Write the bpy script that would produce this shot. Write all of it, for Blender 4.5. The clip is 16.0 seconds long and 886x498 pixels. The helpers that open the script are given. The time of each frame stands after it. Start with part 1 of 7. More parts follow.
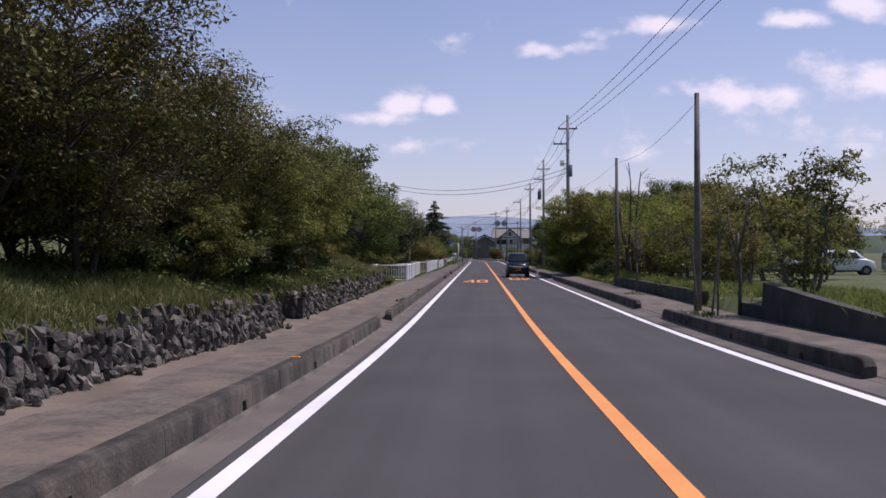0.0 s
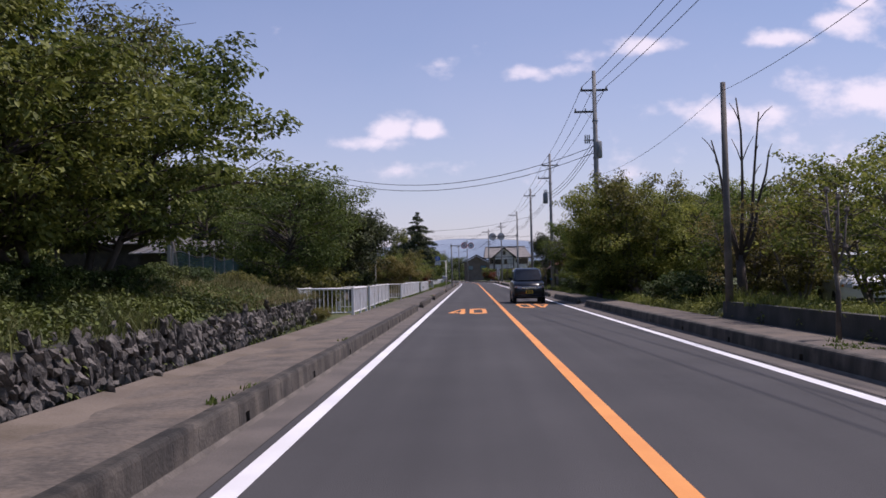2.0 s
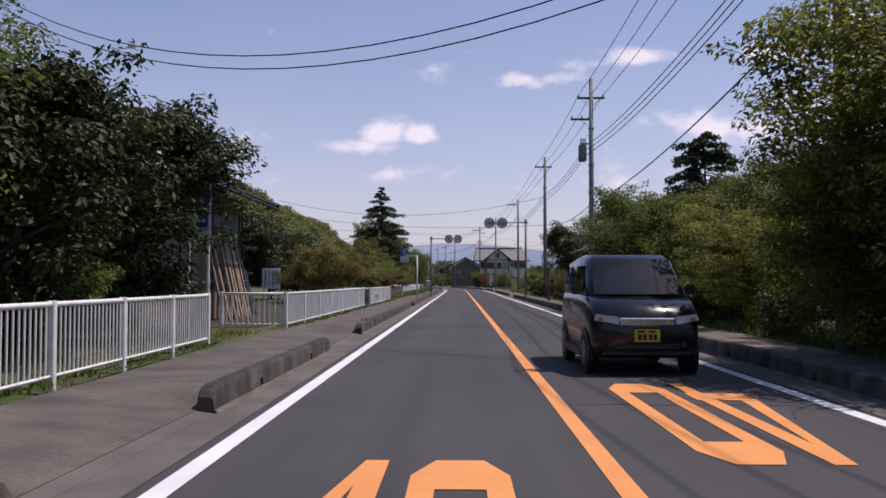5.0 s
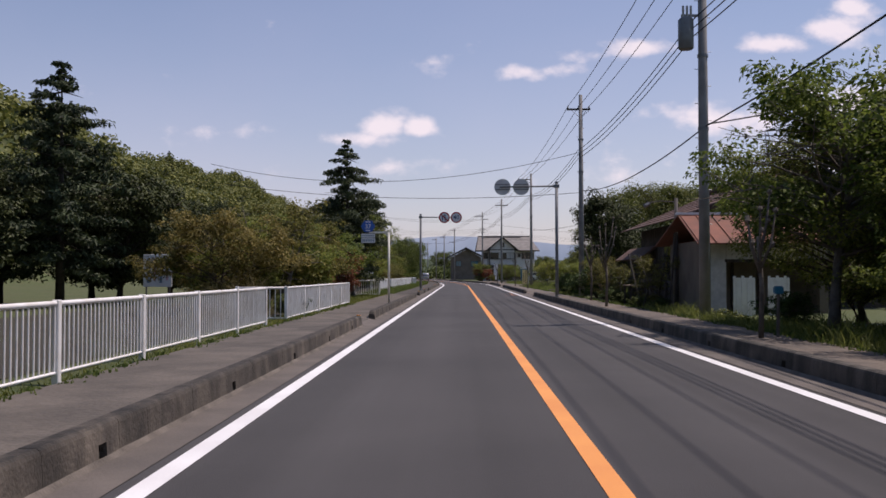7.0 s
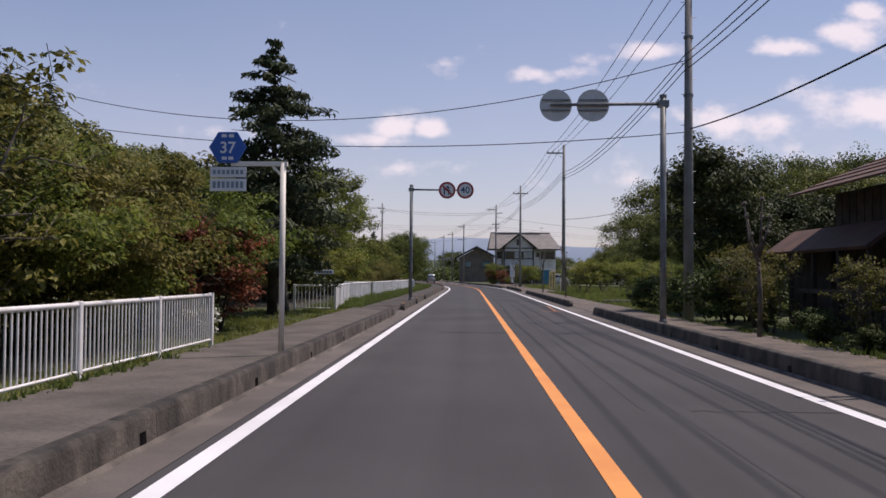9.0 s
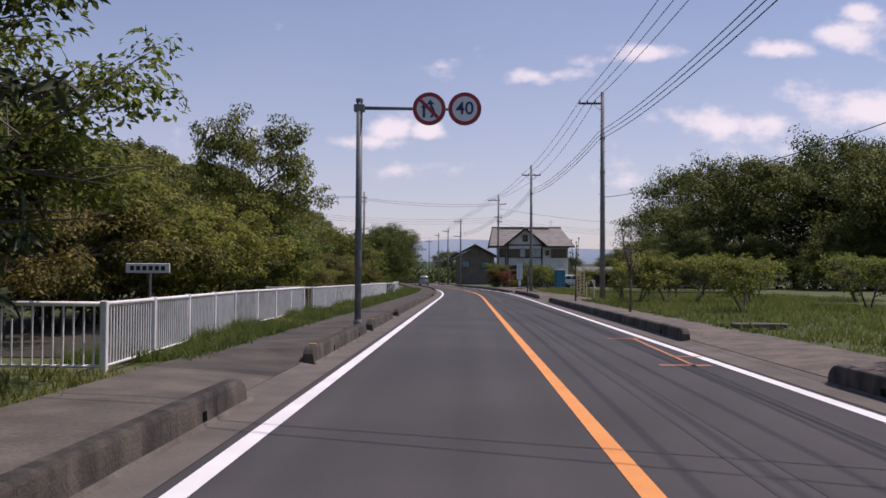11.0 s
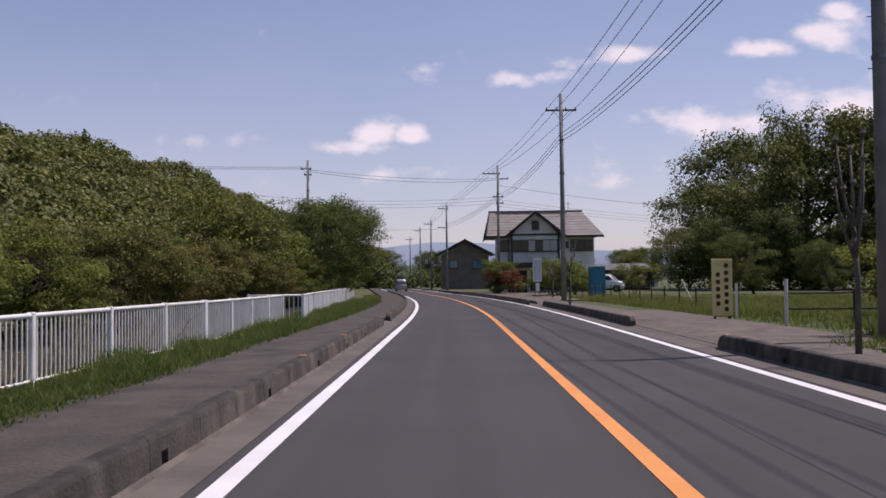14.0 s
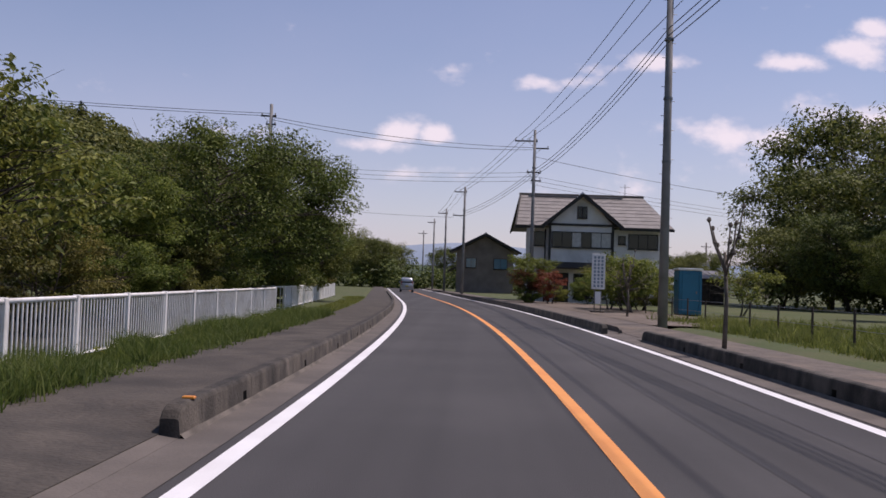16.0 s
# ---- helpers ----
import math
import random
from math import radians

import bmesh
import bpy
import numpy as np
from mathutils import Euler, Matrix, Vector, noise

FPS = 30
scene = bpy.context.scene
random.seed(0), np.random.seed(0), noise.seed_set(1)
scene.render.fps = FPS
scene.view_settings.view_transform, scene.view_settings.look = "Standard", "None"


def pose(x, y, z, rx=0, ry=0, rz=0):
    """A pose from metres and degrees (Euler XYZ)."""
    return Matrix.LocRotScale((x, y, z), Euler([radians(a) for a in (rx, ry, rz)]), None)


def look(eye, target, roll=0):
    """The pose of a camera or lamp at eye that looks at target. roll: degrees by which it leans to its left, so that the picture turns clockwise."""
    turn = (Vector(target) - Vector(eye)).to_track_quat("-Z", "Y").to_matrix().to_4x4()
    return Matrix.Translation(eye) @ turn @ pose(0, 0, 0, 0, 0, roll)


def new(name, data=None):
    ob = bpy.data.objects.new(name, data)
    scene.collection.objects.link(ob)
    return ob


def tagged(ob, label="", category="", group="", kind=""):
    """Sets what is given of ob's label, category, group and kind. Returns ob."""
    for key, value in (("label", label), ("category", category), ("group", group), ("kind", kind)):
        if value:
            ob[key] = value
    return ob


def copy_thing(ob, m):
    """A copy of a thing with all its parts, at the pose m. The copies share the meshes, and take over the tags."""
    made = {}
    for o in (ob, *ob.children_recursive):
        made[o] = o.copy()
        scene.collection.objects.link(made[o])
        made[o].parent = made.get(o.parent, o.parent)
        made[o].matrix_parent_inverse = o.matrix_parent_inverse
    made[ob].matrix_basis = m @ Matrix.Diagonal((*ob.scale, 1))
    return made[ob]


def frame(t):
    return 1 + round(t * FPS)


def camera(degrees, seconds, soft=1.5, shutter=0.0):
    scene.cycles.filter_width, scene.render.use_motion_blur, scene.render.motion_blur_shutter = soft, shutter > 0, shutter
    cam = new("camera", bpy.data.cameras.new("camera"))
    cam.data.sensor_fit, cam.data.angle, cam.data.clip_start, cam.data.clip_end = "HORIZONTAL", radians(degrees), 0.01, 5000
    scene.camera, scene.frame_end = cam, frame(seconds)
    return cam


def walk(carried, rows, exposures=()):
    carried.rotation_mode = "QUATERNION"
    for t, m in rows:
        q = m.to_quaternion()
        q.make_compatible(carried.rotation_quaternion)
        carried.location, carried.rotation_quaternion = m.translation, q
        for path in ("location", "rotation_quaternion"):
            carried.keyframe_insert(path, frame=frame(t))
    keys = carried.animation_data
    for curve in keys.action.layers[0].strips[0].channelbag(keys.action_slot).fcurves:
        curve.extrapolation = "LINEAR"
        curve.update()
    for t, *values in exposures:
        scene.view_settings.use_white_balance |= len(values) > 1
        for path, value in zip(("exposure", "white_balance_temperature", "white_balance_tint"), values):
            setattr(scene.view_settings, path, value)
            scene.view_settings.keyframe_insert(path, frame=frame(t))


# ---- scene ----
cam = camera(50.7, 16.0, soft=1.58)
PATH = [
    (0, (-1.185, 1.851, 1.61), (-1.262, 3.85, 1.62), -0.2),
    (0.5, (-1.205, 6.753, 1.509), (-1.281, 8.752, 1.537), -0.5),
    (1, (-1.22, 11.393, 1.405), (-1.295, 13.391, 1.446), -0.6),
    (1.5, (-1.256, 16.047, 1.355), (-1.329, 18.045, 1.397), -0.3),
    (2, (-1.235, 21.381, 1.3), (-1.293, 23.38, 1.36), -1.3),
    (2.5, (-1.211, 26.476, 1.258), (-1.256, 28.475, 1.322), -0.9),
    (3, (-1.169, 31.577, 1.237), (-1.201, 33.576, 1.295), -0.3),
    (3.5, (-1.086, 36.923, 1.247), (-1.122, 38.921, 1.329), -0.5),
    (4, (-1.046, 42.158, 1.24), (-1.082, 44.156, 1.315), 0.2),
    (6.5, (-0.935, 68.022, 1.228), (-0.968, 70.021, 1.294), -0.2),
    (7, (-0.904, 73.604, 1.247), (-0.94, 75.603, 1.302), -0.1),
    (7.5, (-0.875, 79.08, 1.271), (-0.915, 81.079, 1.329), -0.1),
    (8, (-0.88, 84.326, 1.25), (-0.923, 86.324, 1.311), 0.2),
    (8.5, (-0.885, 89.642, 1.26), (-0.937, 91.641, 1.315), 0.5),
    (9, (-0.927, 94.979, 1.271), (-0.984, 96.977, 1.329), 0.4),
    (11.5, (-1.129, 120.645, 1.251), (-1.178, 122.643, 1.313), 0.3),
    (12, (-1.184, 126.009, 1.226), (-1.247, 128.007, 1.282), -0.2),
    (12.5, (-1.271, 131.73, 1.252), (-1.337, 133.728, 1.312), -1.4),
    (13, (-1.339, 137.424, 1.239), (-1.39, 139.422, 1.298), -1.8),
    (13.5, (-1.352, 142.918, 1.21), (-1.387, 144.917, 1.272), -1.4),
    (14, (-1.328, 148.701, 1.235), (-1.348, 150.699, 1.305), -0.7),
    (14.5, (-1.309, 154.244, 1.225), (-1.328, 156.243, 1.288), 0.8),
    (15, (-1.24, 159.699, 1.238), (-1.263, 161.698, 1.308), 1.2),
    (15.5, (-1.177, 165.228, 1.283), (-1.218, 167.226, 1.355), 1.7),
    (16, (-1.137, 171.179, 1.254), (-1.199, 173.177, 1.325), 1.9),
]
walk(cam, [(t, look(eye, target, roll)) for t, eye, target, roll in PATH], exposures=[(0, 0.04, 6400, 26), (4.2, 0.04, 6400, 26), (6.3, 0.01, 6850, 22), (9.2, 0.01, 6850, 22), (11.3, 0.0, 6750, 25), (16, -0.03, 6750, 25)])

# ---------------- world and sun ----------------
SUN_DIR = Vector((0.40, 0.14, 0.905)).normalized()
world = bpy.data.worlds.new("sky")
scene.world = world
world.use_nodes = True
wn, wl = world.node_tree.nodes, world.node_tree.links
wn.clear()
w_out = wn.new("ShaderNodeOutputWorld")
w_bg = wn.new("ShaderNodeBackground")
w_sky = wn.new("ShaderNodeTexSky")
w_sky.sky_type = "NISHITA"
w_sky.sun_disc = False
w_sky.sun_elevation = math.asin(SUN_DIR.z)
w_sky.sun_rotation = math.atan2(SUN_DIR.x, SUN_DIR.y)
w_sky.air_density, w_sky.dust_density, w_sky.ozone_density = 1.0, 0.7, 1.8
w_bg.inputs["Strength"].default_value = 0.107
w_tc = wn.new("ShaderNodeTexCoord")


def wmath(op, a, b=None):
    n = wn.new("ShaderNodeMath")
    n.operation = op
    for i, v in enumerate((a, b)):
        if v is None:
            continue
        if isinstance(v, (int, float)):
            n.inputs[i].default_value = v
        else:
            wl.new(v, n.inputs[i])
    return n.outputs[0]


# fair-weather clouds: soft patches broken up by noise, drifting on all round the sky
CLOUDS = [
    (-0.082, 0.160, 0.028, 0.018, 1.3), (-0.044, 0.158, 0.023, 0.014, 1.2), (-0.10, 0.146, 0.060, 0.010, 0.9), (-0.125, 0.145, 0.03, 0.010, 0.85),
    (0.066, 0.216, 0.030, 0.012, 1.0), (0.105, 0.219, 0.035, 0.010, 0.65), (0.193, 0.243, 0.040, 0.012, 0.9), (0.115, 0.235, 0.09, 0.012, 0.4),
    (0.335, 0.246, 0.045, 0.013, 0.95), (0.405, 0.262, 0.042, 0.020, 1.1), (0.42, 0.285, 0.028, 0.013, 1.1), (0.30, 0.165, 0.10, 0.022, 0.85),
    (0.43, 0.185, 0.10, 0.028, 0.95), (-0.04, 0.230, 0.070, 0.013, 0.45), (-0.26, 0.155, 0.080, 0.014, 0.5),
    (0.15, 0.110, 0.09, 0.02, 0.5), (0.34, 0.125, 0.16, 0.03, 0.5), (-0.07, 0.115, 0.12, 0.014, 0.45),
    (-0.6, 0.20, 0.12, 0.03, 0.8), (0.8, 0.30, 0.15, 0.04, 0.8), (-1.1, 0.35, 0.2, 0.05, 0.7),
]
w_sep = wn.new("ShaderNodeSeparateXYZ")
wl.new(w_tc.outputs["Generated"], w_sep.inputs[0])
w_y = wmath("MAXIMUM", w_sep.outputs[1], 0.02)
w_u, w_v = wmath("DIVIDE", w_sep.outputs[0], w_y), wmath("DIVIDE", w_sep.outputs[2], w_y)
w_comb = wn.new("ShaderNodeCombineXYZ")
wl.new(w_u, w_comb.inputs[0]), wl.new(wmath("MULTIPLY", w_v, 1.5), w_comb.inputs[1])
w_noise = wn.new("ShaderNodeTexNoise")
w_noise.inputs["Scale"].default_value, w_noise.inputs["Detail"].default_value = 21.0, 4.5
w_noise.inputs["Roughness"].default_value = 0.55
wl.new(w_comb.outputs[0], w_noise.inputs["Vector"])
w_wisp = wn.new("ShaderNodeTexNoise")
w_wisp.inputs["Scale"].default_value, w_wisp.inputs["Detail"].default_value = 3.0, 5.0
wl.new(w_comb.outputs[0], w_wisp.inputs["Vector"])
mask = None
for cu, cv, su, sv, amp in CLOUDS:
    du = wmath("DIVIDE", wmath("SUBTRACT", w_u, cu), su)
    dv = wmath("DIVIDE", wmath("SUBTRACT", w_v, cv), sv)
    d2 = wmath("ADD", wmath("MULTIPLY", du, du), wmath("MULTIPLY", dv, dv))
    blob = wmath("MULTIPLY", wmath("POWER", 2.718, wmath("MULTIPLY", d2, -1.0)), amp)
    mask = blob if mask is None else wmath("MAXIMUM", mask, blob)
cl = wmath("ADD", mask, wmath("MULTIPLY", wmath("SUBTRACT", w_noise.outputs["Fac"], 0.5), 1.9))
w_map = wn.new("ShaderNodeMapRange")
w_map.interpolation_type = "SMOOTHSTEP"
w_map.inputs["From Min"].default_value, w_map.inputs["From Max"].default_value = 0.30, 1.05
w_map.inputs["To Max"].default_value = 0.82
wl.new(cl, w_map.inputs["Value"])
# thin veil over everything, thicker towards the horizon
veil = wmath("MULTIPLY", wmath("POWER", 2.718, wmath("MULTIPLY", w_v, -4.0)), wmath("ADD", wmath("MULTIPLY", w_wisp.outputs["Fac"], 0.6), 0.20))
w_mix0 = wn.new("ShaderNodeMix")
w_mix0.data_type = "RGBA"
wl.new(wmath("MINIMUM", veil, 0.8), w_mix0.inputs["Factor"])
w_sat = wn.new("ShaderNodeHueSaturation")
w_sat.inputs["Saturation"].default_value = 1.07
wl.new(w_sky.outputs[0], w_sat.inputs["Color"])
wl.new(w_sat.outputs[0], w_mix0.inputs[6])
w_mix0.inputs[7].default_value = (5.9, 5.55, 7.2, 1)
w_mix = wn.new("ShaderNodeMix")
w_mix.data_type = "RGBA"
wl.new(w_map.outputs[0], w_mix.inputs["Factor"])
wl.new(w_mix0.outputs[2], w_mix.inputs[6])
w_mix.inputs[7].default_value = (8.7, 8.3, 8.7, 1)
wl.new(w_mix.outputs[2], w_bg.inputs["Color"])
wl.new(w_bg.outputs[0], w_out.inputs["Surface"])

sun = new("sun", bpy.data.lights.new("sun", "SUN"))
sun.data.energy, sun.data.angle, sun.data.color = 3.65, radians(0.53), (1.0, 0.95, 0.88)
sun.matrix_world = look(SUN_DIR * 100, (0, 0, 0))


# ---------------- materials ----------------
def mat(name, c1, c2=None, rough=0.85, scale=1.0, bump=0.15, metal=0.0, fine=25.0, vary=0.0, island=False, spec=0.5, fine_amt=0.35, stain=None):
    """Principled surface: two noises in world metres mix two colours, the finer one gives relief; stain adds dark blotches."""
    m = bpy.data.materials.new(name)
    m.use_nodes = True
    n, l = m.node_tree.nodes, m.node_tree.links
    p = n["Principled BSDF"]
    c2 = c2 or tuple(v * 0.75 for v in c1)
    geo = n.new("ShaderNodeNewGeometry")
    big, small = n.new("ShaderNodeTexNoise"), n.new("ShaderNodeTexNoise")
    big.inputs["Scale"].default_value, big.inputs["Detail"].default_value = scale, 5
    small.inputs["Scale"].default_value, small.inputs["Detail"].default_value = fine, 3
    l.new(geo.outputs["Position"], big.inputs["Vector"]), l.new(geo.outputs["Position"], small.inputs["Vector"])
    add = n.new("ShaderNodeMath")
    add.operation = "MULTIPLY_ADD"
    l.new(small.outputs["Fac"], add.inputs[0])
    add.inputs[1].default_value = fine_amt
    l.new(big.outputs["Fac"], add.inputs[2])
    ramp = n.new("ShaderNodeMapRange")
    ramp.inputs["From Min"].default_value, ramp.inputs["From Max"].default_value = 0.38 + fine_amt * 0.4, 0.62 + fine_amt * 0.6
    l.new(add.outputs[0], ramp.inputs["Value"])
    mix = n.new("ShaderNodeMix")
    mix.data_type = "RGBA"
    l.new(ramp.outputs[0], mix.inputs["Factor"])
    mix.inputs[6].default_value, mix.inputs[7].default_value = (*c1, 1), (*c2, 1)
    out = mix.outputs[2]
    if stain:
        st = n.new("ShaderNodeTexNoise")
        st.inputs["Scale"].default_value, st.inputs["Detail"].default_value = stain[1], 6
        l.new(geo.outputs["Position"], st.inputs["Vector"])
        sr = n.new("ShaderNodeMapRange")
        sr.inputs["From Min"].default_value, sr.inputs["From Max"].default_value, sr.inputs["To Max"].default_value = 0.5, 0.72, stain[2]
        l.new(st.outputs["Fac"], sr.inputs["Value"])
        sm = n.new("ShaderNodeMix")
        sm.data_type = "RGBA"
        l.new(sr.outputs[0], sm.inputs["Factor"]), l.new(out, sm.inputs[6])
        sm.inputs[7].default_value = (*stain[0], 1)
        out = sm.outputs[2]
    if vary:
        hsv = n.new("ShaderNodeHueSaturation")
        rnd = geo.outputs["Random Per Island"] if island else n.new("ShaderNodeObjectInfo").outputs["Random"]
        vr = n.new("ShaderNodeMapRange")
        vr.inputs["To Min"].default_value, vr.inputs["To Max"].default_value = 1 - vary, 1 + vary
        l.new(rnd, vr.inputs["Value"]), l.new(vr.outputs[0], hsv.inputs["Value"]), l.new(out, hsv.inputs["Color"])
        out = hsv.outputs[0]
    l.new(out, p.inputs["Base Color"])
    p.inputs["Roughness"].default_value, p.inputs["Metallic"].default_value = rough, metal
    p.inputs["Specular IOR Level"].default_value = spec
    if bump:
        b = n.new("ShaderNodeBump")
        b.inputs["Strength"].default_value, b.inputs["Distance"].default_value = bump, 0.02
        l.new(small.outputs["Fac"], b.inputs["Height"]), l.new(b.outputs[0], p.inputs["Normal"])
    return m


def leaf_mat(name, c1, c2, trans=0.35):
    """Thin leaves: diffuse with light coming through, every leaf a little different, patches of tone over the crown."""
    m = bpy.data.materials.new(name)
    m.use_nodes = True
    n, l = m.node_tree.nodes, m.node_tree.links
    p, o = n["Principled BSDF"], n["Material Output"]
    geo = n.new("ShaderNodeNewGeometry")
    noi = n.new("ShaderNodeTexNoise")
    noi.inputs["Scale"].default_value, noi.inputs["Detail"].default_value = 1.1, 3
    l.new(geo.outputs["Position"], noi.inputs["Vector"])
    f = n.new("ShaderNodeMath")
    f.operation = "MULTIPLY_ADD"
    l.new(geo.outputs["Random Per Island"], f.inputs[0])
    f.inputs[1].default_value = 0.60
    l.new(noi.outputs["Fac"], f.inputs[2])
    mr = n.new("ShaderNodeMapRange")
    mr.inputs["From Min"].default_value, mr.inputs["From Max"].default_value = 0.52, 1.12
    l.new(f.outputs[0], mr.inputs["Value"])
    mix = n.new("ShaderNodeMix")
    mix.data_type = "RGBA"
    l.new(mr.outputs[0], mix.inputs["Factor"])
    mix.inputs[6].default_value, mix.inputs[7].default_value = (*c1, 1), (*c2, 1)
    hsv, info = n.new("ShaderNodeHueSaturation"), n.new("ShaderNodeObjectInfo")
    hue, val = n.new("ShaderNodeMapRange"), n.new("ShaderNodeMapRange")
    hue.inputs["To Min"].default_value, hue.inputs["To Max"].default_value = 0.478, 0.525
    val.inputs["To Min"].default_value, val.inputs["To Max"].default_value = 1.25, 0.85
    l.new(info.outputs["Random"], hue.inputs["Value"]), l.new(info.outputs["Random"], val.inputs["Value"])
    l.new(hue.outputs[0], hsv.inputs["Hue"]), l.new(val.outputs[0], hsv.inputs["Value"]), l.new(mix.outputs[2], hsv.inputs["Color"])
    l.new(hsv.outputs[0], p.inputs["Base Color"])
    p.inputs["Roughness"].default_value, p.inputs["Specular IOR Level"].default_value = 0.6, 0.25
    tr = n.new("ShaderNodeBsdfTranslucent")
    l.new(hsv.outputs[0], tr.inputs["Color"])
    ms = n.new("ShaderNodeMixShader")
    ms.inputs[0].default_value = trans
    l.new(p.outputs[0], ms.inputs[1]), l.new(tr.outputs[0], ms.inputs[2]), l.new(ms.outputs[0], o.inputs["Surface"])
    return m


def glass_mat(name, tint=(0.05, 0.06, 0.07), rough=0.03):
    m = bpy.data.materials.new(name)
    m.use_nodes = True
    p = m.node_tree.nodes["Principled BSDF"]
    p.inputs["Base Color"].default_value = (*tint, 1)
    p.inputs["Roughness"].default_value, p.inputs["Specular IOR Level"].default_value = rough, 0.8
    return m


ASPHALT = mat("asphalt", (0.044, 0.042, 0.042), (0.057, 0.054, 0.054), 0.88, 0.35, 0.25, fine=90, fine_amt=0.25, stain=((0.034, 0.032, 0.034), 0.12, 0.5))


def lengthwise(m, sx, sy, lo, hi):
    """Streaks over a surface's colour, drawn out along the axis with the smallest factor."""
    n, l = m.node_tree.nodes, m.node_tree.links
    p = n["Principled BSDF"]
    src = p.inputs["Base Color"].links[0].from_socket
    geo, sc, no, mr, hsv = n.new("ShaderNodeNewGeometry"), n.new("ShaderNodeVectorMath"), n.new("ShaderNodeTexNoise"), n.new("ShaderNodeMapRange"), n.new("ShaderNodeHueSaturation")
    sc.operation = "MULTIPLY"
    sc.inputs[1].default_value = (sx, sy, 1.0)
    no.inputs["Scale"].default_value, no.inputs["Detail"].default_value = 1.0, 4
    mr.inputs["From Min"].default_value, mr.inputs["From Max"].default_value = 0.32, 0.68
    mr.inputs["To Min"].default_value, mr.inputs["To Max"].default_value = lo, hi
    l.new(geo.outputs["Position"], sc.inputs[0]), l.new(sc.outputs[0], no.inputs["Vector"]), l.new(no.outputs["Fac"], mr.inputs["Value"])
    l.new(mr.outputs[0], hsv.inputs["Value"]), l.new(src, hsv.inputs["Color"]), l.new(hsv.outputs[0], p.inputs["Base Color"])


lengthwise(ASPHALT, 1.7, 0.018, 0.84, 1.18)
TYRE_MARK = mat("tyre_mark", (0.033, 0.032, 0.033), (0.044, 0.042, 0.043), 0.8, 2.0, 0.2, fine=60)
CONCRETE = mat("concrete", (0.115, 0.096, 0.077), (0.054, 0.046, 0.038), 0.92, 1.7, 0.5, fine=34, vary=0.07, stain=((0.034, 0.029, 0.025), 2.6, 0.95))
HAUNCH = mat("mortar", (0.165, 0.142, 0.120), (0.085, 0.073, 0.062), 0.95, 2.4, 0.5, fine=40, stain=((0.06, 0.052, 0.045), 1.5, 0.8))
# Right kerb: moss plus the shade on its road face, put into the colour.
SHADED_KERB = mat("shaded_mossy_kerb", (0.086, 0.075, 0.063), (0.044, 0.040, 0.034), 0.93, 2.2, 0.4, fine=40, vary=0.1, stain=((0.022, 0.021, 0.017), 2.2, 0.85))


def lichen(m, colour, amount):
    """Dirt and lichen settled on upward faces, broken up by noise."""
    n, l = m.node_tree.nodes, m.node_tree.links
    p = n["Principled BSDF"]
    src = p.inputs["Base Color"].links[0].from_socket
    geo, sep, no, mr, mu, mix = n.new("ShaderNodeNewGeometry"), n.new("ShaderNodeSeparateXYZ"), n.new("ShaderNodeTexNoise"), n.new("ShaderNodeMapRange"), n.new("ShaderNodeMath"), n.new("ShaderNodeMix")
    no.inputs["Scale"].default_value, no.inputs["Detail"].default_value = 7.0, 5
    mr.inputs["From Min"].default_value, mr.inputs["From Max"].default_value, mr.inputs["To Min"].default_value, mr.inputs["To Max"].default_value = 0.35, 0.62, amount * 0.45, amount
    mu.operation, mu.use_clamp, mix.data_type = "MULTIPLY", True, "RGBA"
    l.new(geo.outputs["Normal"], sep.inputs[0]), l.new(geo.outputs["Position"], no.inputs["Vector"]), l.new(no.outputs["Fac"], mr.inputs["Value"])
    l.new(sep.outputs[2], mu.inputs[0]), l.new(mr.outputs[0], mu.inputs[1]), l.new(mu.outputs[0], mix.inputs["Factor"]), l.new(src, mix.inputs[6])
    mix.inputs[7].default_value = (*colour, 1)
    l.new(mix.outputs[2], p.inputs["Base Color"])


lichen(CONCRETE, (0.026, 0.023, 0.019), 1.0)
for kerb_stuff in (CONCRETE, SHADED_KERB):
    lengthwise(kerb_stuff, 3.2, 3.2, 0.55, 1.55)
GUTTER = mat("gutter_concrete", (0.145, 0.124, 0.107), (0.098, 0.085, 0.075), 0.92, 1.1, 0.3, fine=50, stain=((0.08, 0.07, 0.06), 1.2, 0.6))
WALK = mat("worn_pavement", (0.160, 0.132, 0.108), (0.080, 0.068, 0.058), 0.93, 2.6, 0.8, fine=17, fine_amt=0.7, stain=((0.200, 0.155, 0.115), 1.1, 0.75))
WALK_GREY = mat("grey_pavement", (0.136, 0.117, 0.098), (0.080, 0.070, 0.060), 0.93, 1.6, 0.8, fine=22, fine_amt=0.6, stain=((0.056, 0.049, 0.042), 0.9, 0.8))
WALK_DARK = mat("dark_asphalt_pavement", (0.090, 0.076, 0.062), (0.050, 0.043, 0.036), 0.93, 1.6, 0.8, fine=24, fine_amt=0.6, stain=((0.030, 0.026, 0.022), 0.9, 0.85))
DIRT = mat("dry_earth", (0.185, 0.150, 0.118), (0.125, 0.100, 0.080), 0.97, 0.8, 0.5, fine=30, stain=((0.09, 0.07, 0.045), 1.3, 0.7))
WHITE_LINE = mat("road_paint_white", (0.80, 0.80, 0.80), (0.70, 0.69, 0.69), 0.7, 1.2, 0.15, fine=70)
ORANGE_LINE = mat("road_paint_orange", (0.80, 0.33, 0.085), (0.72, 0.27, 0.07), 0.7, 1.0, 0.15, fine=70)
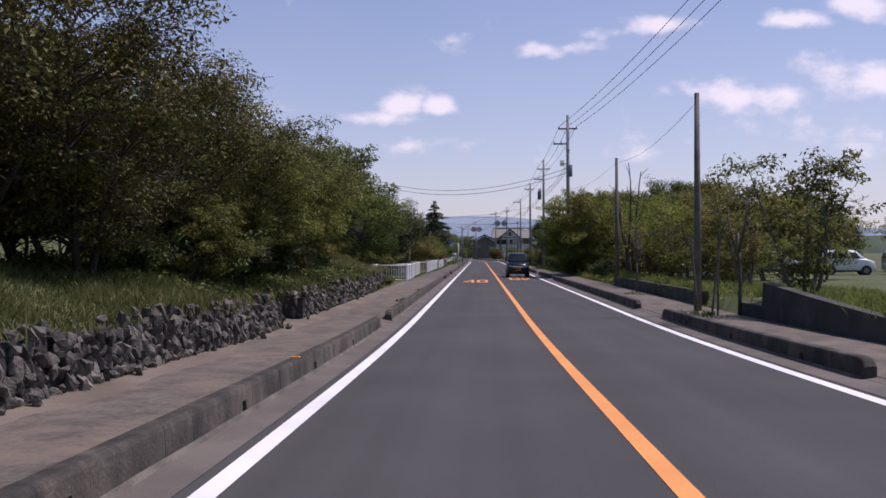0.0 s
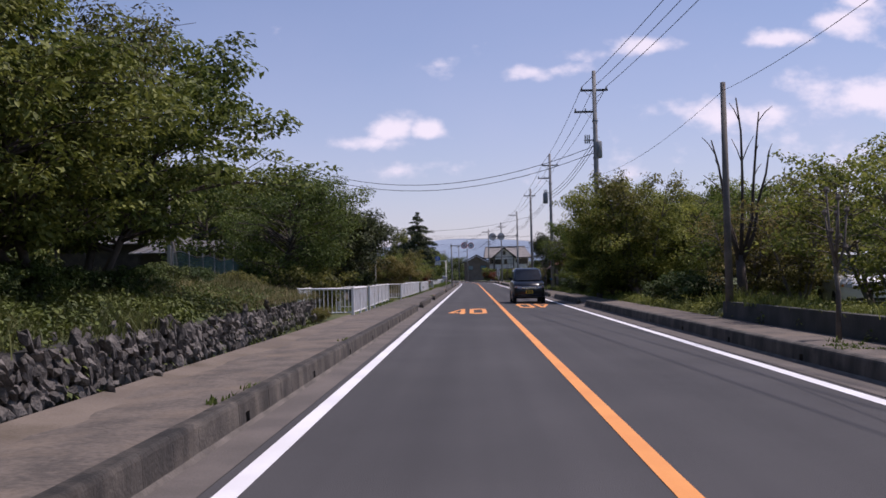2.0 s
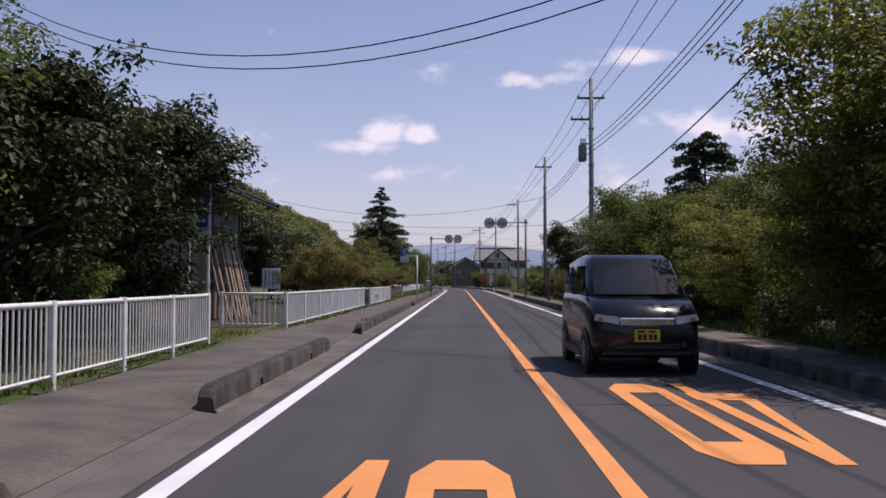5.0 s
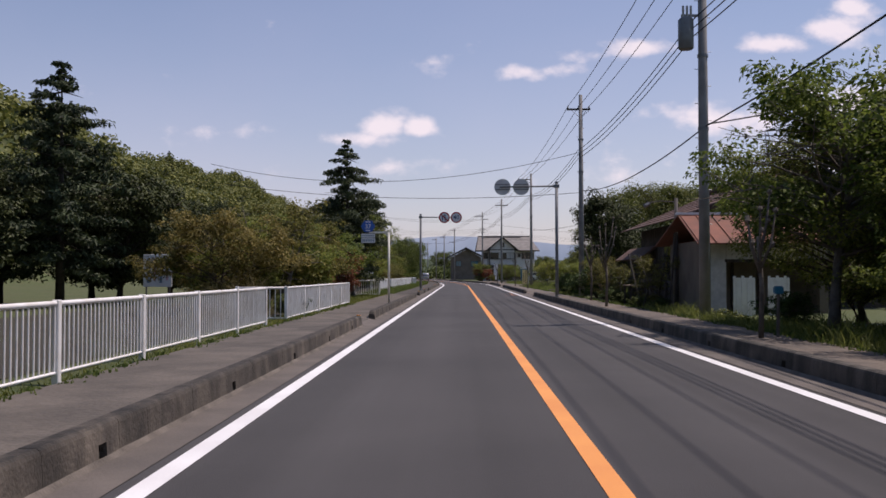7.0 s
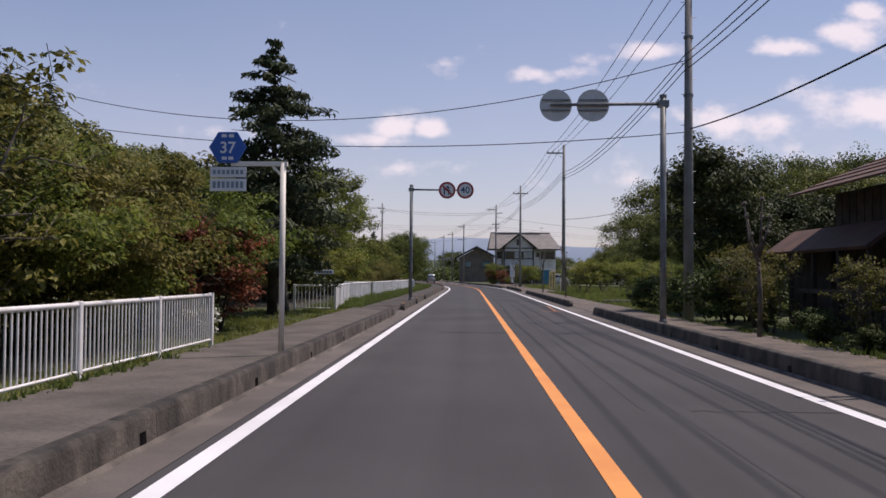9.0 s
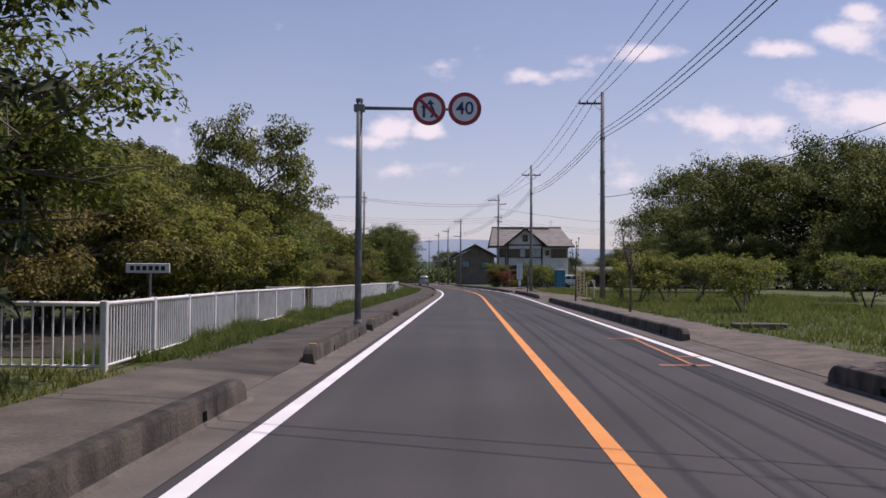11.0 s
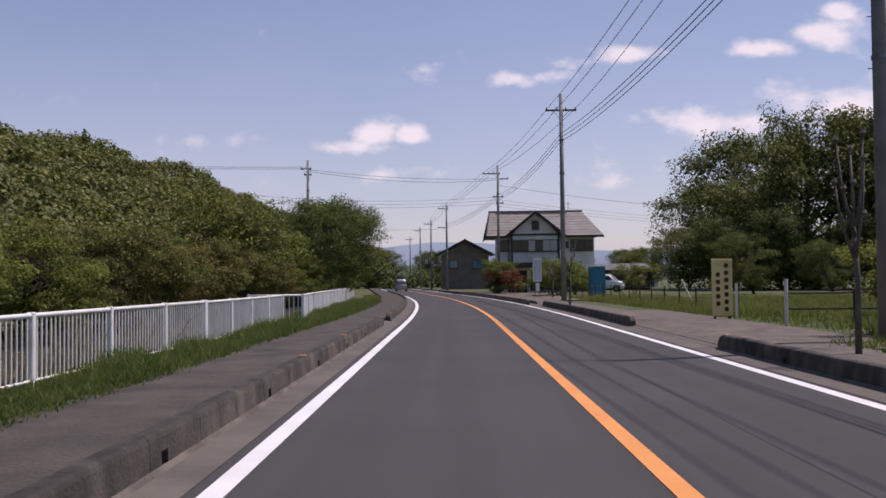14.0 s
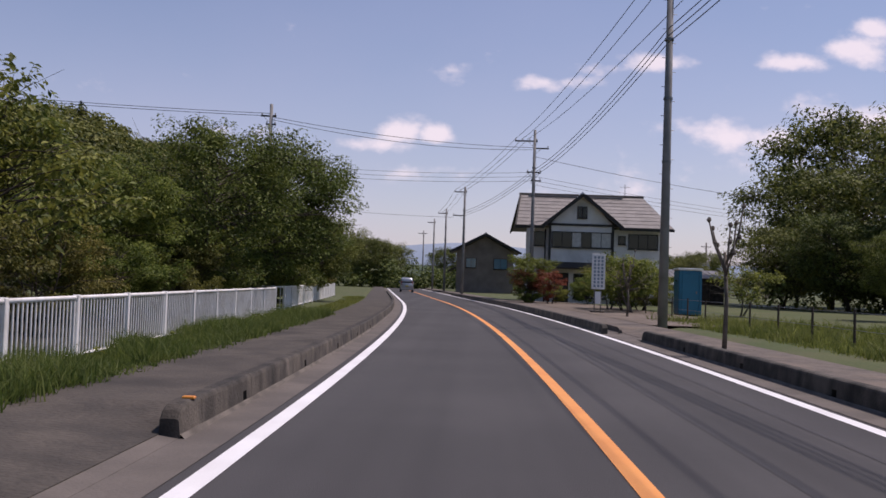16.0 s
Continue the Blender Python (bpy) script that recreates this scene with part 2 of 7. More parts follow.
FADED_ORANGE = mat("faded_orange_paint", (0.52, 0.22, 0.11), (0.40, 0.17, 0.095), 0.8, 2.0, 0.15, fine=40, stain=((0.09, 0.08, 0.08), 6.0, 0.6))
STONE = mat("wall_stone", (0.165, 0.146, 0.128), (0.055, 0.049, 0.044), 0.9, 7.0, 0.9, fine=38, vary=0.45, stain=((0.21, 0.185, 0.16), 5.0, 0.5))
WALL_CORE = mat("wall_mortar", (0.045, 0.040, 0.038), (0.028, 0.026, 0.025), 0.95, 3.0, 0.5)
DARK_WALL = mat("mossy_concrete", (0.075, 0.070, 0.062), (0.040, 0.040, 0.034), 0.93, 1.4, 0.4, fine=30, stain=((0.02, 0.024, 0.014), 1.5, 0.7))
GRASS_GROUND = mat("meadow_ground", (0.055, 0.078, 0.020), (0.088, 0.098, 0.034), 0.95, 0.25, 0.9, fine=12, fine_amt=0.8, stain=((0.095, 0.078, 0.048), 0.5, 0.5))
BARK = mat("bark", (0.085, 0.066, 0.052), (0.045, 0.035, 0.028), 0.95, 3.0, 0.8, fine=18)
PALE_BARK = mat("pale_bark", (0.17, 0.145, 0.12), (0.09, 0.075, 0.062), 0.9, 4.0, 0.6, fine=20)
L_OLIVE = leaf_mat("leaf_olive", (0.056, 0.060, 0.012), (0.250, 0.222, 0.060), 0.4)
L_GREEN = leaf_mat("leaf_green", (0.038, 0.060, 0.010), (0.195, 0.225, 0.050), 0.34)
L_FRESH = leaf_mat("leaf_fresh", (0.062, 0.090, 0.013), (0.275, 0.300, 0.066), 0.48)
L_BROWN = leaf_mat("leaf_brown_olive", (0.039, 0.039, 0.011), (0.175, 0.154, 0.047), 0.24)
L_WEED = leaf_mat("leaf_weed", (0.030, 0.050, 0.010), (0.095, 0.128, 0.026), 0.15)
L_WOOD = leaf_mat("leaf_wood", (0.034, 0.053, 0.011), (0.200, 0.225, 0.058), 0.3)
L_DARK = leaf_mat("leaf_dark", (0.019, 0.028, 0.009), (0.080, 0.098, 0.032), 0.17)
L_CONIFER = leaf_mat("needle_dark", (0.023, 0.034, 0.016), (0.090, 0.111, 0.049), 0.17)
L_RED = leaf_mat("leaf_red", (0.120, 0.032, 0.020), (0.280, 0.080, 0.040))
L_WHITE = leaf_mat("petal_white", (0.75, 0.75, 0.68), (0.82, 0.82, 0.74))
L_PINK = leaf_mat("petal_pale", (0.50, 0.42, 0.36), (0.62, 0.54, 0.46))
L_GRASS = leaf_mat("grass_blade", (0.078, 0.112, 0.022), (0.195, 0.220, 0.060), 0.5)
L_STRAW = leaf_mat("dry_grass_blade", (0.17, 0.15, 0.06), (0.30, 0.25, 0.12))
L_HILL = leaf_mat("hill_foliage", (0.042, 0.064, 0.015), (0.205, 0.215, 0.062), 0.28)
L_BANK = leaf_mat("bank_grass_blade", (0.066, 0.082, 0.022), (0.190, 0.185, 0.066), 0.4)
POLE_MAT = mat("pole_concrete", (0.275, 0.268, 0.262), (0.195, 0.190, 0.186), 0.85, 2.0, 0.15, fine=40, vary=0.1)
WOOD_POLE = mat("weathered_wood_pole", (0.19, 0.165, 0.145), (0.12, 0.105, 0.092), 0.9, 2.5, 0.4, fine=20)
POLE_DARK = mat("pole_dark", (0.10, 0.09, 0.085), (0.065, 0.06, 0.056), 0.85, 2.5, 0.2)
STEEL = mat("galvanised_steel", (0.23, 0.235, 0.24), (0.16, 0.165, 0.17), 0.5, 3.0, 0.05, metal=0.6, stain=((0.10, 0.07, 0.05), 5.0, 0.4))
SIGN_POLE = mat("grey_painted_steel", (0.20, 0.215, 0.22), (0.15, 0.16, 0.165), 0.5, 2.0, 0.05, metal=0.0, stain=((0.08, 0.06, 0.05), 4.0, 0.4))
WHITE_STEEL = mat("white_painted_steel", (0.88, 0.87, 0.85), (0.78, 0.76, 0.73), 0.5, 2.0, 0.05, stain=((0.45, 0.37, 0.28), 4.0, 0.25))
CREAM_STEEL = mat("cream_painted_steel", (0.80, 0.76, 0.66), (0.68, 0.63, 0.54), 0.5, 2.0, 0.05)
CABLE = mat("black_cable", (0.022, 0.022, 0.026), None, 0.7, 4.0, 0.0)
CERAMIC = mat("insulator", (0.40, 0.39, 0.38), None, 0.35, 4.0, 0.0)
BLUE_SIGN = mat("blue_sign_face", (0.012, 0.10, 0.42), (0.010, 0.085, 0.36), 0.35, 2.0, 0.0)
WHITE_SIGN = mat("white_sign_face", (0.78, 0.78, 0.78), (0.70, 0.70, 0.70), 0.4, 2.0, 0.0)
RED_SIGN = mat("red_sign_ring", (0.42, 0.018, 0.02), (0.34, 0.015, 0.018), 0.4, 3.0, 0.0)
NAVY = mat("navy_figure", (0.012, 0.035, 0.12), None, 0.45, 4.0, 0.0)
GREY_TEXT = mat("grey_lettering", (0.22, 0.30, 0.36), None, 0.6, 4.0, 0.0)
SIGN_BACK = mat("sign_back_metal", (0.62, 0.62, 0.61), (0.52, 0.52, 0.51), 0.55, 4.0, 0.05, metal=0.0)


# ---------------- mesh helpers ----------------
class Geo:
    """Collects vertices and faces of one mesh."""

    def __init__(self):
        self.v, self.f = [], []

    def add(self, verts, faces):
        k = len(self.v)
        self.v += [tuple(p) for p in verts]
        self.f += [tuple(i + k for i in q) for q in faces]
        return self

    def box(self, x0, x1, y0, y1, z0, z1, m=None):
        p = [Vector((x, y, z)) for z in (z0, z1) for y in (y0, y1) for x in (x0, x1)]
        if m is not None:
            p = [m @ q for q in p]
        return self.add(p, [(0, 2, 3, 1), (4, 5, 7, 6), (0, 1, 5, 4), (2, 6, 7, 3), (0, 4, 6, 2), (1, 3, 7, 5)])

    def tube(self, pts, radii, sides=8, cap=True):
        pts = [Vector(p) for p in pts]
        if isinstance(radii, (int, float)):
            radii = [radii] * len(pts)
        verts, faces = [], []
        for i, p in enumerate(pts):
            d = (pts[min(i + 1, len(pts) - 1)] - pts[max(i - 1, 0)]).normalized()
            a = d.cross(Vector((0, 0, 1)) if abs(d.z) < 0.9 else Vector((1, 0, 0))).normalized()
            b = d.cross(a)
            for s in range(sides):
                t = 2 * math.pi * s / sides
                verts.append(p + (a * math.cos(t) + b * math.sin(t)) * radii[i])
        for i in range(len(pts) - 1):
            for s in range(sides):
                u = (s + 1) % sides
                faces.append((i * sides + s, i * sides + u, (i + 1) * sides + u, (i + 1) * sides + s))
        if cap:
            faces += [tuple(range(sides - 1, -1, -1)), tuple((len(pts) - 1) * sides + s for s in range(sides))]
        return self.add(verts, faces)

    def prism(self, outline, axis, a, b):
        """An outline of pairs, pushed along an axis from a to b."""
        k = len(outline)
        put = {"x": lambda u, v, w: (w, u, v), "y": lambda u, v, w: (u, w, v), "z": lambda u, v, w: (u, v, w)}[axis]
        verts = [put(u, v, w) for w in (a, b) for u, v in outline]
        faces = [tuple(range(k - 1, -1, -1)), tuple(range(k, 2 * k))] + [(i, (i + 1) % k, k + (i + 1) % k, k + i) for i in range(k)]
        return self.add(verts, faces)

    def mesh(self, name, material=None, smooth=False):
        me = bpy.data.meshes.new(name)
        me.from_pydata(self.v, [], self.f)
        bm = bmesh.new()
        bm.from_mesh(me)
        bmesh.ops.recalc_face_normals(bm, faces=bm.faces)
        bm.to_mesh(me)
        bm.free()
        if material:
            me.materials.append(material)
        if smooth:
            me.shade_smooth()
        return me


def soft_box(x0, x1, y0, y1, z0, z1, bevel=0.01, seg=1, name="box", material=None):
    """A box with rounded edges, as mesh data."""
    bm = bmesh.new()
    bmesh.ops.create_cube(bm, size=1)
    for v in bm.verts:
        v.co = Vector(((x0 + x1) / 2 + v.co.x * (x1 - x0), (y0 + y1) / 2 + v.co.y * (y1 - y0), (z0 + z1) / 2 + v.co.z * (z1 - z0)))
    if bevel:
        bmesh.ops.bevel(bm, geom=bm.edges[:], offset=bevel, segments=seg, affect="EDGES")
    me = bpy.data.meshes.new(name)
    bm.to_mesh(me)
    bm.free()
    if material:
        me.materials.append(material)
    return me


def thing(name, at, label, category, group="", rz=0.0):
    ob = new(name)
    ob.empty_display_size = 0.2
    ob.matrix_world = pose(*at, 0, 0, rz)
    return tagged(ob, label, category, group)


def part(name, geo, material, parent, label="", smooth=False, m=None):
    me = geo.mesh(name, material, smooth) if isinstance(geo, Geo) else geo
    if not isinstance(geo, Geo) and material and not me.materials:
        me.materials.append(material)
    ob = new(name, me)
    ob.parent = parent
    if m is not None:
        ob.matrix_local = m
    if label:
        ob["label"] = label
    return ob


def setting(name, geo, material, label, category, kind="structure", smooth=False):
    me = geo.mesh(name, material, smooth) if isinstance(geo, Geo) else geo
    return tagged(new(name, me), label, category, kind=kind)


def centre(y):
    """Where the road's middle runs: straight, then a gentle bend to the left."""
    if y < 175:
        return 0.0
    if y < 230:
        return -0.0009 * (y - 175) ** 2
    return -0.0009 * 55**2 - 0.099 * (y - 230)


def rise(y):
    """How far the road stands above its later level: it comes down a slight slope and flattens out."""
    if y >= 26:
        return 0.0
    return 0.01 / 14 * (26 - y) ** 2 if y >= 12 else 0.14 + 0.02 * (12 - max(y, -25))


def strip(x0, x1, y0, y1, z0, z1, step=4.0, thick=0.0, curve=True):
    """A band along the road from x0 to x1 off its middle; with thickness it gets sides."""
    g = Geo()
    ys = [y0]
    while ys[-1] < y1 - 1e-6:
        s = 2.0 if ys[-1] < 30 else min(step, 4.0) if ys[-1] < 172 else min(step, 3.0)
        ys.append(min(ys[-1] + s, y1))
    for a, b in zip(ys, ys[1:]):
        ca, cb = (centre(a), centre(b)) if curve else (0, 0)
        ra, rb = rise(a), rise(b)
        top = [(x0 + ca, a, z0 + ra), (x1 + ca, a, z1 + ra), (x1 + cb, b, z1 + rb), (x0 + cb, b, z0 + rb)]
        g.add(top, [(0, 1, 2, 3)])
        if thick:
            low = [(x, y, z - thick) for x, y, z in top]
            g.add([top[0], top[3], low[3], low[0]], [(0, 1, 2, 3)])
            g.add([top[1], top[2], low[2], low[1]], [(0, 1, 2, 3)])
    return g


# ---------------- ground ----------------
def wall_face(y):
    """Where the stone wall's foot stands along the left bank; it steps back at an old entrance and drifts away at the end."""
    if 19.49 < y < 22.11:
        return -6.9
    if y < 19.49:
        return -4.9
    return -5.15 if y < 34 else -5.15 - 0.055 * (y - 34)


def bank(x, y):
    """The height of the open ground."""
    z = -0.06 + rise(y)
    if x < -5.0:
        near = max(0.0, min(1.0, (50.5 - y) / 3)) * max(0.0, min(1.0, (y + 60) / 20))
        back = max(0.0, wall_face(y) - 0.15 - x)
        z += near * (0.70 * min(1.0, back / 0.3) + min(4.0, back) * 0.20)
        z += (1 - near) * 0.12 * min(1.0, (-5.0 - x) / 0.5)
        far = max(0.0, min(1.0, (-x - 40) / 62))
        hill = (38 + 4 * max(0.0, min(1.0, (y - 390) / 130))) * far * far * (3 - 2 * far) * max(0.12, min(1.0, (y + 160) / 260)) * max(0.0, min(1.0, (1250 - y) / 500))
        z += hill * (1 + 0.04 * math.sin(y * 0.021 + 3) + 0.07 * math.sin(y * 0.06 + 1))
    elif x > 4.95:
        near = max(0.0, min(1.0, (48 - y) / 3)) * max(0.0, min(1.0, (y + 60) / 20))
        z += near * (0.55 - 0.42 * max(0.0, min(1.0, (x - 6.8) / 1.4))) * min(1.0, (x - 4.95) / 0.3) + (1 - near) * 0.16 * min(1.0, (x - 4.95) / 0.8)
    return z


g = Geo()
gx = [-3500, -1500, -600, -300, -200, -150, -130, -115, -102, -92, -82, -72, -62, -52, -44, -36, -28, -22, -17, -14, -12, -10, -9, -8, -7.4, -7, -6.6, -6.2, -5.95, -5.75, -5.6, -5.45, -5.3, -5.15, -5.0,
      0.0, 4.95, 5.25, 5.8, 6.5, 8, 10, 13, 17, 22, 30, 45, 70, 110, 200, 400, 900, 2000, 3500]
gy = [-400, -200, -120, -60] + sorted([-40 + 4 * i for i in range(78)] + [2, 6, 10, 14, 18, 19.45, 19.5, 22.1, 22.15, 26, 30, 34, 38, 42, 46, 47, 48.5, 49, 50, 50.5]) + [280, 300, 330, 360, 400, 450, 500, 560, 640, 720, 800, 900, 1000, 1250, 1600, 2200, 3000, 4300]
gy = sorted(set(gy))
for y in gy:
    for x in gx:
        g.v.append((x + (centre(y) if y < 330 else centre(330)), y, bank(x, y)))
w = len(gx)
for j in range(len(gy) - 1):
    for i in range(w - 1):
        g.f.append((j * w + i, j * w + i + 1, (j + 1) * w + i + 1, (j + 1) * w + i))
setting("ground", g, GRASS_GROUND, "meadow and wooded hillside ground with dry patches", "ground", smooth=True)

setting("road", strip(-3.34, 3.34, -60, 420, 0, 0), ASPHALT, "smooth dark grey asphalt two-lane road", "road")
setting("edge_line_1", strip(-2.83, -2.67, -60, 420, 0.005, 0.005), WHITE_LINE, "solid white painted road edge line", "road marking")
setting("edge_line_2", strip(2.62, 2.78, -60, 420, 0.005, 0.005), WHITE_LINE, "solid white painted road edge line", "road marking")
setting("centre_line", strip(-0.075, 0.075, -60, 420, 0.005, 0.005), ORANGE_LINE, "solid orange painted road centre line", "road marking")
setting("gutter_1", strip(-3.33, -2.92, -60, 420, 0.012, 0.006), GUTTER, "stained concrete gutter apron along the road", "gutter")
setting("gutter_2", strip(2.86, 3.33, -60, 420, 0.006, 0.012), GUTTER, "stained concrete gutter apron along the road", "gutter")
GAPS = {-1: [(22.0, 24.1), (57.1, 61.0), (68.9, 74.1), (96.5, 99.6), (125.0, 128.9), (136.4, 137.4), (143.8, 145.7), (175.3, 178.2)],
        1: [(-60, 12.9), (25.1, 28.7), (59.0, 61.6), (72.7, 76.5), (127.0, 134.5), (165.2, 173.2), (194.0, 196.6)]}


def pavement(sgn, outer, first=-60, last=330):
    """A footway behind the kerb whose road edge dips to the gutter at every crossing."""
    ys = set(range(-60, 332, 3))
    for a, b in GAPS[sgn]:
        ys |= {a - 0.9, a - 0.1, (a + b) / 2, b + 0.1, b + 0.9}
    ys = sorted({y for y in ys if first < y < last} | {first, last})
    g = Geo()
    for y in ys:
        low = max([max(0.0, min(1.0, (min(y - a, b - y) + 0.9) / 0.8)) for a, b in GAPS[sgn]])
        e, c, r = 0.17 - 0.125 * low, centre(y), rise(y)
        g.v += [(sgn * 3.44 + c, y, r - 0.1), (sgn * 3.44 + c, y, e + r), (sgn * 4.2 + c, y, 0.165 - 0.05 * low + r), (sgn * outer + c, y, 0.15 + r), (sgn * outer + c, y, r - 0.1)]
    for j in range(len(ys) - 1):
        g.f += [(j * 5 + i, j * 5 + i + 1, j * 5 + i + 6, j * 5 + i + 5) for i in range(4)]
    return g


def pave_z(sgn, x, y):
    low = max([max(0.0, min(1.0, (min(y - a, b - y) + 0.9) / 0.8)) for a, b in GAPS[sgn]])
    u = (abs(x) - 4.2) / 0.78
    return rise(y) + 0.165 - 0.05 * low + (-0.015 + 0.05 * low) * max(0.0, min(1.0, u))


setting("pavement_1", pavement(-1, 5.0, -60, 56.9), WALK, "worn concrete pavement with sandy stains", "pavement")
setting("pavement_3", pavement(-1, 5.0, 56.9, 126.9), WALK_GREY, "worn grey pavement with dark stains", "pavement")
setting("pavement_4", pavement(-1, 5.0, 126.9, 330), WALK_DARK, "dark grey asphalt pavement beside grass", "pavement")
setting("pavement_2", pavement(1, 4.95), WALK, "worn concrete pavement with sandy stains", "pavement")
setting("apron", strip(4.95, 6.35, 163, 182, 0.14, 0.12), WALK, "worn concrete apron beside the meadow", "pavement")
# dark strips laid over the meadow ground behind the left-hand fences
DARK_STRIP = mat("dark_strip", (0.050, 0.040, 0.030), (0.028, 0.026, 0.018), 0.97, 1.2, 0.9, fine=16, fine_amt=0.7, stain=((0.045, 0.056, 0.020), 0.9, 0.8))
setting("strip_behind_fence", strip(-13.5, -6.1, 76, 110, 0.075, 0.075), DARK_STRIP, "dark ground strip behind the fence", "soil")
setting("strip_under_shrubs", strip(-13.0, -6.7, 129, 203, 0.075, 0.075), DARK_STRIP, "dark ground strip under shrubs", "soil")
# sunk crossings between the kerb runs
setting("kerb_bed_1", strip(-3.46, -3.29, -60, 330, 0.04, 0.014, thick=0.1), GUTTER, "concrete kerb bed", "kerb")
setting("kerb_bed_2", strip(3.29, 3.46, -60, 330, 0.014, 0.04, thick=0.1), GUTTER, "concrete kerb bed", "kerb")
g = Geo()
for j in range(282):
    y = -20 + j * 0.25
    x = -4.62 + 0.42 * noise.noise((y * 0.33, 3.0, 0)) + 0.12 * noise.noise((y * 1.7, 7.0, 0))
    g.v += [(-5.05, y, 0.20 + rise(y)), (x - 0.2, y, pave_z(-1, x - 0.2, y) + 0.018), (x, y, pave_z(-1, x, y) - 0.004)]
for j in range(281):
    g.f += [(j * 3 + i, j * 3 + i + 1, j * 3 + i + 4, j * 3 + i + 3) for i in range(2)]
setting("earth_verge", g, DIRT, "dry sandy earth along the stone wall", "earth")


def tread(x, y0, y1, half=0.11, wob=0.05):
    return strip(x - half, x + half, y0, y1, 0.003, 0.003, step=3)


for i, (x, y0, y1, hw) in enumerate([(1.05, 96, 200, 0.03), (2.05, 98, 205, 0.03), (0.75, 104, 150, 0.02)]):
    setting("tyre_mark_%d" % (i + 1), tread(x, y0, y1, hw), TYRE_MARK, "faint dark tar line on the asphalt", "road mark")
# sealed cracks that cross the lane
for i, (y, x0, x1) in enumerate([(98.4, 1.0, 3.3), (104.0, 1.2, 2.6), (61.8, 0.2, 2.4), (77.5, -2.6, 2.6), (97.0, -3.3, -2.8), (171.0, 1.2, 3.2)]):
    g = Geo()
    px = [x0 + (x1 - x0) * k / 12 for k in range(13)]
    for k in range(12):
        a, b = y + 0.12 * noise.noise((k * 0.7, i, 0)), y + 0.12 * noise.noise(((k + 1) * 0.7, i, 0))
        g.add([(px[k], a - 0.03, 0.004), (px[k + 1], b - 0.03, 0.004), (px[k + 1], b + 0.03, 0.004), (px[k], a + 0.03, 0.004)], [(0, 1, 2, 3)])
    setting("sealed_crack_%d" % (i + 1), g, TYRE_MARK, "tar-sealed crack across the asphalt", "road mark")


def flat(polys, name, material, label, rot=False, z=0.006, at=(0, 0)):
    g = Geo()
    for poly in polys:
        g.add([((-u if rot else u) + at[0], (-v if rot else v) + at[1], z) for u, v in poly], [tuple(range(len(poly)))])
    return setting(name, g, material, label, "road marking")


FOUR = [[(0.0, 0.95), (0.62, 0.95), (0.62, 1.55), (0.0, 1.55)], [(0.42, 0.0), (0.58, 0.0), (0.58, 0.95), (0.42, 0.95)], [(0.42, 1.55), (0.58, 1.55), (0.58, 5.0), (0.42, 5.0)],
        [(0.0, 1.55), (0.17, 1.55), (0.42, 4.2), (0.42, 5.0)]]
ZERO = [[(0.75, 0.5), (0.91, 0.9), (0.91, 4.1), (0.75, 4.5)], [(1.22, 0.9), (1.38, 0.5), (1.38, 4.5), (1.22, 4.1)], [(0.75, 0.5), (0.9, 0.0), (1.23, 0.0), (1.38, 0.5), (1.22, 0.9), (0.91, 0.9)],
        [(0.75, 4.5), (0.91, 4.1), (1.22, 4.1), (1.38, 4.5), (1.23, 5.0), (0.9, 5.0)]]
flat(FOUR + ZERO, "speed_numerals_1", ORANGE_LINE, "orange painted 40 speed numerals on asphalt", at=(-2.06, 53.8))
flat(FOUR + ZERO, "speed_numerals_2", ORANGE_LINE, "orange painted 40 speed numerals on asphalt", True, at=(2.1, 63.7))
flat([[(2.2, 129.2), (2.27, 129.2), (2.48, 135.4), (2.41, 135.4)], [(1.75, 129.2), (2.5, 129.2), (2.5, 129.38), (1.75, 129.38)], [(1.9, 135.3), (2.62, 135.3), (2.62, 135.46), (1.9, 135.46)],
      [(2.3, 130.75), (2.75, 130.75), (2.75, 130.9), (2.3, 130.9)]], "survey_marking", FADED_ORANGE, "faded orange surveying lines painted on asphalt")

# ---------------- tree builder ----------------
rng = np.random.default_rng(7)


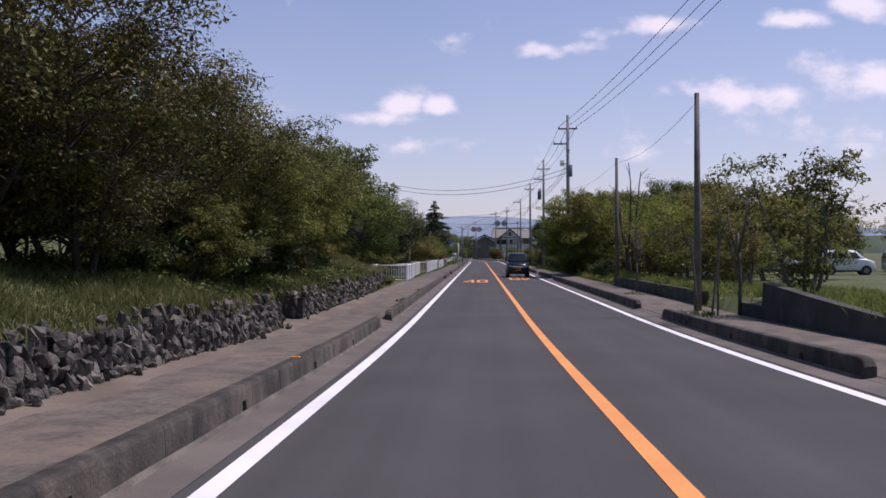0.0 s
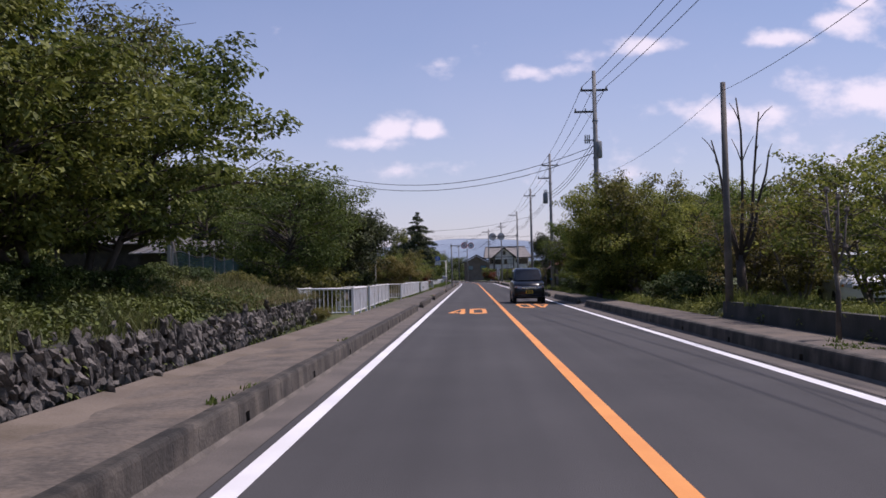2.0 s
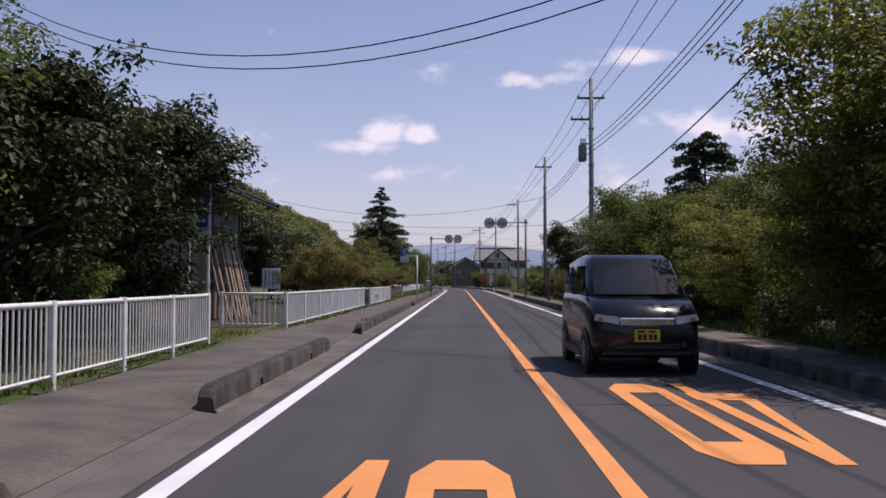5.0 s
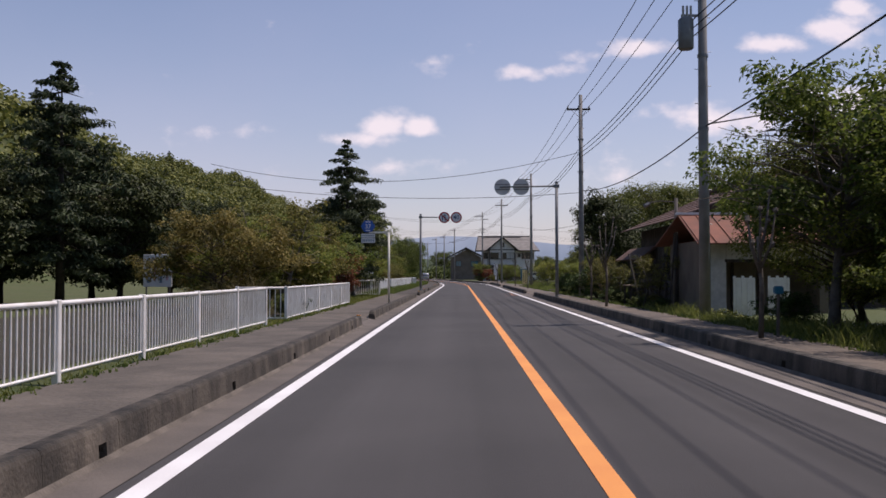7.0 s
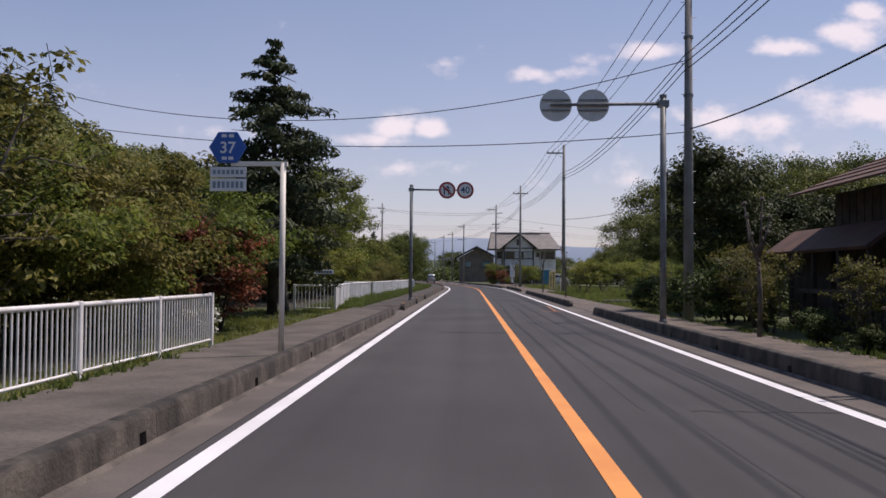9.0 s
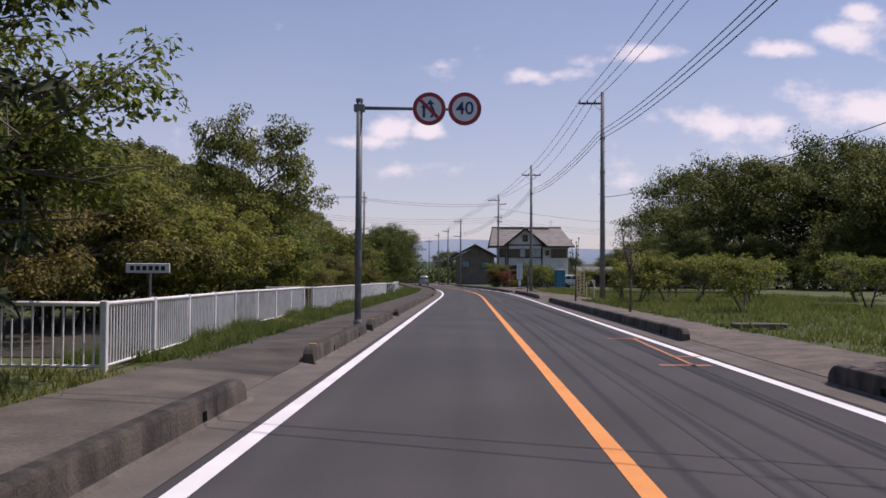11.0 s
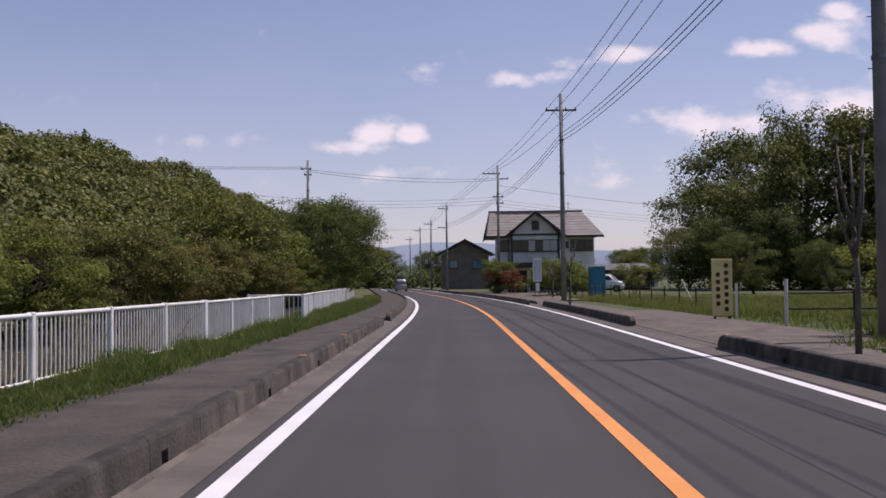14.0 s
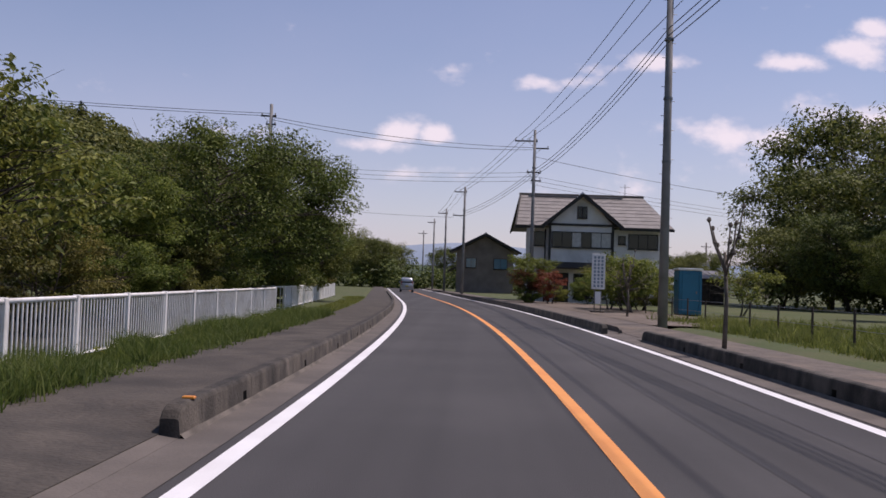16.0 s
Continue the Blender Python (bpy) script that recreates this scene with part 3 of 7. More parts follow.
def leaves_mesh(name, centres, radii, n, size, material, flat_z=0.6, up=0.95, droop=0.08, seed=0, slim=0.5):
    """Many small folded leaves scattered round the clump centres."""
    r = np.random.default_rng(seed)
    centres, radii = np.asarray(centres, float), np.asarray(radii, float)
    pick = r.choice(len(centres), n, p=radii**2 / (radii**2).sum())
    d = r.normal(size=(n, 3))
    d /= np.linalg.norm(d, axis=1, keepdims=True)
    p = centres[pick] + d * (radii[pick] * r.random(n) ** 0.32)[:, None] * (1, 1, flat_z)
    nrm = r.normal(size=(n, 3)) * 0.42 + (0, 0, up) + d * (0.75, 0.75, 0.45)
    nrm /= np.linalg.norm(nrm, axis=1, keepdims=True)
    a = r.normal(size=(n, 3)) * 0.6 + d * (1, 1, 0.3)
    a -= nrm * (a * nrm).sum(1, keepdims=True)
    a[:, 2] -= droop
    a /= np.linalg.norm(a, axis=1, keepdims=True)
    b = np.cross(nrm, a)
    s = size * (0.6 + 0.8 * r.random(n))[:, None]
    fold = nrm * s * 0.12
    v = np.stack([p - a * s * 0.5, p + b * s * slim * 0.5 + fold, p + a * s * 0.5, p - b * s * slim * 0.5 + fold], 1).reshape(-1, 3)
    k = np.arange(n)[:, None] * 4
    tris = np.concatenate([k + (0, 1, 2), k + (0, 2, 3)], 1).reshape(-1, 3)
    me = bpy.data.meshes.new(name)
    me.vertices.add(len(v)), me.loops.add(tris.size), me.polygons.add(len(tris))
    me.vertices.foreach_set("co", v.ravel())
    me.loops.foreach_set("vertex_index", tris.ravel().astype(np.int32))
    me.polygons.foreach_set("loop_start", np.arange(0, tris.size, 3, dtype=np.int32))
    me.update(calc_edges=True)
    me.materials.append(material)
    return me


def make_tree(name, at, h, r, label, leaf, seed, n=9000, size=0.2, base=0.3, stems=1, bark=None, clumps=60, clump_r=0.75, bare=0.0, flat_z=0.55, category="tree", group="", lean=0.0, gap=-0.06):
    """Tapered trunk, limbs and twigs, and a ragged crown of small leaves. base: the height at which the crown starts, as a share of h; gap: how readily the crown breaks into lobes."""
    rr = random.Random(seed)
    ob = thing(name, at, label, category, group)
    wood = Geo()
    ends, rads = [], []
    thick = 0.016 * h + 0.03
    tops = []
    for s in range(stems):
        ang, off = rr.uniform(0, 6.28), 0 if stems == 1 else r * 0.25
        p = Vector((math.cos(ang) * off * 0.5, math.sin(ang) * off * 0.5, -0.1))
        path, rd = [p.copy()], [thick * 1.3 / stems**0.4]
        d = Vector((math.cos(ang) * (0.45 if stems > 1 else 0.06) + lean, math.sin(ang) * (0.45 if stems > 1 else 0.06), 1)).normalized()
        steps = 7
        for k in range(steps):
            d = (d + Vector((rr.uniform(-0.16, 0.16), rr.uniform(-0.16, 0.16), 0.08))).normalized()
            p = p + d * (h * 0.86 / steps)
            path.append(p.copy())
            rd.append(thick / stems**0.4 * (1 - (k + 1) / (steps + 0.6)))
        wood.tube(path, rd, 7)
        tops.append((path, rd))
    for c in range(clumps):
        path, rd = tops[c % stems]
        u = rr.uniform(max(0.12, base * 0.8), 0.98)
        q = u * (len(path) - 1)
        i = min(int(q), len(path) - 2)
        a = path[i].lerp(path[i + 1], q - i)
        ang = c * 2.4 + rr.uniform(-0.5, 0.5)
        shape = math.sin(min(1.0, max(0.05, (u - base * 0.55) / (1 - base * 0.55))) * math.pi) ** 0.55
        reach = r * shape * rr.uniform(0.45, 1.08)
        e = a + Vector((math.cos(ang) * reach, math.sin(ang) * reach, reach * rr.uniform(0.05, 0.5)))
        mid = a.lerp(e, 0.5) + Vector((rr.uniform(-0.12, 0.12), rr.uniform(-0.12, 0.12), rr.uniform(0, 0.18))) * reach
        w0 = rd[i] * 0.42 + 0.006
        wood.tube([a, mid, e], [w0, w0 * 0.6, 0.007], 5, False)
        leafy = rr.random() > bare and noise.noise(e * (1.9 / r) + Vector((seed * 3.7, seed * 1.3, 0))) > gap
        for _ in range(2):
            t = e + Vector((rr.uniform(-1, 1), rr.uniform(-1, 1), rr.uniform(-0.2, 0.9))) * clump_r * 0.9
            wood.tube([mid.lerp(e, rr.uniform(0.3, 1)), t], [w0 * 0.35, 0.005], 4, False)
            if leafy:
                ends.append(t), rads.append(clump_r * rr.uniform(0.4, 0.8))
        if leafy:
            ends.append(e), rads.append(clump_r * rr.uniform(0.6, 1.1))
            ends.append(mid.lerp(e, 0.5)), rads.append(clump_r * rr.uniform(0.5, 0.9))
    part("trunk", wood, bark or BARK, ob, smooth=True)
    if ends and n:
        part("crown", leaves_mesh("crown", ends, rads, n, size, leaf, flat_z, seed=seed), None, ob)
    return ob


def make_conifer(name, at, h, r, label, seed, n=9000, size=0.22, group="", sparse=0.0, leaf=None, base=0.12, power=1.0):
    rr = random.Random(seed)
    ob = thing(name, at, label, "tree", group)
    wood = Geo()
    wood.tube([(0, 0, -0.1), (0.03, 0, h * 0.5), (0, 0.02, h)], [0.018 * h + 0.02, 0.011 * h, 0.01], 7)
    ends, rads = [], []
    k = int(h * 14)
    for c in range(k):
        u = base + (1 - base) * c / k
        reach = r * (1 - u) ** power * rr.uniform(0.5, 1.12) / (1 - base) ** power * min(1.0, 0.5 + (u - base) * 2.4) + 0.08
        ang = c * 2.4 + rr.uniform(-1.0, 1.0)
        a = Vector((0, 0, min(h, u * h + rr.uniform(-0.3, 0.3))))
        e = a + Vector((math.cos(ang) * reach, math.sin(ang) * reach, reach * rr.uniform(-0.32, 0.05)))
        wood.tube([a, e], [0.03, 0.006], 4, False)
        if rr.random() < sparse:
            continue
        for t in (0.35, 0.6, 0.8, 1.0):
            ends.append(a.lerp(e, t)), rads.append(0.14 + 0.15 * reach * (1.15 - 0.5 * t))
    part("trunk", wood, BARK, ob, smooth=True)
    part("crown", leaves_mesh("crown", ends, rads, n, size, leaf or L_CONIFER, 0.5, up=0.5, seed=seed, slim=0.32), None, ob)
    return ob


def grass(name, boxes, n, hgt, material, label, seed, width=0.016, tuft=0.10):
    """Tufts of blades over the given areas (x0, x1, y0, y1, z0, z1); z goes from x0 to x1."""
    r = np.random.default_rng(seed)
    area = np.array([(b[1] - b[0]) * (b[3] - b[2]) for b in boxes])
    tufts = max(1, n // 9)
    pick = r.choice(len(boxes), tufts, p=area / area.sum())
    bb = np.array(boxes)[pick]
    u, w = r.random(tufts), r.random(tufts)
    c = np.stack([bb[:, 0] + u * (bb[:, 1] - bb[:, 0]), bb[:, 2] + w * (bb[:, 3] - bb[:, 2]), bb[:, 4] + u * (bb[:, 5] - bb[:, 4])], 1)
    c[:, 0] += np.array([centre(y) for y in c[:, 1]])
    c[:, 2] += np.array([rise(y) for y in c[:, 1]])
    c = np.repeat(c, 9, 0)
    ph = c[:, 1] * 1.3 + c[:, 0] * 2.1
    th = np.repeat(0.5 + r.random(tufts), 9) * (0.72 + 0.38 * np.sin(ph + 1.6 * np.sin(0.47 * ph)))
    n = len(c)
    p = c + r.normal(size=(n, 3)) * (tuft, tuft, 0)
    lean = r.normal(size=(n, 3)) * (0.55, 0.55, 0)
    hh = (hgt * th * (0.5 + 0.8 * r.random(n)))[:, None]
    side = r.normal(size=(n, 3)) * (1, 1, 0)
    side *= width / (np.linalg.norm(side, axis=1, keepdims=True) + 1e-6) * (0.6 + 0.8 * r.random(n))[:, None]
    mid = p + (lean * 0.35 + (0, 0, 0.6)) * hh
    tip = p + (lean + (0, 0, 1.0)) * hh
    v = np.stack([p - side, p + side, mid + side * 0.7, mid - side * 0.7, tip], 1).reshape(-1, 3)
    k = np.arange(n)[:, None] * 5
    tris = np.concatenate([k + (0, 1, 2), k + (0, 2, 3), k + (3, 2, 4)], 1).reshape(-1, 3)
    me = bpy.data.meshes.new(name)
    me.vertices.add(len(v)), me.loops.add(tris.size), me.polygons.add(len(tris))
    me.vertices.foreach_set("co", v.ravel())
    me.loops.foreach_set("vertex_index", tris.ravel().astype(np.int32))
    me.polygons.foreach_set("loop_start", np.arange(0, tris.size, 3, dtype=np.int32))
    me.update(calc_edges=True)
    me.materials.append(material)
    return tagged(new(name, me), label, "grass", kind="stuff")


# ---------------- trees ----------------
# parents, each built once and copied over the plan
T = {}
T["olive"] = make_tree("broadleaf_tree", (-8.8, 9.0, 1.1), 7.2, 3.1, "tall tree with brown-olive spring leaves above a stone wall", L_BROWN, 1, 30000, 0.105, 0.10, 3, clumps=120, clump_r=0.72, gap=-0.18, group="roadside trees")
T["green"] = make_tree("broadleaf_tree", (-22.0, 34.0, 1.5), 7.0, 3.1, "leafy green broadleaf tree on the bank", L_GREEN, 2, 30000, 0.11, 0.12, 2, clumps=120, clump_r=0.75, gap=-0.18, group="roadside trees")
T["arch"] = make_tree("broadleaf_tree", (-8.2, 37.4, 0.95), 5.7, 3.1, "broadleaf tree with dark arching limbs and fresh leaves", L_GREEN, 3, 24000, 0.13, 0.30, 2, clumps=85, clump_r=0.7, flat_z=0.45, gap=-0.35, group="roadside trees")
T["fresh"] = make_tree("broadleaf_tree", (6.8, 64.0, 0.1), 6.4, 3.0, "dense fresh green tree at the pavement edge", L_FRESH, 4, 50000, 0.12, 0.05, 4, clumps=165, clump_r=0.70, gap=-0.32, group="roadside trees")
T["dark"] = make_tree("evergreen_tree", (-7.6, 70.5, 0.1), 5.2, 1.7, "dark glossy evergreen tree beside a house", L_DARK, 5, 18000, 0.135, 0.1, 1, clumps=80, clump_r=0.62, gap=-0.35, group="evergreen trees")
T["shrub"] = make_tree("tall_shrub", (-10.4, 139.0, 0.05), 3.9, 2.2, "brown-olive tall shrub in young leaf", L_OLIVE, 6, 17000, 0.11, 0.05, 5, clumps=80, clump_r=0.55, group="tall shrubs", category="shrub")
T["shrubg"] = make_tree("tall_shrub", (-8.0, 115.0, 0.05), 3.6, 2.1, "bright green tall shrub", L_FRESH, 16, 17000, 0.115, 0.05, 5, clumps=80, clump_r=0.55, group="tall shrubs", category="shrub")
T["orchard"] = make_tree("fruit_tree", (8.5, 160.0, 0.1), 2.6, 1.5, "small green fruit tree in a meadow", L_FRESH, 7, 3600, 0.12, 0.40, 2, clumps=40, clump_r=0.42, group="fruit trees", bark=PALE_BARK)
T["wood"] = make_tree("woodland_tree", (27.5, 246.0, 0.1), 13.5, 5.6, "tall dense broadleaf tree at the edge of a wood", L_WOOD, 8, 22000, 0.30, 0.02, 2, clumps=170, clump_r=1.45, gap=-0.28, group="woodland trees")
T["twig"] = make_tree("young_tree", (8.2, 35.0, 0.5), 4.4, 1.15, "thin upright young tree with sparse olive leaves", L_OLIVE, 9, 4200, 0.12, 0.2, 4, clumps=60, clump_r=0.45, group="young trees", bark=PALE_BARK, bare=0.25, gap=-1.0)
T["cherry"] = make_tree("young_tree", (9.5, 41.0, 0.5), 4.2, 1.7, "young tree with sparse olive leaves and pale blossom", L_FRESH, 10, 6000, 0.12, 0.2, 3, clumps=60, clump_r=0.5, group="young trees", bark=PALE_BARK, bare=0.15, gap=-0.3)
T["bush"] = make_tree("bush", (-6.6, 20.0, 0.85), 1.5, 1.1, "low tangled green bush", L_WEED, 11, 4500, 0.11, 0.0, 4, clumps=40, clump_r=0.38, group="low bushes", category="bush")
T["reeds"] = make_tree("bush", (-7.4, 55.0, 0.1), 1.7, 1.3, "tangled weedy bush with dry stalks", L_OLIVE, 12, 4500, 0.12, 0.0, 5, clumps=44, clump_r=0.42, group="low bushes", category="bush")
T["far"] = make_tree("broadleaf_tree", (-24.0, 60.0, 0.6), 7.8, 3.5, "leafy green broadleaf tree behind the roadside", L_GREEN, 41, 8000, 0.22, 0.10, 2, clumps=80, clump_r=0.95, group="roadside trees")
T["farolive"] = make_tree("broadleaf_tree", (-18.0, 24.0, 1.6), 7.6, 3.4, "brown-olive broadleaf tree behind the roadside", L_BROWN, 42, 8000, 0.21, 0.10, 2, clumps=80, clump_r=0.95, group="roadside trees")
T["street"] = make_tree("street_tree", (6.3, 91.8, 0.12), 5.5, 2.7, "fresh green street tree overhanging the pavement", L_FRESH, 21, 16000, 0.13, 0.40, 1, clumps=100, clump_r=0.66, bark=PALE_BARK)
T["cedar"] = make_conifer("conifer", (-6.9, 123.2, 0.05), 8.3, 3.7, "tall dark conifer beside the road", 13, 17000, 0.22, base=0.17, power=0.8, sparse=0.10)
T["pine"] = make_conifer("pine_tree", (9.0, 90.5, 0.05), 7.2, 3.2, "dark layered garden pine", 14, 14000, 0.24, sparse=0.3, base=0.3, power=0.6)


def plant(kind, x, y, s=1.0, z=None, label="", sz=None):
    rot = random.uniform(0, 360)
    m = pose(x, y, bank(x - centre(y), y) + 0.02 if z is None else z, 0, 0, rot) @ Matrix.Diagonal((s, s, sz or s, 1))
    ob = copy_thing(T[kind], m)
    if label:
        ob["label"] = label
    return ob


random.seed(11)
# left bank
plant("arch", -7.1, 34.6, 0.86, sz=0.84)
for k, x, y, s in [("olive", -8.4, 2.5, 0.85), ("olive", -9.0, 15.0, 0.84), ("olive", -7.5, 20.8, 0.80), ("green", -7.5, 25.0, 0.80), ("green", -7.4, 30.6, 0.58), ("green", -7.2, 27.4, 0.56), ("olive", -8.6, -5, 0.95), ("olive", -9.2, 36.0, 0.78),
                   ("farolive", -13.0, 6, 1.0), ("farolive", -13.0, 13.5, 0.86), ("farolive", -12.5, 19.5, 0.84), ("far", -12, 25.5, 0.84), ("far", -12, 31.5, 0.74),
                   ("shrub", -9.2, 11.5, 0.75), ("shrub", -9.0, 17.6, 0.75), ("shrub", -8.0, 22, 0.65), ("shrubg", -7.8, 28.5, 0.6), ("olive", -7.8, 17.2, 0.66), ("olive", -6.9, 27.6, 0.6), ("green", -6.9, 22.4, 0.52), ("dark", -7.1, 23.6, 0.36), ("dark", -7.6, 20.9, 0.45), ("dark", -9.6, 18.4, 0.6), ("dark", -10.4, 14.6, 0.6),
                   ("green", -9.9, 61.6, 0.98), ("green", -9.6, 57.2, 0.90), ("green", -6.9, 24.2, 0.44), ("dark", -6.5, 22.9, 0.42), ("dark", -6.5, 25.8, 0.40), ("shrub", -6.7, 28.0, 0.50), ("dark", -6.7, 29.6, 0.36), ("shrub", -6.6, 19.0, 0.45), ("green", -8.7, 33.2, 0.72), ("green", -8.8, 29.2, 0.72), ("dark", 6.5, 66.6, 0.62), ("dark", 8.0, 66.2, 0.7), ("far", -12.6, 64.5, 1.0), ("far", -14.5, 75.5, 1.0), ("far", -19.5, 78.5, 1.05), ("green", -10.3, 67.3, 0.85), ("far", -17, 78, 0.9), ("far", -17.6, 83.0, 1.35), ("dark", -7.6, 65.4, 0.98), ("dark", -8.4, 67.6, 0.9), ("shrubg", -8.4, 67.5, 0.6), ("far", -11.8, 71.5, 0.8),
                   ("farolive", -18, 12, 1.1), ("far", -22, 48, 0.8), ("far", -22, 80, 1.0), ("far", -28, 70, 1.1)]:
    plant(k, x, y, s)
for i in range(30):
    plant("bush", -6.9 - random.random() * 1.4 - max(0, i - 14) * 0.03, 17 + i * 1.0 + random.random(), (0.35 + 0.35 * random.random()) * (1.0 if i < 14 else 0.6))
for i in range(7):
    plant("reeds", -6.6 - random.random() * 1.5, 48 + i * 1.1, 0.35 + 0.25 * random.random())
# left garden hedge, from the house to the big curve
for i in range(7):
    plant("shrubg" if i % 2 else "shrub", -8.0 + 0.07 * i - random.random() * 0.5, 102.6 + i * 1.5, 0.76 + 0.018 * i + 0.12 * random.random())
plant("twig", -7.2, 105.0, 1.02), plant("street", -6.7, 124.4, 0.86, label="fresh green tree behind a culvert fence")
for x, y, s in [(-9.2, 112.5, 0.9), (-8.6, 112, 1.0), (-8.2, 118.5, 0.9), (-9.5, 119, 1.0), (-7.6, 114.6, 0.75)]:
    plant("shrubg", x, y, s)
for x, y, s in [(-14.6, 111, 1.15), (-13.6, 114.5, 1.1), (-16.5, 113, 1.25), (-19, 107, 1.2), (-17.6, 104, 1.1), (-21, 101, 1.3), (-20, 112, 1.35), (-24, 106, 1.4), (-12.4, 118, 1.0)]:
    plant("dark", x, y, s)
for x, y, s, sz in [(-15.6, 107.7, 1.08, 1.08), (-18.5, 103.5, 0.95, 0.85)]:
    plant("cedar", x, y, s, sz=sz)
for i in range(22):
    plant(random.choice(["shrub", "shrub", "shrubg"]), -9.3 - random.random() * 1.4, 132 + i * 2.5, (0.95 if i < 9 else 0.60) + 0.17 * random.random())
for x, y, s in [(-9.9, 199.0, 0.92), (-9.6, 204.5, 1.06), (-9.8, 209.5, 1.0), (-9.9, 214.5, 0.95), (-10.2, 219.5, 0.72)]:
    plant("green", x, y, s)
plant("arch", -10.05, 156.0, 0.98, sz=1.55)
for i in range(15):
    plant(random.choice(["farolive", "far", "far"]), -14.5 - random.random() * 3, 132 + i * 5, (0.50 if i < 6 else 0.36) + 0.08 * random.random())
for i in range(9):
    y = 186 + i * 4.2
    plant(random.choice(["green", "far", "fresh"]), -10.2 + centre(y) - random.random() * 1.2, y, 0.64 + 0.13 * random.random())
    plant("shrubg" if i % 2 else "shrub", -8.6 + centre(y) - random.random() * 0.5, y + 1.4, 0.5 + 0.15 * random.random())
for i in range(8):
    y = 228 + i * 6
    plant(random.choice(["far", "far"]), -12.5 + centre(y) - random.random() * 2, y, 0.75)
# right side
for k, x, y, s in [("fresh", 6.4, 69.2, 0.62), ("fresh", 8.4, 67.8, 0.62), ("fresh", 5.7, 65.8, 0.60), ("shrub", 22, 95, 0.9), ("shrubg", 27, 104, 1.0), ("shrub", 33, 100, 1.0), ("shrubg", 19, 88, 0.7), ("arch", 8.3, 79.0, 0.75), ("street", 8.2, 86.6, 0.9), ("fresh", 8.0, 88.6, 0.55), ("fresh", 8.6, 91.4, 0.8), ("dark", 10.8, 93.5, 1.05), ("green", 11.0, 86.0, 0.9), ("arch", 9.4, 85.5, 0.85), ("green", 8.6, 95.5, 0.75), ("shrubg", 6.4, 86.2, 0.55),
                   ("dark", 8.6, 73.0, 0.8), ("fresh", 6.7, 74.4, 0.58), ("dark", 7.6, 68.5, 0.8), ("fresh", 7.4, 79.2, 0.6), ("shrubg", 6.1, 76.6, 0.5),
                   ("twig", 5.9, 22.5, 0.92), ("shrub", 8.6, 38.5, 0.62), ("cherry", 7.6, 41.5, 0.96), ("twig", 6.1, 46.9, 0.74), ("shrub", 6.9, 47.0, 0.62), ("twig", 6.6, 44.0, 0.72), ("shrubg", 9.4, 42.8, 0.6), ("twig", 8.0, 48.5, 1.12), ("cherry", 8.8, 51.5, 1.1), ("twig", 6.9, 52.6, 0.8),
                   ("cherry", 11.5, 49, 0.98), ("cherry", 14, 52, 1.0), ("cherry", 18, 55, 1.0), ("twig", 12, 56, 1.0), ("cherry", 14, 60, 1.1), ("far", 22, 76, 0.6), ("far", 27, 78, 0.65),
                   ("far", 32, 76, 0.7), ("far", 38, 78, 0.7), ("dark", 29, 80, 0.9), ("far", 44, 76, 0.8), ("far", 18, 74, 0.65)]:
    plant(k, x, y, s)
plant("twig", 6.4, 63.4, 1.2, sz=1.55)
plant("cedar", 9.2, 93.0, 0.72), plant("pine", 12.6, 28.5, 0.8), plant("cedar", 26, 75, 0.75)
for x, y, s in [(7.9, 126.5, 1.0), (9.6, 128.5, 0.9), (11.2, 126, 0.86), (13.5, 123, 0.85), (15, 127, 0.85), (12.4, 129, 0.8)]:
    plant("dark", x, y, s, sz=1.24 if x < 8 else s)
for x, y, s in [(8.6, 148, 0.85), (6.9, 160, 1.0), (9.8, 161, 1.0), (12.5, 160, 0.95), (16, 171, 1.0), (10.5, 173, 0.85), (20, 166, 1.1), (14.5, 152, 0.9), (7.6, 166.5, 0.8),
                (6.6, 215, 1.15), (6.0, 220, 1.0), (11.3, 215, 0.95)]:
    plant("orchard", x, y, s)
for x, y, s in [(34, 241, 1.22), (38.5, 229, 1.12), (43, 220, 1.1), (49, 213, 1.1), (56, 207, 1.15), (63, 200, 1.15), (36, 254, 1.3), (44, 240, 1.4), (50, 230, 1.35), (58, 220, 1.4), (67, 212, 1.4), (72, 203, 1.3), (54, 244, 1.4)]:
    plant("wood", x, y, s, sz=s * (1.18 if x < 52 else 0.9))
for i in range(13):
    u = i / 12
    plant("wood", 22.5 + 40 * u + random.uniform(-1, 1), 241 - 46 * u + random.uniform(-1.5, 1.5), 0.52 + 0.12 * random.random(), label="low dense tree at the skirt of a wood", sz=0.52 + 0.15 * random.random())
for k, x, y, s in [("green", 20.2, 215, 0.72), ("green", 24.5, 212, 0.6)]:
    plant(k, x, y, s, label="light green bushy tree in front of a wood")
for x, y, s in [(-20, 330, 0.7), (-28, 338, 0.75), (-14, 345, 0.7), (-38, 320, 0.8), (-6, 360, 0.7), (-24, 352, 0.8)]:
    plant("wood", x, y, s, label="far round broadleaf tree beyond the bend")
for x, y, s in [(22, 275, 0.4), (16, 285, 0.36), (28, 285, 0.5), (12, 300, 0.42), (40, 290, 0.6), (20, 320, 0.5), (34, 330, 0.6), (8, 325, 0.45), (50, 300, 0.7)]:
    plant("wood", x, y, s, label="dense green tree at the edge of a wood")
plant("cedar", -22, 300, 1.3), plant("cedar", -25, 306, 1.2)


# ---------------- kerbs ----------------
def bend(y):
    return math.degrees(math.atan2(centre(y - 0.3) - centre(y + 0.3), 0.6))


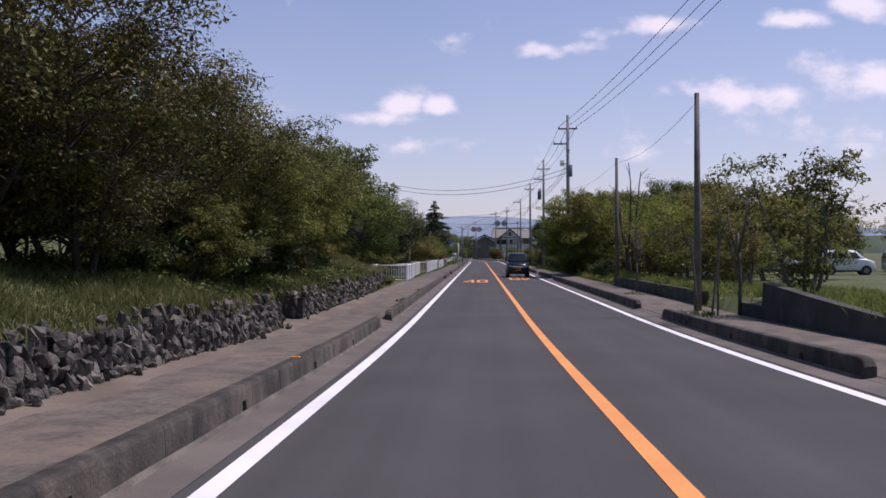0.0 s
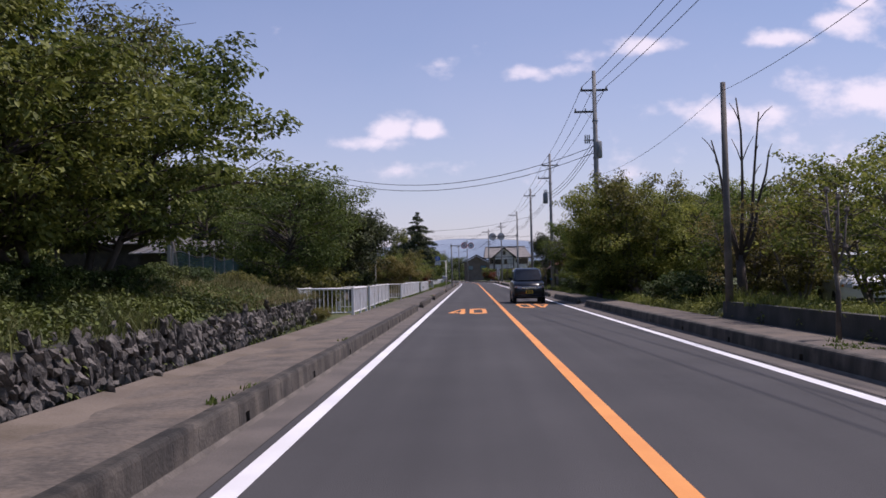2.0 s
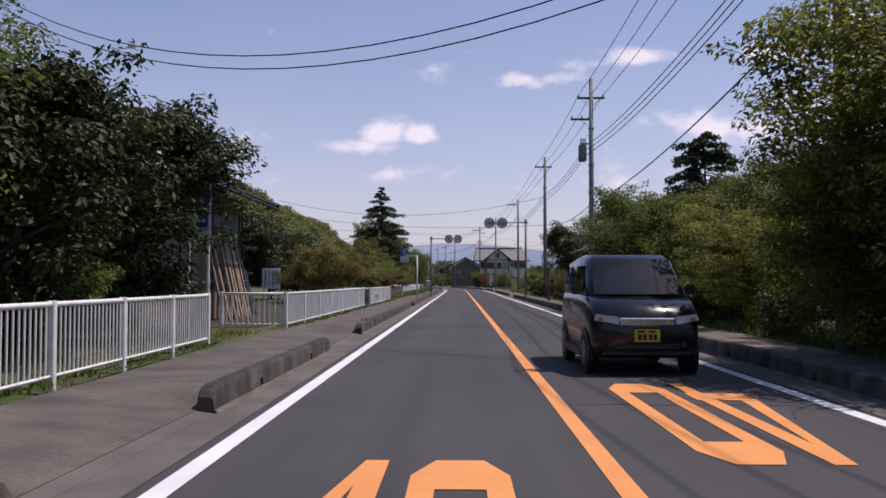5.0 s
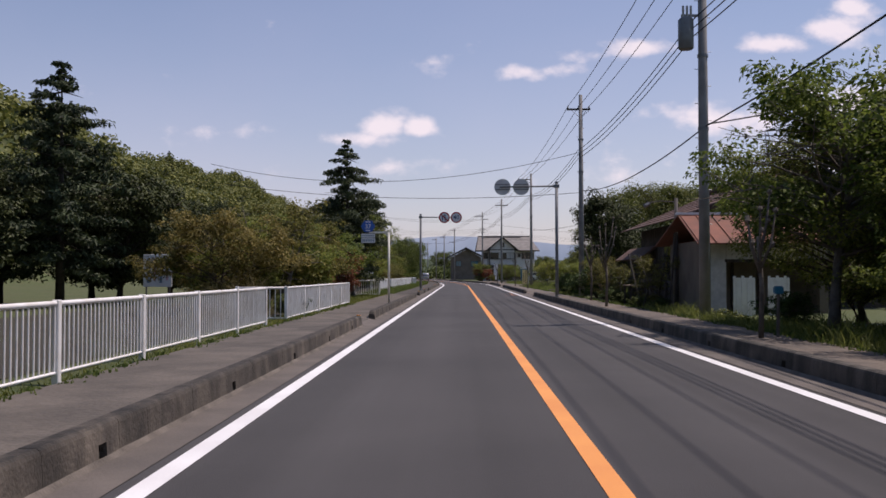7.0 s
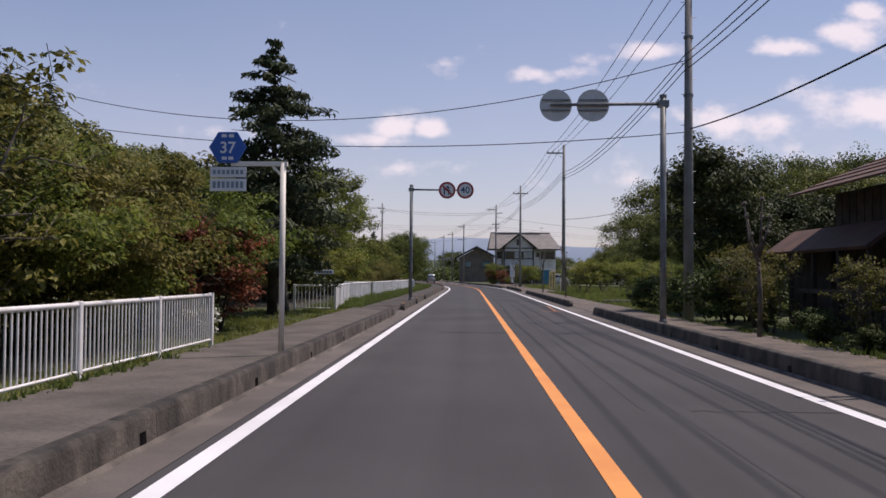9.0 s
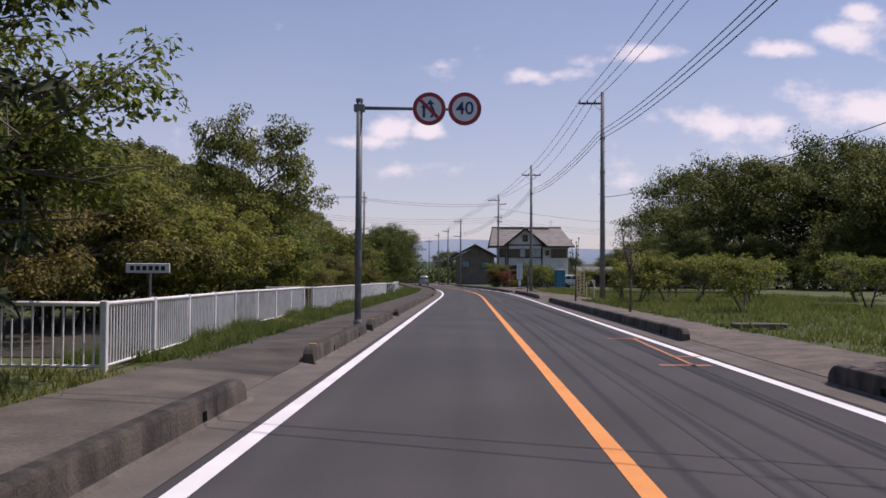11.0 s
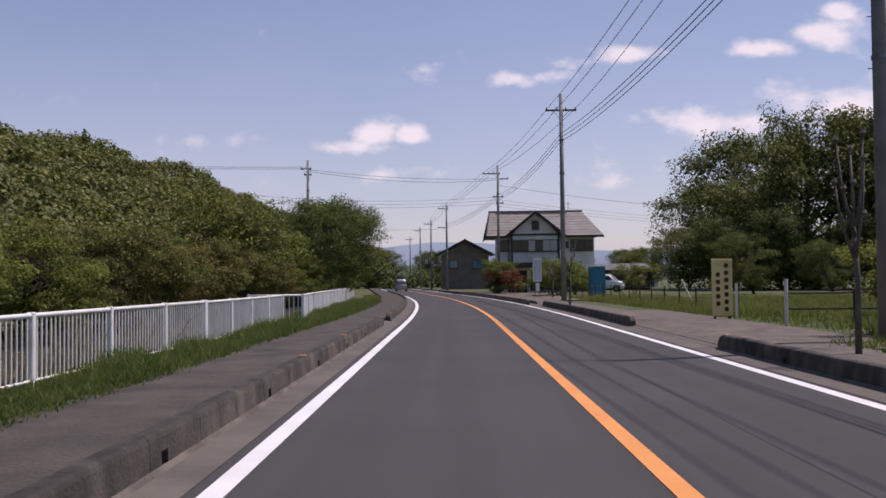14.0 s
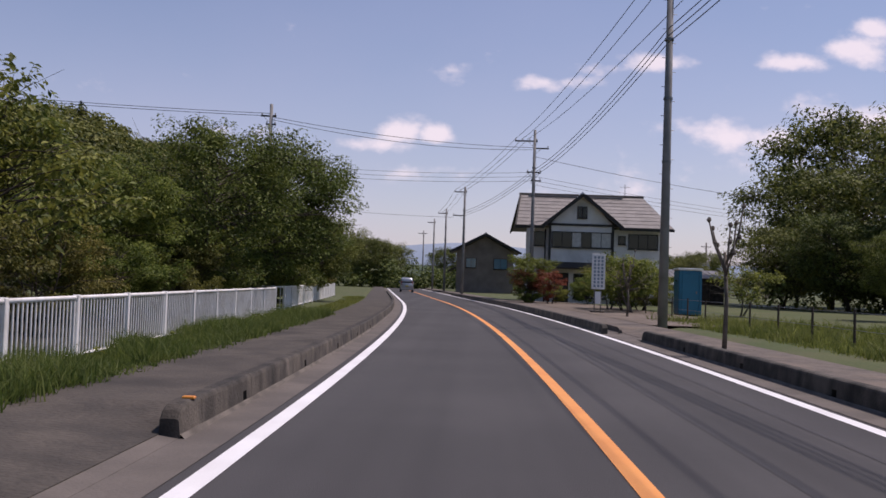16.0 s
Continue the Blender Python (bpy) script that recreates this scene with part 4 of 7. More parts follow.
BLOCK = 0.6
half = BLOCK / 2 - 0.0012
side_l = [(0.0, -0.05), (0.0, 0.03), (-0.012, 0.225), (-0.022, 0.25), (-0.045, 0.265), (-0.145, 0.265), (-0.16, 0.25), (-0.16, -0.05)]
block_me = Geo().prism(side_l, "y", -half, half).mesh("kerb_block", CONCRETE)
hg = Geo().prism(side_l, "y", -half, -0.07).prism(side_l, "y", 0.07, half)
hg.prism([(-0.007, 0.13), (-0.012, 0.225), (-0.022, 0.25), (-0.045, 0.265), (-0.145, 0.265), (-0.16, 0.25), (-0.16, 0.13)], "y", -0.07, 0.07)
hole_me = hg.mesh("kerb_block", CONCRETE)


def end_block(sign):
    """A block that slopes down to the crossing."""
    g, k = Geo(), len(side_l)
    rows = [(-half * sign, 1.0), (half * 0.2 * sign, 1.0), (half * 0.55 * sign, 0.94), (half * 0.82 * sign, 0.80), (half * sign, 0.55)]
    for y, s in rows:
        g.v += [(u, y, v if v < 0.04 else 0.03 + (v - 0.03) * s) for u, v in side_l]
    g.f += [tuple(range(k)), tuple(range(4 * k, 5 * k))] + [(r * k + i, r * k + (i + 1) % k, (r + 1) * k + (i + 1) % k, (r + 1) * k + i) for r in range(4) for i in range(k)]
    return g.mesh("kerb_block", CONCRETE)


end_me = {1: end_block(1), -1: end_block(-1)}
# right-hand copies of the blocks, darkened to match their shaded road face
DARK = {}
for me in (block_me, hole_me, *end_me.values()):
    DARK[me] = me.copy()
    DARK[me].materials[0] = SHADED_KERB
REFLECT = mat("orange_reflector", (0.75, 0.22, 0.04), (0.65, 0.30, 0.05), 0.35, 4.0, 0.0)
mirror_x = Matrix.Diagonal((-1, 1, 1, 1))
random.seed(5)
RUNS = {"left": [(-10, 22.0), (24.1, 57.1), (61.0, 68.9), (74.1, 96.5), (99.6, 125.0), (128.9, 136.4), (137.4, 143.8), (145.7, 175.3), (178.2, 262)],
        "right": [(12.9, 25.1), (28.7, 59.0), (61.6, 72.7), (76.5, 127.0), (134.5, 165.2), (173.2, 194.0), (196.6, 262)]}
run_no = 0
for which, runs in RUNS.items():
    sgn = -1 if which == "left" else 1
    for y0, y1 in runs:
        run_no += 1
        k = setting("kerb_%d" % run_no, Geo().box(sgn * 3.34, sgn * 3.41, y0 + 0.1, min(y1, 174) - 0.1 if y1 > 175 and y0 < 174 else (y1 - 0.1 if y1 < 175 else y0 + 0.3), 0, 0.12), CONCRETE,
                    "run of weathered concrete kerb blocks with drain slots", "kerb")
        if y0 > 174:
            k.location.x = centre(y0)
        n = max(1, int((y1 - y0) / BLOCK))
        far = Geo()
        for i in range(n):
            y = y0 + (i + 0.5) * BLOCK
            if y < -6:
                continue
            m = pose(sgn * 3.27 + centre(y) + random.uniform(-0.001, 0.001), y, rise(y) + random.uniform(-0.001, 0.001), math.degrees(math.atan2(rise(y + 0.3) - rise(y - 0.3), 0.6)), 0, bend(y) + random.uniform(-0.1, 0.1))
            if sgn > 0:
                m = m @ mirror_x
            me = end_me[-1] if i == 0 else end_me[1] if i == n - 1 else hole_me if (i + 3) % 6 == 0 else block_me
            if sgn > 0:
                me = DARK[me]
            if y > 205:
                far.add([m @ v.co for v in block_me.vertices], [tuple(p.vertices) for p in block_me.polygons])
                continue
            b = new("kerb_block", me)
            b.parent = k
            b.matrix_world = m
        # uneven mortar haunch along the foot of the blocks
        fil, steps = Geo(), max(2, int((min(y1, 205) - max(y0, -6)) / 0.3))
        for j in range(steps + 1):
            y = max(y0, -6) + (min(y1, 205) - max(y0, -6)) * j / steps
            if y1 < -6 or y0 > 205:
                break
            wd, up = 0.03 + 0.012 * noise.noise((y * 0.9, sgn * 5.0, 0)), 0.012 + 0.008 * noise.noise((y * 2.7, sgn * 3.0, 0))
            c, e = centre(y), rise(y)
            fil.v += [(sgn * (3.274 + up * 0.05) + c, y, 0.03 + up + e), (sgn * 3.262 + c, y, 0.035 + up * 0.4 + e), (sgn * (3.262 - wd) + c, y, 0.0085 + e)]
            if j:
                q = len(fil.v) - 6
                fil.f += [(q + i, q + i + 1, q + i + 4, q + i + 3) for i in range(2)]
        if fil.v:
            part("mortar_haunch", fil, HAUNCH, k, smooth=True)
        if far.v:
            part("far_kerb_blocks", far, CONCRETE, k)["kind"] = "stuff"
# small orange reflector studs on the kerb ends
for x, y in [(-3.35, 22.0 - 9.2), (-3.35, 74.5), (-3.35, 96.1), (-3.35, 129.3), (-3.35, 138.0), (-3.35, 143.4), (-3.35, 161.2), (-3.35, 166.0), (-3.35, 175.0), (-3.35, 178.6), (3.35, 164.8), (3.35, 173.5), (-3.35, 24.6)]:
    ob = thing("kerb_reflector", (x, y, 0.265 + rise(y)), "small orange reflector stud on a kerb block", "reflector", "kerb reflectors")
    part("stud", soft_box(-0.05, 0.05, -0.035, 0.035, -0.004, 0.018, 0.006), REFLECT, ob)

# ---------------- stone walls ----------------
rocks = []
for s in range(16):
    rr = random.Random(50 + s)
    bm = bmesh.new()
    ex, ey, ez = rr.uniform(0.06, 0.085), rr.uniform(0.055, 0.085), rr.uniform(0.08, 0.145)
    for _ in range(13):
        d = Vector((rr.gauss(0, 1), rr.gauss(0, 1), rr.gauss(0, 1))).normalized()
        k = max(abs(d.x), abs(d.y), abs(d.z)) ** 0.75
        j = rr.uniform(0.82, 1.08)
        bm.verts.new((d.x / k * ex * j, d.y / k * ey * j, d.z / k * ez * j))
    bmesh.ops.convex_hull(bm, input=bm.verts)
    bmesh.ops.delete(bm, geom=[v for v in bm.verts if not v.link_faces], context="VERTS")
    me = bpy.data.meshes.new("stone")
    bm.to_mesh(me)
    bm.free()
    me.materials.append(STONE)
    rocks.append(me)


def lay_stones(wall, spots, seed, most=290):
    """Stones at (place, nearness): the nearest ones are parts of their own, the rest one joined part."""
    rr = random.Random(seed)
    rest = Geo()
    for i, p in enumerate(spots):
        s = rr.uniform(0.65, 1.15)
        m = Matrix.LocRotScale(p, Euler((rr.uniform(0.1, 0.9), rr.uniform(-0.25, 0.25), rr.uniform(-0.3, 0.3))), (s * 0.9, s * rr.uniform(0.75, 1.05), s * rr.uniform(0.85, 1.2)))
        me = rr.choice(rocks)
        if i < most:
            ob = new("stone", me)
            ob.parent = wall
            ob.matrix_world = m
        else:
            rest.add([m @ v.co for v in me.vertices], [tuple(q.vertices) for q in me.polygons])
    if rest.v:
        part("packing_stones", rest, STONE, wall)["kind"] = "stuff"


def stone_wall(no, y0, y1, height, label):
    g = Geo()
    ys = np.arange(y0, y1 + 0.01, (y1 - y0) / max(1, round((y1 - y0) / 1.5)))
    for a, b in zip(ys, ys[1:]):
        fa, fb = wall_face(min(max(a, y0 + 0.02), y1 - 0.02)), wall_face(min(max(b, y0 + 0.02), y1 - 0.02))
        ta, tb = fa - 0.15, fb - 0.15
        v = [(fa - 0.08, a, 0.0), (fb - 0.08, b, 0.0), (tb, b, height - 0.1), (ta, a, height - 0.1), (ta - 0.3, a, height - 0.1), (tb - 0.3, b, height - 0.1), (fb - 0.5, b, 0), (fa - 0.5, a, 0)]
        v = [(p, q, z + rise(q)) for p, q, z in v]
        g.add(v, [(0, 1, 2, 3), (3, 2, 5, 4), (4, 5, 6, 7), (0, 3, 4, 7), (1, 6, 5, 2)])
    wall = setting("wall_%d" % no, g, WALL_CORE, label, "stone wall")
    rr = random.Random(no)
    spots, z, row = [], 0.22, 0
    while z < height + 0.05:
        y = y0 + 0.05 + (row % 2) * 0.08
        while y < y1 - 0.03:
            top = height + 0.06 * noise.noise((y * 0.9, no, 0)) - 0.04
            if z < top and not (z > top - 0.14 and rr.random() < 0.25):
                x = wall_face(min(max(y, y0 + 0.02), y1 - 0.02)) - 0.04 - 0.10 * (z - 0.15) / height + rr.uniform(-0.02, 0.02)
                spots.append(Vector((x, y, z + rise(y) + rr.uniform(-0.04, 0.04))))
            y += rr.uniform(0.095, 0.15)
        z += 0.135
        row += 1
    for k in range(int((y1 - y0) * 1.2)):
        y = rr.uniform(y0, y1)
        f = wall_face(min(max(y, y0 + 0.02), y1 - 0.02))
        spots.append(Vector((f + rr.uniform(0.03, 0.16), y, 0.20 + rise(y))) if k % 3 else Vector((f - rr.uniform(0.15, 0.45), y, height - 0.02 + rise(y))))
    rr.shuffle(spots)
    spots.sort(key=lambda p: 0 if p.y > 8.5 else 1)
    lay_stones(wall, spots, no)


stone_wall(1, -3.0, 19.5, 0.80, "dry rubble wall of dark angular stones holding a bank")
stone_wall(2, 22.1, 34.0, 0.80, "dry rubble wall of dark angular stones holding a bank")
stone_wall(3, 34.0, 50.4, 0.76, "dry rubble wall of mossy stones overgrown with grass")
# ends of the old entrance
for i, (y, f) in enumerate(((19.5, 1), (22.1, -1))):
    w = setting("wall_return_%d" % (i + 1), Geo().box(-6.7, -5.02, y - 0.06, y + 0.06, 0, 0.66), WALL_CORE, "rough stone wall end at an old entrance", "stone wall")
    rr = random.Random(90 + i)
    spots = []
    for row in range(5):
        x = -6.75
        while x < -4.9:
            spots.append(Vector((x, y + f * 0.05 + rr.uniform(-0.03, 0.05), 0.14 + row * 0.145 + rr.uniform(-0.03, 0.03))))
            x += rr.uniform(0.13, 0.2)
    lay_stones(w, spots, 95 + i)
# the recess: bare earth in front of a mossy slope
g = Geo()
for j in range(9):
    y = 19.6 + 0.3 * j
    g.v += [(-6.9, y, 0.62 + 0.06 * noise.noise((y, 1.0, 0))), (-6.2, y, 0.36), (-5.4, y, 0.22), (-4.95, y, 0.19)]
for j in range(8):
    g.f += [(j * 4 + i, j * 4 + i + 1, j * 4 + i + 5, j * 4 + i + 4) for i in range(3)]
setting("entrance_ramp", g, DIRT, "bare earth ramp in an old wall entrance", "earth", smooth=True)
# right-hand retaining walls
g = Geo()
for k in range(14):
    a, b = -19.6 + 3 * k, -16.6 + 3 * k
    v = [(x, y, z + rise(y)) for y in (a, b) for x, z in ((4.92, 0.0), (4.97, max(0.55, 0.95 - 0.07 * (22.4 - y))), (5.2, max(0.55, 0.95 - 0.07 * (22.4 - y))), (5.2, 0.0))]
    g.add(v, [(0, 1, 5, 4), (1, 2, 6, 5), (2, 3, 7, 6)] + ([(0, 3, 2, 1)] if k == 0 else []) + ([(4, 5, 6, 7)] if k == 13 else []))
setting("wall_4", g, DARK_WALL, "dark mossy concrete retaining wall", "wall")
setting("wall_5", Geo().prism([(4.92, 0.0), (4.95, 0.55), (5.15, 0.55), (5.15, 0.0)], "y", 28.0, 44.6), DARK_WALL, "low dark concrete retaining wall under grass", "wall")
setting("wall_6", Geo().box(4.94, 5.14, 22.42, 24.2, 0, 0.45), DARK_WALL, "short mossy wall stub", "wall")


# ---------------- white pipe fences ----------------
bar_me = Geo().tube([(0, 0, 0.10), (0, 0, 0.84)], 0.0125, 6, False).mesh("bar", WHITE_STEEL, True)
post_me = soft_box(-0.042, 0.042, -0.042, 0.042, -0.06, 0.90, 0.008, name="post", material=WHITE_STEEL)


def fence(pts, panel=2.1, z=0.12, label="white painted steel pipe fence with thin upright bars"):
    """A pipe fence along corner points (x, y), posts at even steps."""
    ob = thing("pipe_fence", (pts[0][0], pts[0][1], z), label, "fence", "roadside fences")
    base = Vector((pts[0][0], pts[0][1], 0))
    done = False
    for a, b in zip(pts, pts[1:]):
        a, b = Vector((*a, 0)) - base, Vector((*b, 0)) - base
        n = max(1, round((b - a).length / panel))
        ang = math.degrees(math.atan2((b - a).y, (b - a).x))
        for k in range(n + 1):
            if k == 0 and done:
                continue
            p = a.lerp(b, k / n)
            part("post", post_me, None, ob, m=pose(p.x, p.y, 0, 0, 0, ang))
        done = True
        part("top_rail", Geo().tube([a + Vector((0, 0, 0.86)), b + Vector((0, 0, 0.86))], 0.030, 8), WHITE_STEEL, ob, smooth=True)
        part("bottom_rail", Geo().tube([a + Vector((0, 0, 0.10)), b + Vector((0, 0, 0.10))], 0.020, 8), WHITE_STEEL, ob, smooth=True)
        c = int((b - a).length / 0.125)
        for k in range(1, c):
            p = a.lerp(b, k / c)
            part("bar", bar_me, None, ob, m=Matrix.Translation(p))
    return ob


fence([(-6.75, 51.2), (-5.02, 51.2), (-5.05, 55.2)], 2.0, 0.14)
fence([(-6.9, 56.4), (-6.9, 52.0)], 2.2, 0.14, "white pipe fence along the far side of a culvert")
fence([(-6.4, 57.7), (-5.2, 57.7), (-5.45, 68.8)], 2.2, 0.13)
fence([(-6.9, 75.45), (-5.3, 75.45), (-5.35, 94.9)], 2.77, 0.08)
fence([(-6.5, 97.0), (-5.3, 97.2), (-5.35, 110.9)], 2.74, 0.06)
fence([(-6.9, 126.8), (-5.5, 126.8), (-6.2, 136.0), (-6.3, 145.3)], 2.3, 0.06)
fence([(-7.9, 147.3), (-6.35, 147.4), (-6.15, 166.8)], 2.4, 0.04)
fence([(-6.15, 166.9), (-6.25, 175.6)], 2.1, 0.03)
fence([(-7.3, 176.0), (-5.75, 176.2), (-6.2, 181.2), (-6.75, 190.0), (-7.3, 200.5)], 2.2, 0.03)
fence([(-8.9, 205.0), (-7.9, 205.0), (-9.5, 224.0), (-10.6, 236.0)], 2.5, 0.03)


# ---------------- utility poles and cables ----------------
def pole(name, x, y, h, label, arms=(), transformer=None, dark=False, brackets=True, r0=0.15):
    """arms: (z, x from, x to, insulators)."""
    ob = thing(name, (x, y, 0.0), label, "utility pole", "utility poles")
    part("mast", Geo().tube([(0, 0, -0.1), (0, 0, h * 0.5), (0, 0, h)], [r0, r0 * 0.83, r0 * 0.62], 14), WOOD_POLE if dark else POLE_MAT, ob, smooth=True)
    for z, a, b, n in arms:
        arm = part("crossarm", Geo().box(a, b, -0.05, 0.05, z - 0.045, z + 0.045), POLE_DARK, ob)
        part("brace", Geo().tube([(max(a, -0.5), 0.06, z), (0, 0.1, z - 0.45), (min(b, 0.5), 0.06, z)], 0.014, 5), STEEL, ob)
        for k in range(n):
            u = a + 0.06 + (b - a - 0.12) * k / max(1, n - 1)
            part("insulator", Geo().tube([(u, 0, z + 0.04), (u, 0, z + 0.09), (u, 0, z + 0.11), (u, 0, z + 0.16), (u, 0, z + 0.18)], [0.035, 0.045, 0.03, 0.045, 0.03], 8), CERAMIC, arm, smooth=True)
    if transformer:
        tz, tx = transformer
        part("transformer", Geo().tube([(tx, 0.05, tz - 0.42), (tx, 0.05, tz - 0.38), (tx, 0.05, tz + 0.36), (tx, 0.05, tz + 0.42)], [0.17, 0.20, 0.20, 0.14], 14), SIGN_POLE, ob, smooth=True)
        part("hanger", Geo().box(-0.55, 0.12, -0.03, 0.03, tz + 0.43, tz + 0.49), STEEL, ob)
        for u in (-0.5, -0.4, -0.3):
            part("fuse_switch", Geo().tube([(u, 0, tz + 0.3), (u, 0, tz + 0.72)], [0.04, 0.03], 7), CERAMIC, ob)
    if brackets:
        for k in range(int((h - 2.2) / 0.45)):
            u = 0.17 if k % 2 else -0.17
            part("step_bolt", Geo().tube([(0, 0, 2.1 + k * 0.45), (u * 1.25, 0, 2.1 + k * 0.45)], 0.009, 4), STEEL, ob)
        for z in (h * 0.45, h * 0.62, h * 0.78):
            part("band", Geo().tube([(0, 0, z - 0.04), (0, 0, z + 0.04)], r0 * 0.95, 12), STEEL, ob)
    return ob


pole("wooden_pole", 4.40, 26.0, 5.7, "bare dark wooden pole behind the pavement", (), None, True, False, 0.10)
pole("wooden_pole", 5.03, 44.3, 5.9, "bare dark wooden pole behind the pavement", (), None, True, False, 0.10)
pole("utility_pole", 5.0, 67.0, 11.2, "grey concrete utility pole with crossarms and transformer", [(10.25, -0.66, 0.66, 3), (9.2, -1.0, 0.1, 3)], (7.35, 0.12))
pole("utility_pole", 5.45, 98.0, 11.2, "grey concrete utility pole with crossarms and transformer", [(10.25, -0.66, 0.66, 3), (9.2, -1.0, 0.1, 3)], (7.55, -0.42))
pole("utility_pole", 5.40, 122.2, 10.6, "slim concrete utility pole with one crossarm", [(9.84, -0.72, 0.5, 3)])
pole("utility_pole", 6.05, 164.7, 11.1, "slim concrete utility pole with a one-sided crossarm", [(10.5, -1.25, 0.08, 4)])
pole("utility_pole", 4.75, 200.0, 11.5, "slim concrete utility pole with insulated crossarm", [(10.6, -0.85, 0.85, 4)])
pole("utility_pole", 3.05, 237.0, 12.2, "tall utility pole with several crossarms", [(11.4, -1.4, 0.2, 4), (10.9, -0.1, 1.0, 2), (9.2, -0.5, 0.5, 2), (8.6, -0.2, 0.5, 2)])
pole("utility_pole", -13.2, 225.6, 11.4, "utility pole rising behind roadside trees", [(10.7, -0.6, 0.3, 2), (10.2, -0.3, 0.3, 2)])
pole("utility_pole", -12.8, 57.0, 6.6, "thin grey pole beside a shed", (), None, False, False, 0.09)
pole("utility_pole", -11.9, 56.0, 5.2, "thin leaning stay pole beside a shed", (), None, True, False, 0.07).rotation_euler = (0, radians(-9), 0)
pole("utility_pole", 32.6, 307.0, 8.2, "small distant utility pole across the fields", [(7.6, -0.7, 0.7, 2)], None, True, False)
pole("utility_pole", 3.9 + centre(262), 262.0, 10.6, "distant utility pole past the bend", [(10.1, -1.0, 0.2, 3), (7.8, -1.1, 0.0, 2)])
pole("utility_pole", 3.9 + centre(287), 287.0, 10.4, "distant utility pole past the bend", [(9.8, -1.0, 0.2, 3)])
pole("utility_pole", 3.9 + centre(312), 312.0, 10.8, "distant utility pole past the bend", [(10.2, -1.0, 0.2, 3)])
pole("utility_pole", 3.9 + centre(345), 345.0, 10.8, "distant utility pole past the bend", [(10.2, -1.0, 0.6, 3)])


def cable(a, b, sag, r=0.011, label="black low-voltage cable strung between poles"):
    a, b = Vector(a), Vector(b)
    pts = [a.lerp(b, k / 20) - Vector((0, 0, sag * 4 * (k / 20) * (1 - k / 20))) for k in range(21)]
    me = Geo().tube(pts, r, 5, False).mesh("overhead_cable", CABLE, True)
    return tagged(new("overhead_cable", me), label, "cable", "power lines")


# three high wires from arm to arm
spots = [((4.4, 67, 10.42), (5.0, 67, 10.42), (5.6, 67, 10.42)), ((4.85, 98, 10.42), (5.45, 98, 10.42), (6.05, 98, 10.42)), ((4.74, 122.2, 10.0), (5.3, 122.2, 10.0), (5.84, 122.2, 10.0)),
         ((4.86, 164.7, 10.68), (5.25, 164.7, 10.68), (5.65, 164.7, 10.68)), ((4.06, 200, 10.78), (4.6, 200, 10.78), (5.64, 200, 10.78)), ((1.71, 237, 11.58), (2.2, 237, 11.58), (2.6, 237, 11.58)),
         ((2.9 + centre(262), 262, 10.25), (3.4 + centre(262), 262, 10.25), (3.9 + centre(262), 262, 10.25)), ((2.9 + centre(287), 287, 9.95), (3.4 + centre(287), 287, 9.95), (3.9 + centre(287), 287, 9.95))]
for p, q in zip(spots, spots[1:]):
    for a, b in zip(p, q):
        cable(a, b, (b[1] - a[1]) * 0.011, 0.014, "thin high-voltage overhead wire")
for a in spots[0]:
    cable((a[0] + 2.5, 30, 11.2), a, 0.4, 0.014, "thin high-voltage overhead wire")
# low-voltage and telephone cables from pole to pole
low = [(5.0, 67, 7.8), (5.3, 98, 7.9), (5.35, 122.2, 7.7), (5.95, 164.7, 9.0), (4.8, 200, 9.3), (3.0, 237, 9.3), (3.9 + centre(262), 262, 8.2)]
for p, q in zip(low, low[1:]):
    for d in (0.0, 0.22, 0.44):
        cable((p[0] - 0.1, p[1], p[2] - d), (q[0] - 0.1, q[1], q[2] - d), (q[1] - p[1]) * 0.014, 0.015)
tel = [(7.5, 2, 8.2), (4.42, 26, 5.5), (5.03, 44.3, 5.7), (5.05, 67, 6.1), (5.5, 98, 5.1), (5.45, 122.2, 5.6), (6.1, 164.7, 5.6), (4.85, 200, 5.8)]
for p, q in zip(tel[1:4], tel[2:4]):
    cable(p, q, 0.35, 0.006, "black telephone cable strung between poles")
for p, q in zip(tel[3:5], tel[4:6]):
    cable(p, q, 0.45, 0.02, "thick black telephone cable")
cable((6.1, 164.7, 5.55), (12.5, 140.0, 6.4), 0.5, 0.016, "black service cable to a building")
cable((5.5, 98, 5.15), (16.0, 80.0, 6.2), 0.4, 0.018, "black service cable to a building")
# cables across the road
for d in (0.0, 0.32):
    cable((4.9, 67, 7.5 - d), (-17.4, 82.6, 11.4 - d), 2.73, 0.016, "black service cable crossing above the road")
cable((5.35, 122.2, 7.6), (-16, 130.0, 8.0), 1.3, 0.014, "black service cable crossing above the road")
cable((5.35, 122.2, 5.5), (-16, 130.0, 6.9), 0.6, 0.014, "black service cable crossing above the road")
for z, s in ((10.95, 0.35), (10.8, 0.5)):
    cable((2.9, 237, z), (-13.2, 225.6, z - 0.3), s, 0.016, "black overhead cable crossing the road")
    cable((-13.2, 225.6, z - 0.1), (-55, 215.0, z + 1.2), 0.6, 0.016, "black overhead cable beside the road")
cable((3.1, 237, 10.3), (45, 262.0, 9.6), 1.0, 0.016, "black overhead cable beside the road")
for z in (9.2, 8.9, 8.6):
    cable((2.9, 237, z), (-22, 232.0, z + 0.3), 0.6, 0.011, "thin black overhead cable near a house")
    cable((3.2, 237, z - 0.3), (45, 268.0, z - 1.0), 0.6, 0.011, "thin black overhead cable near a house")
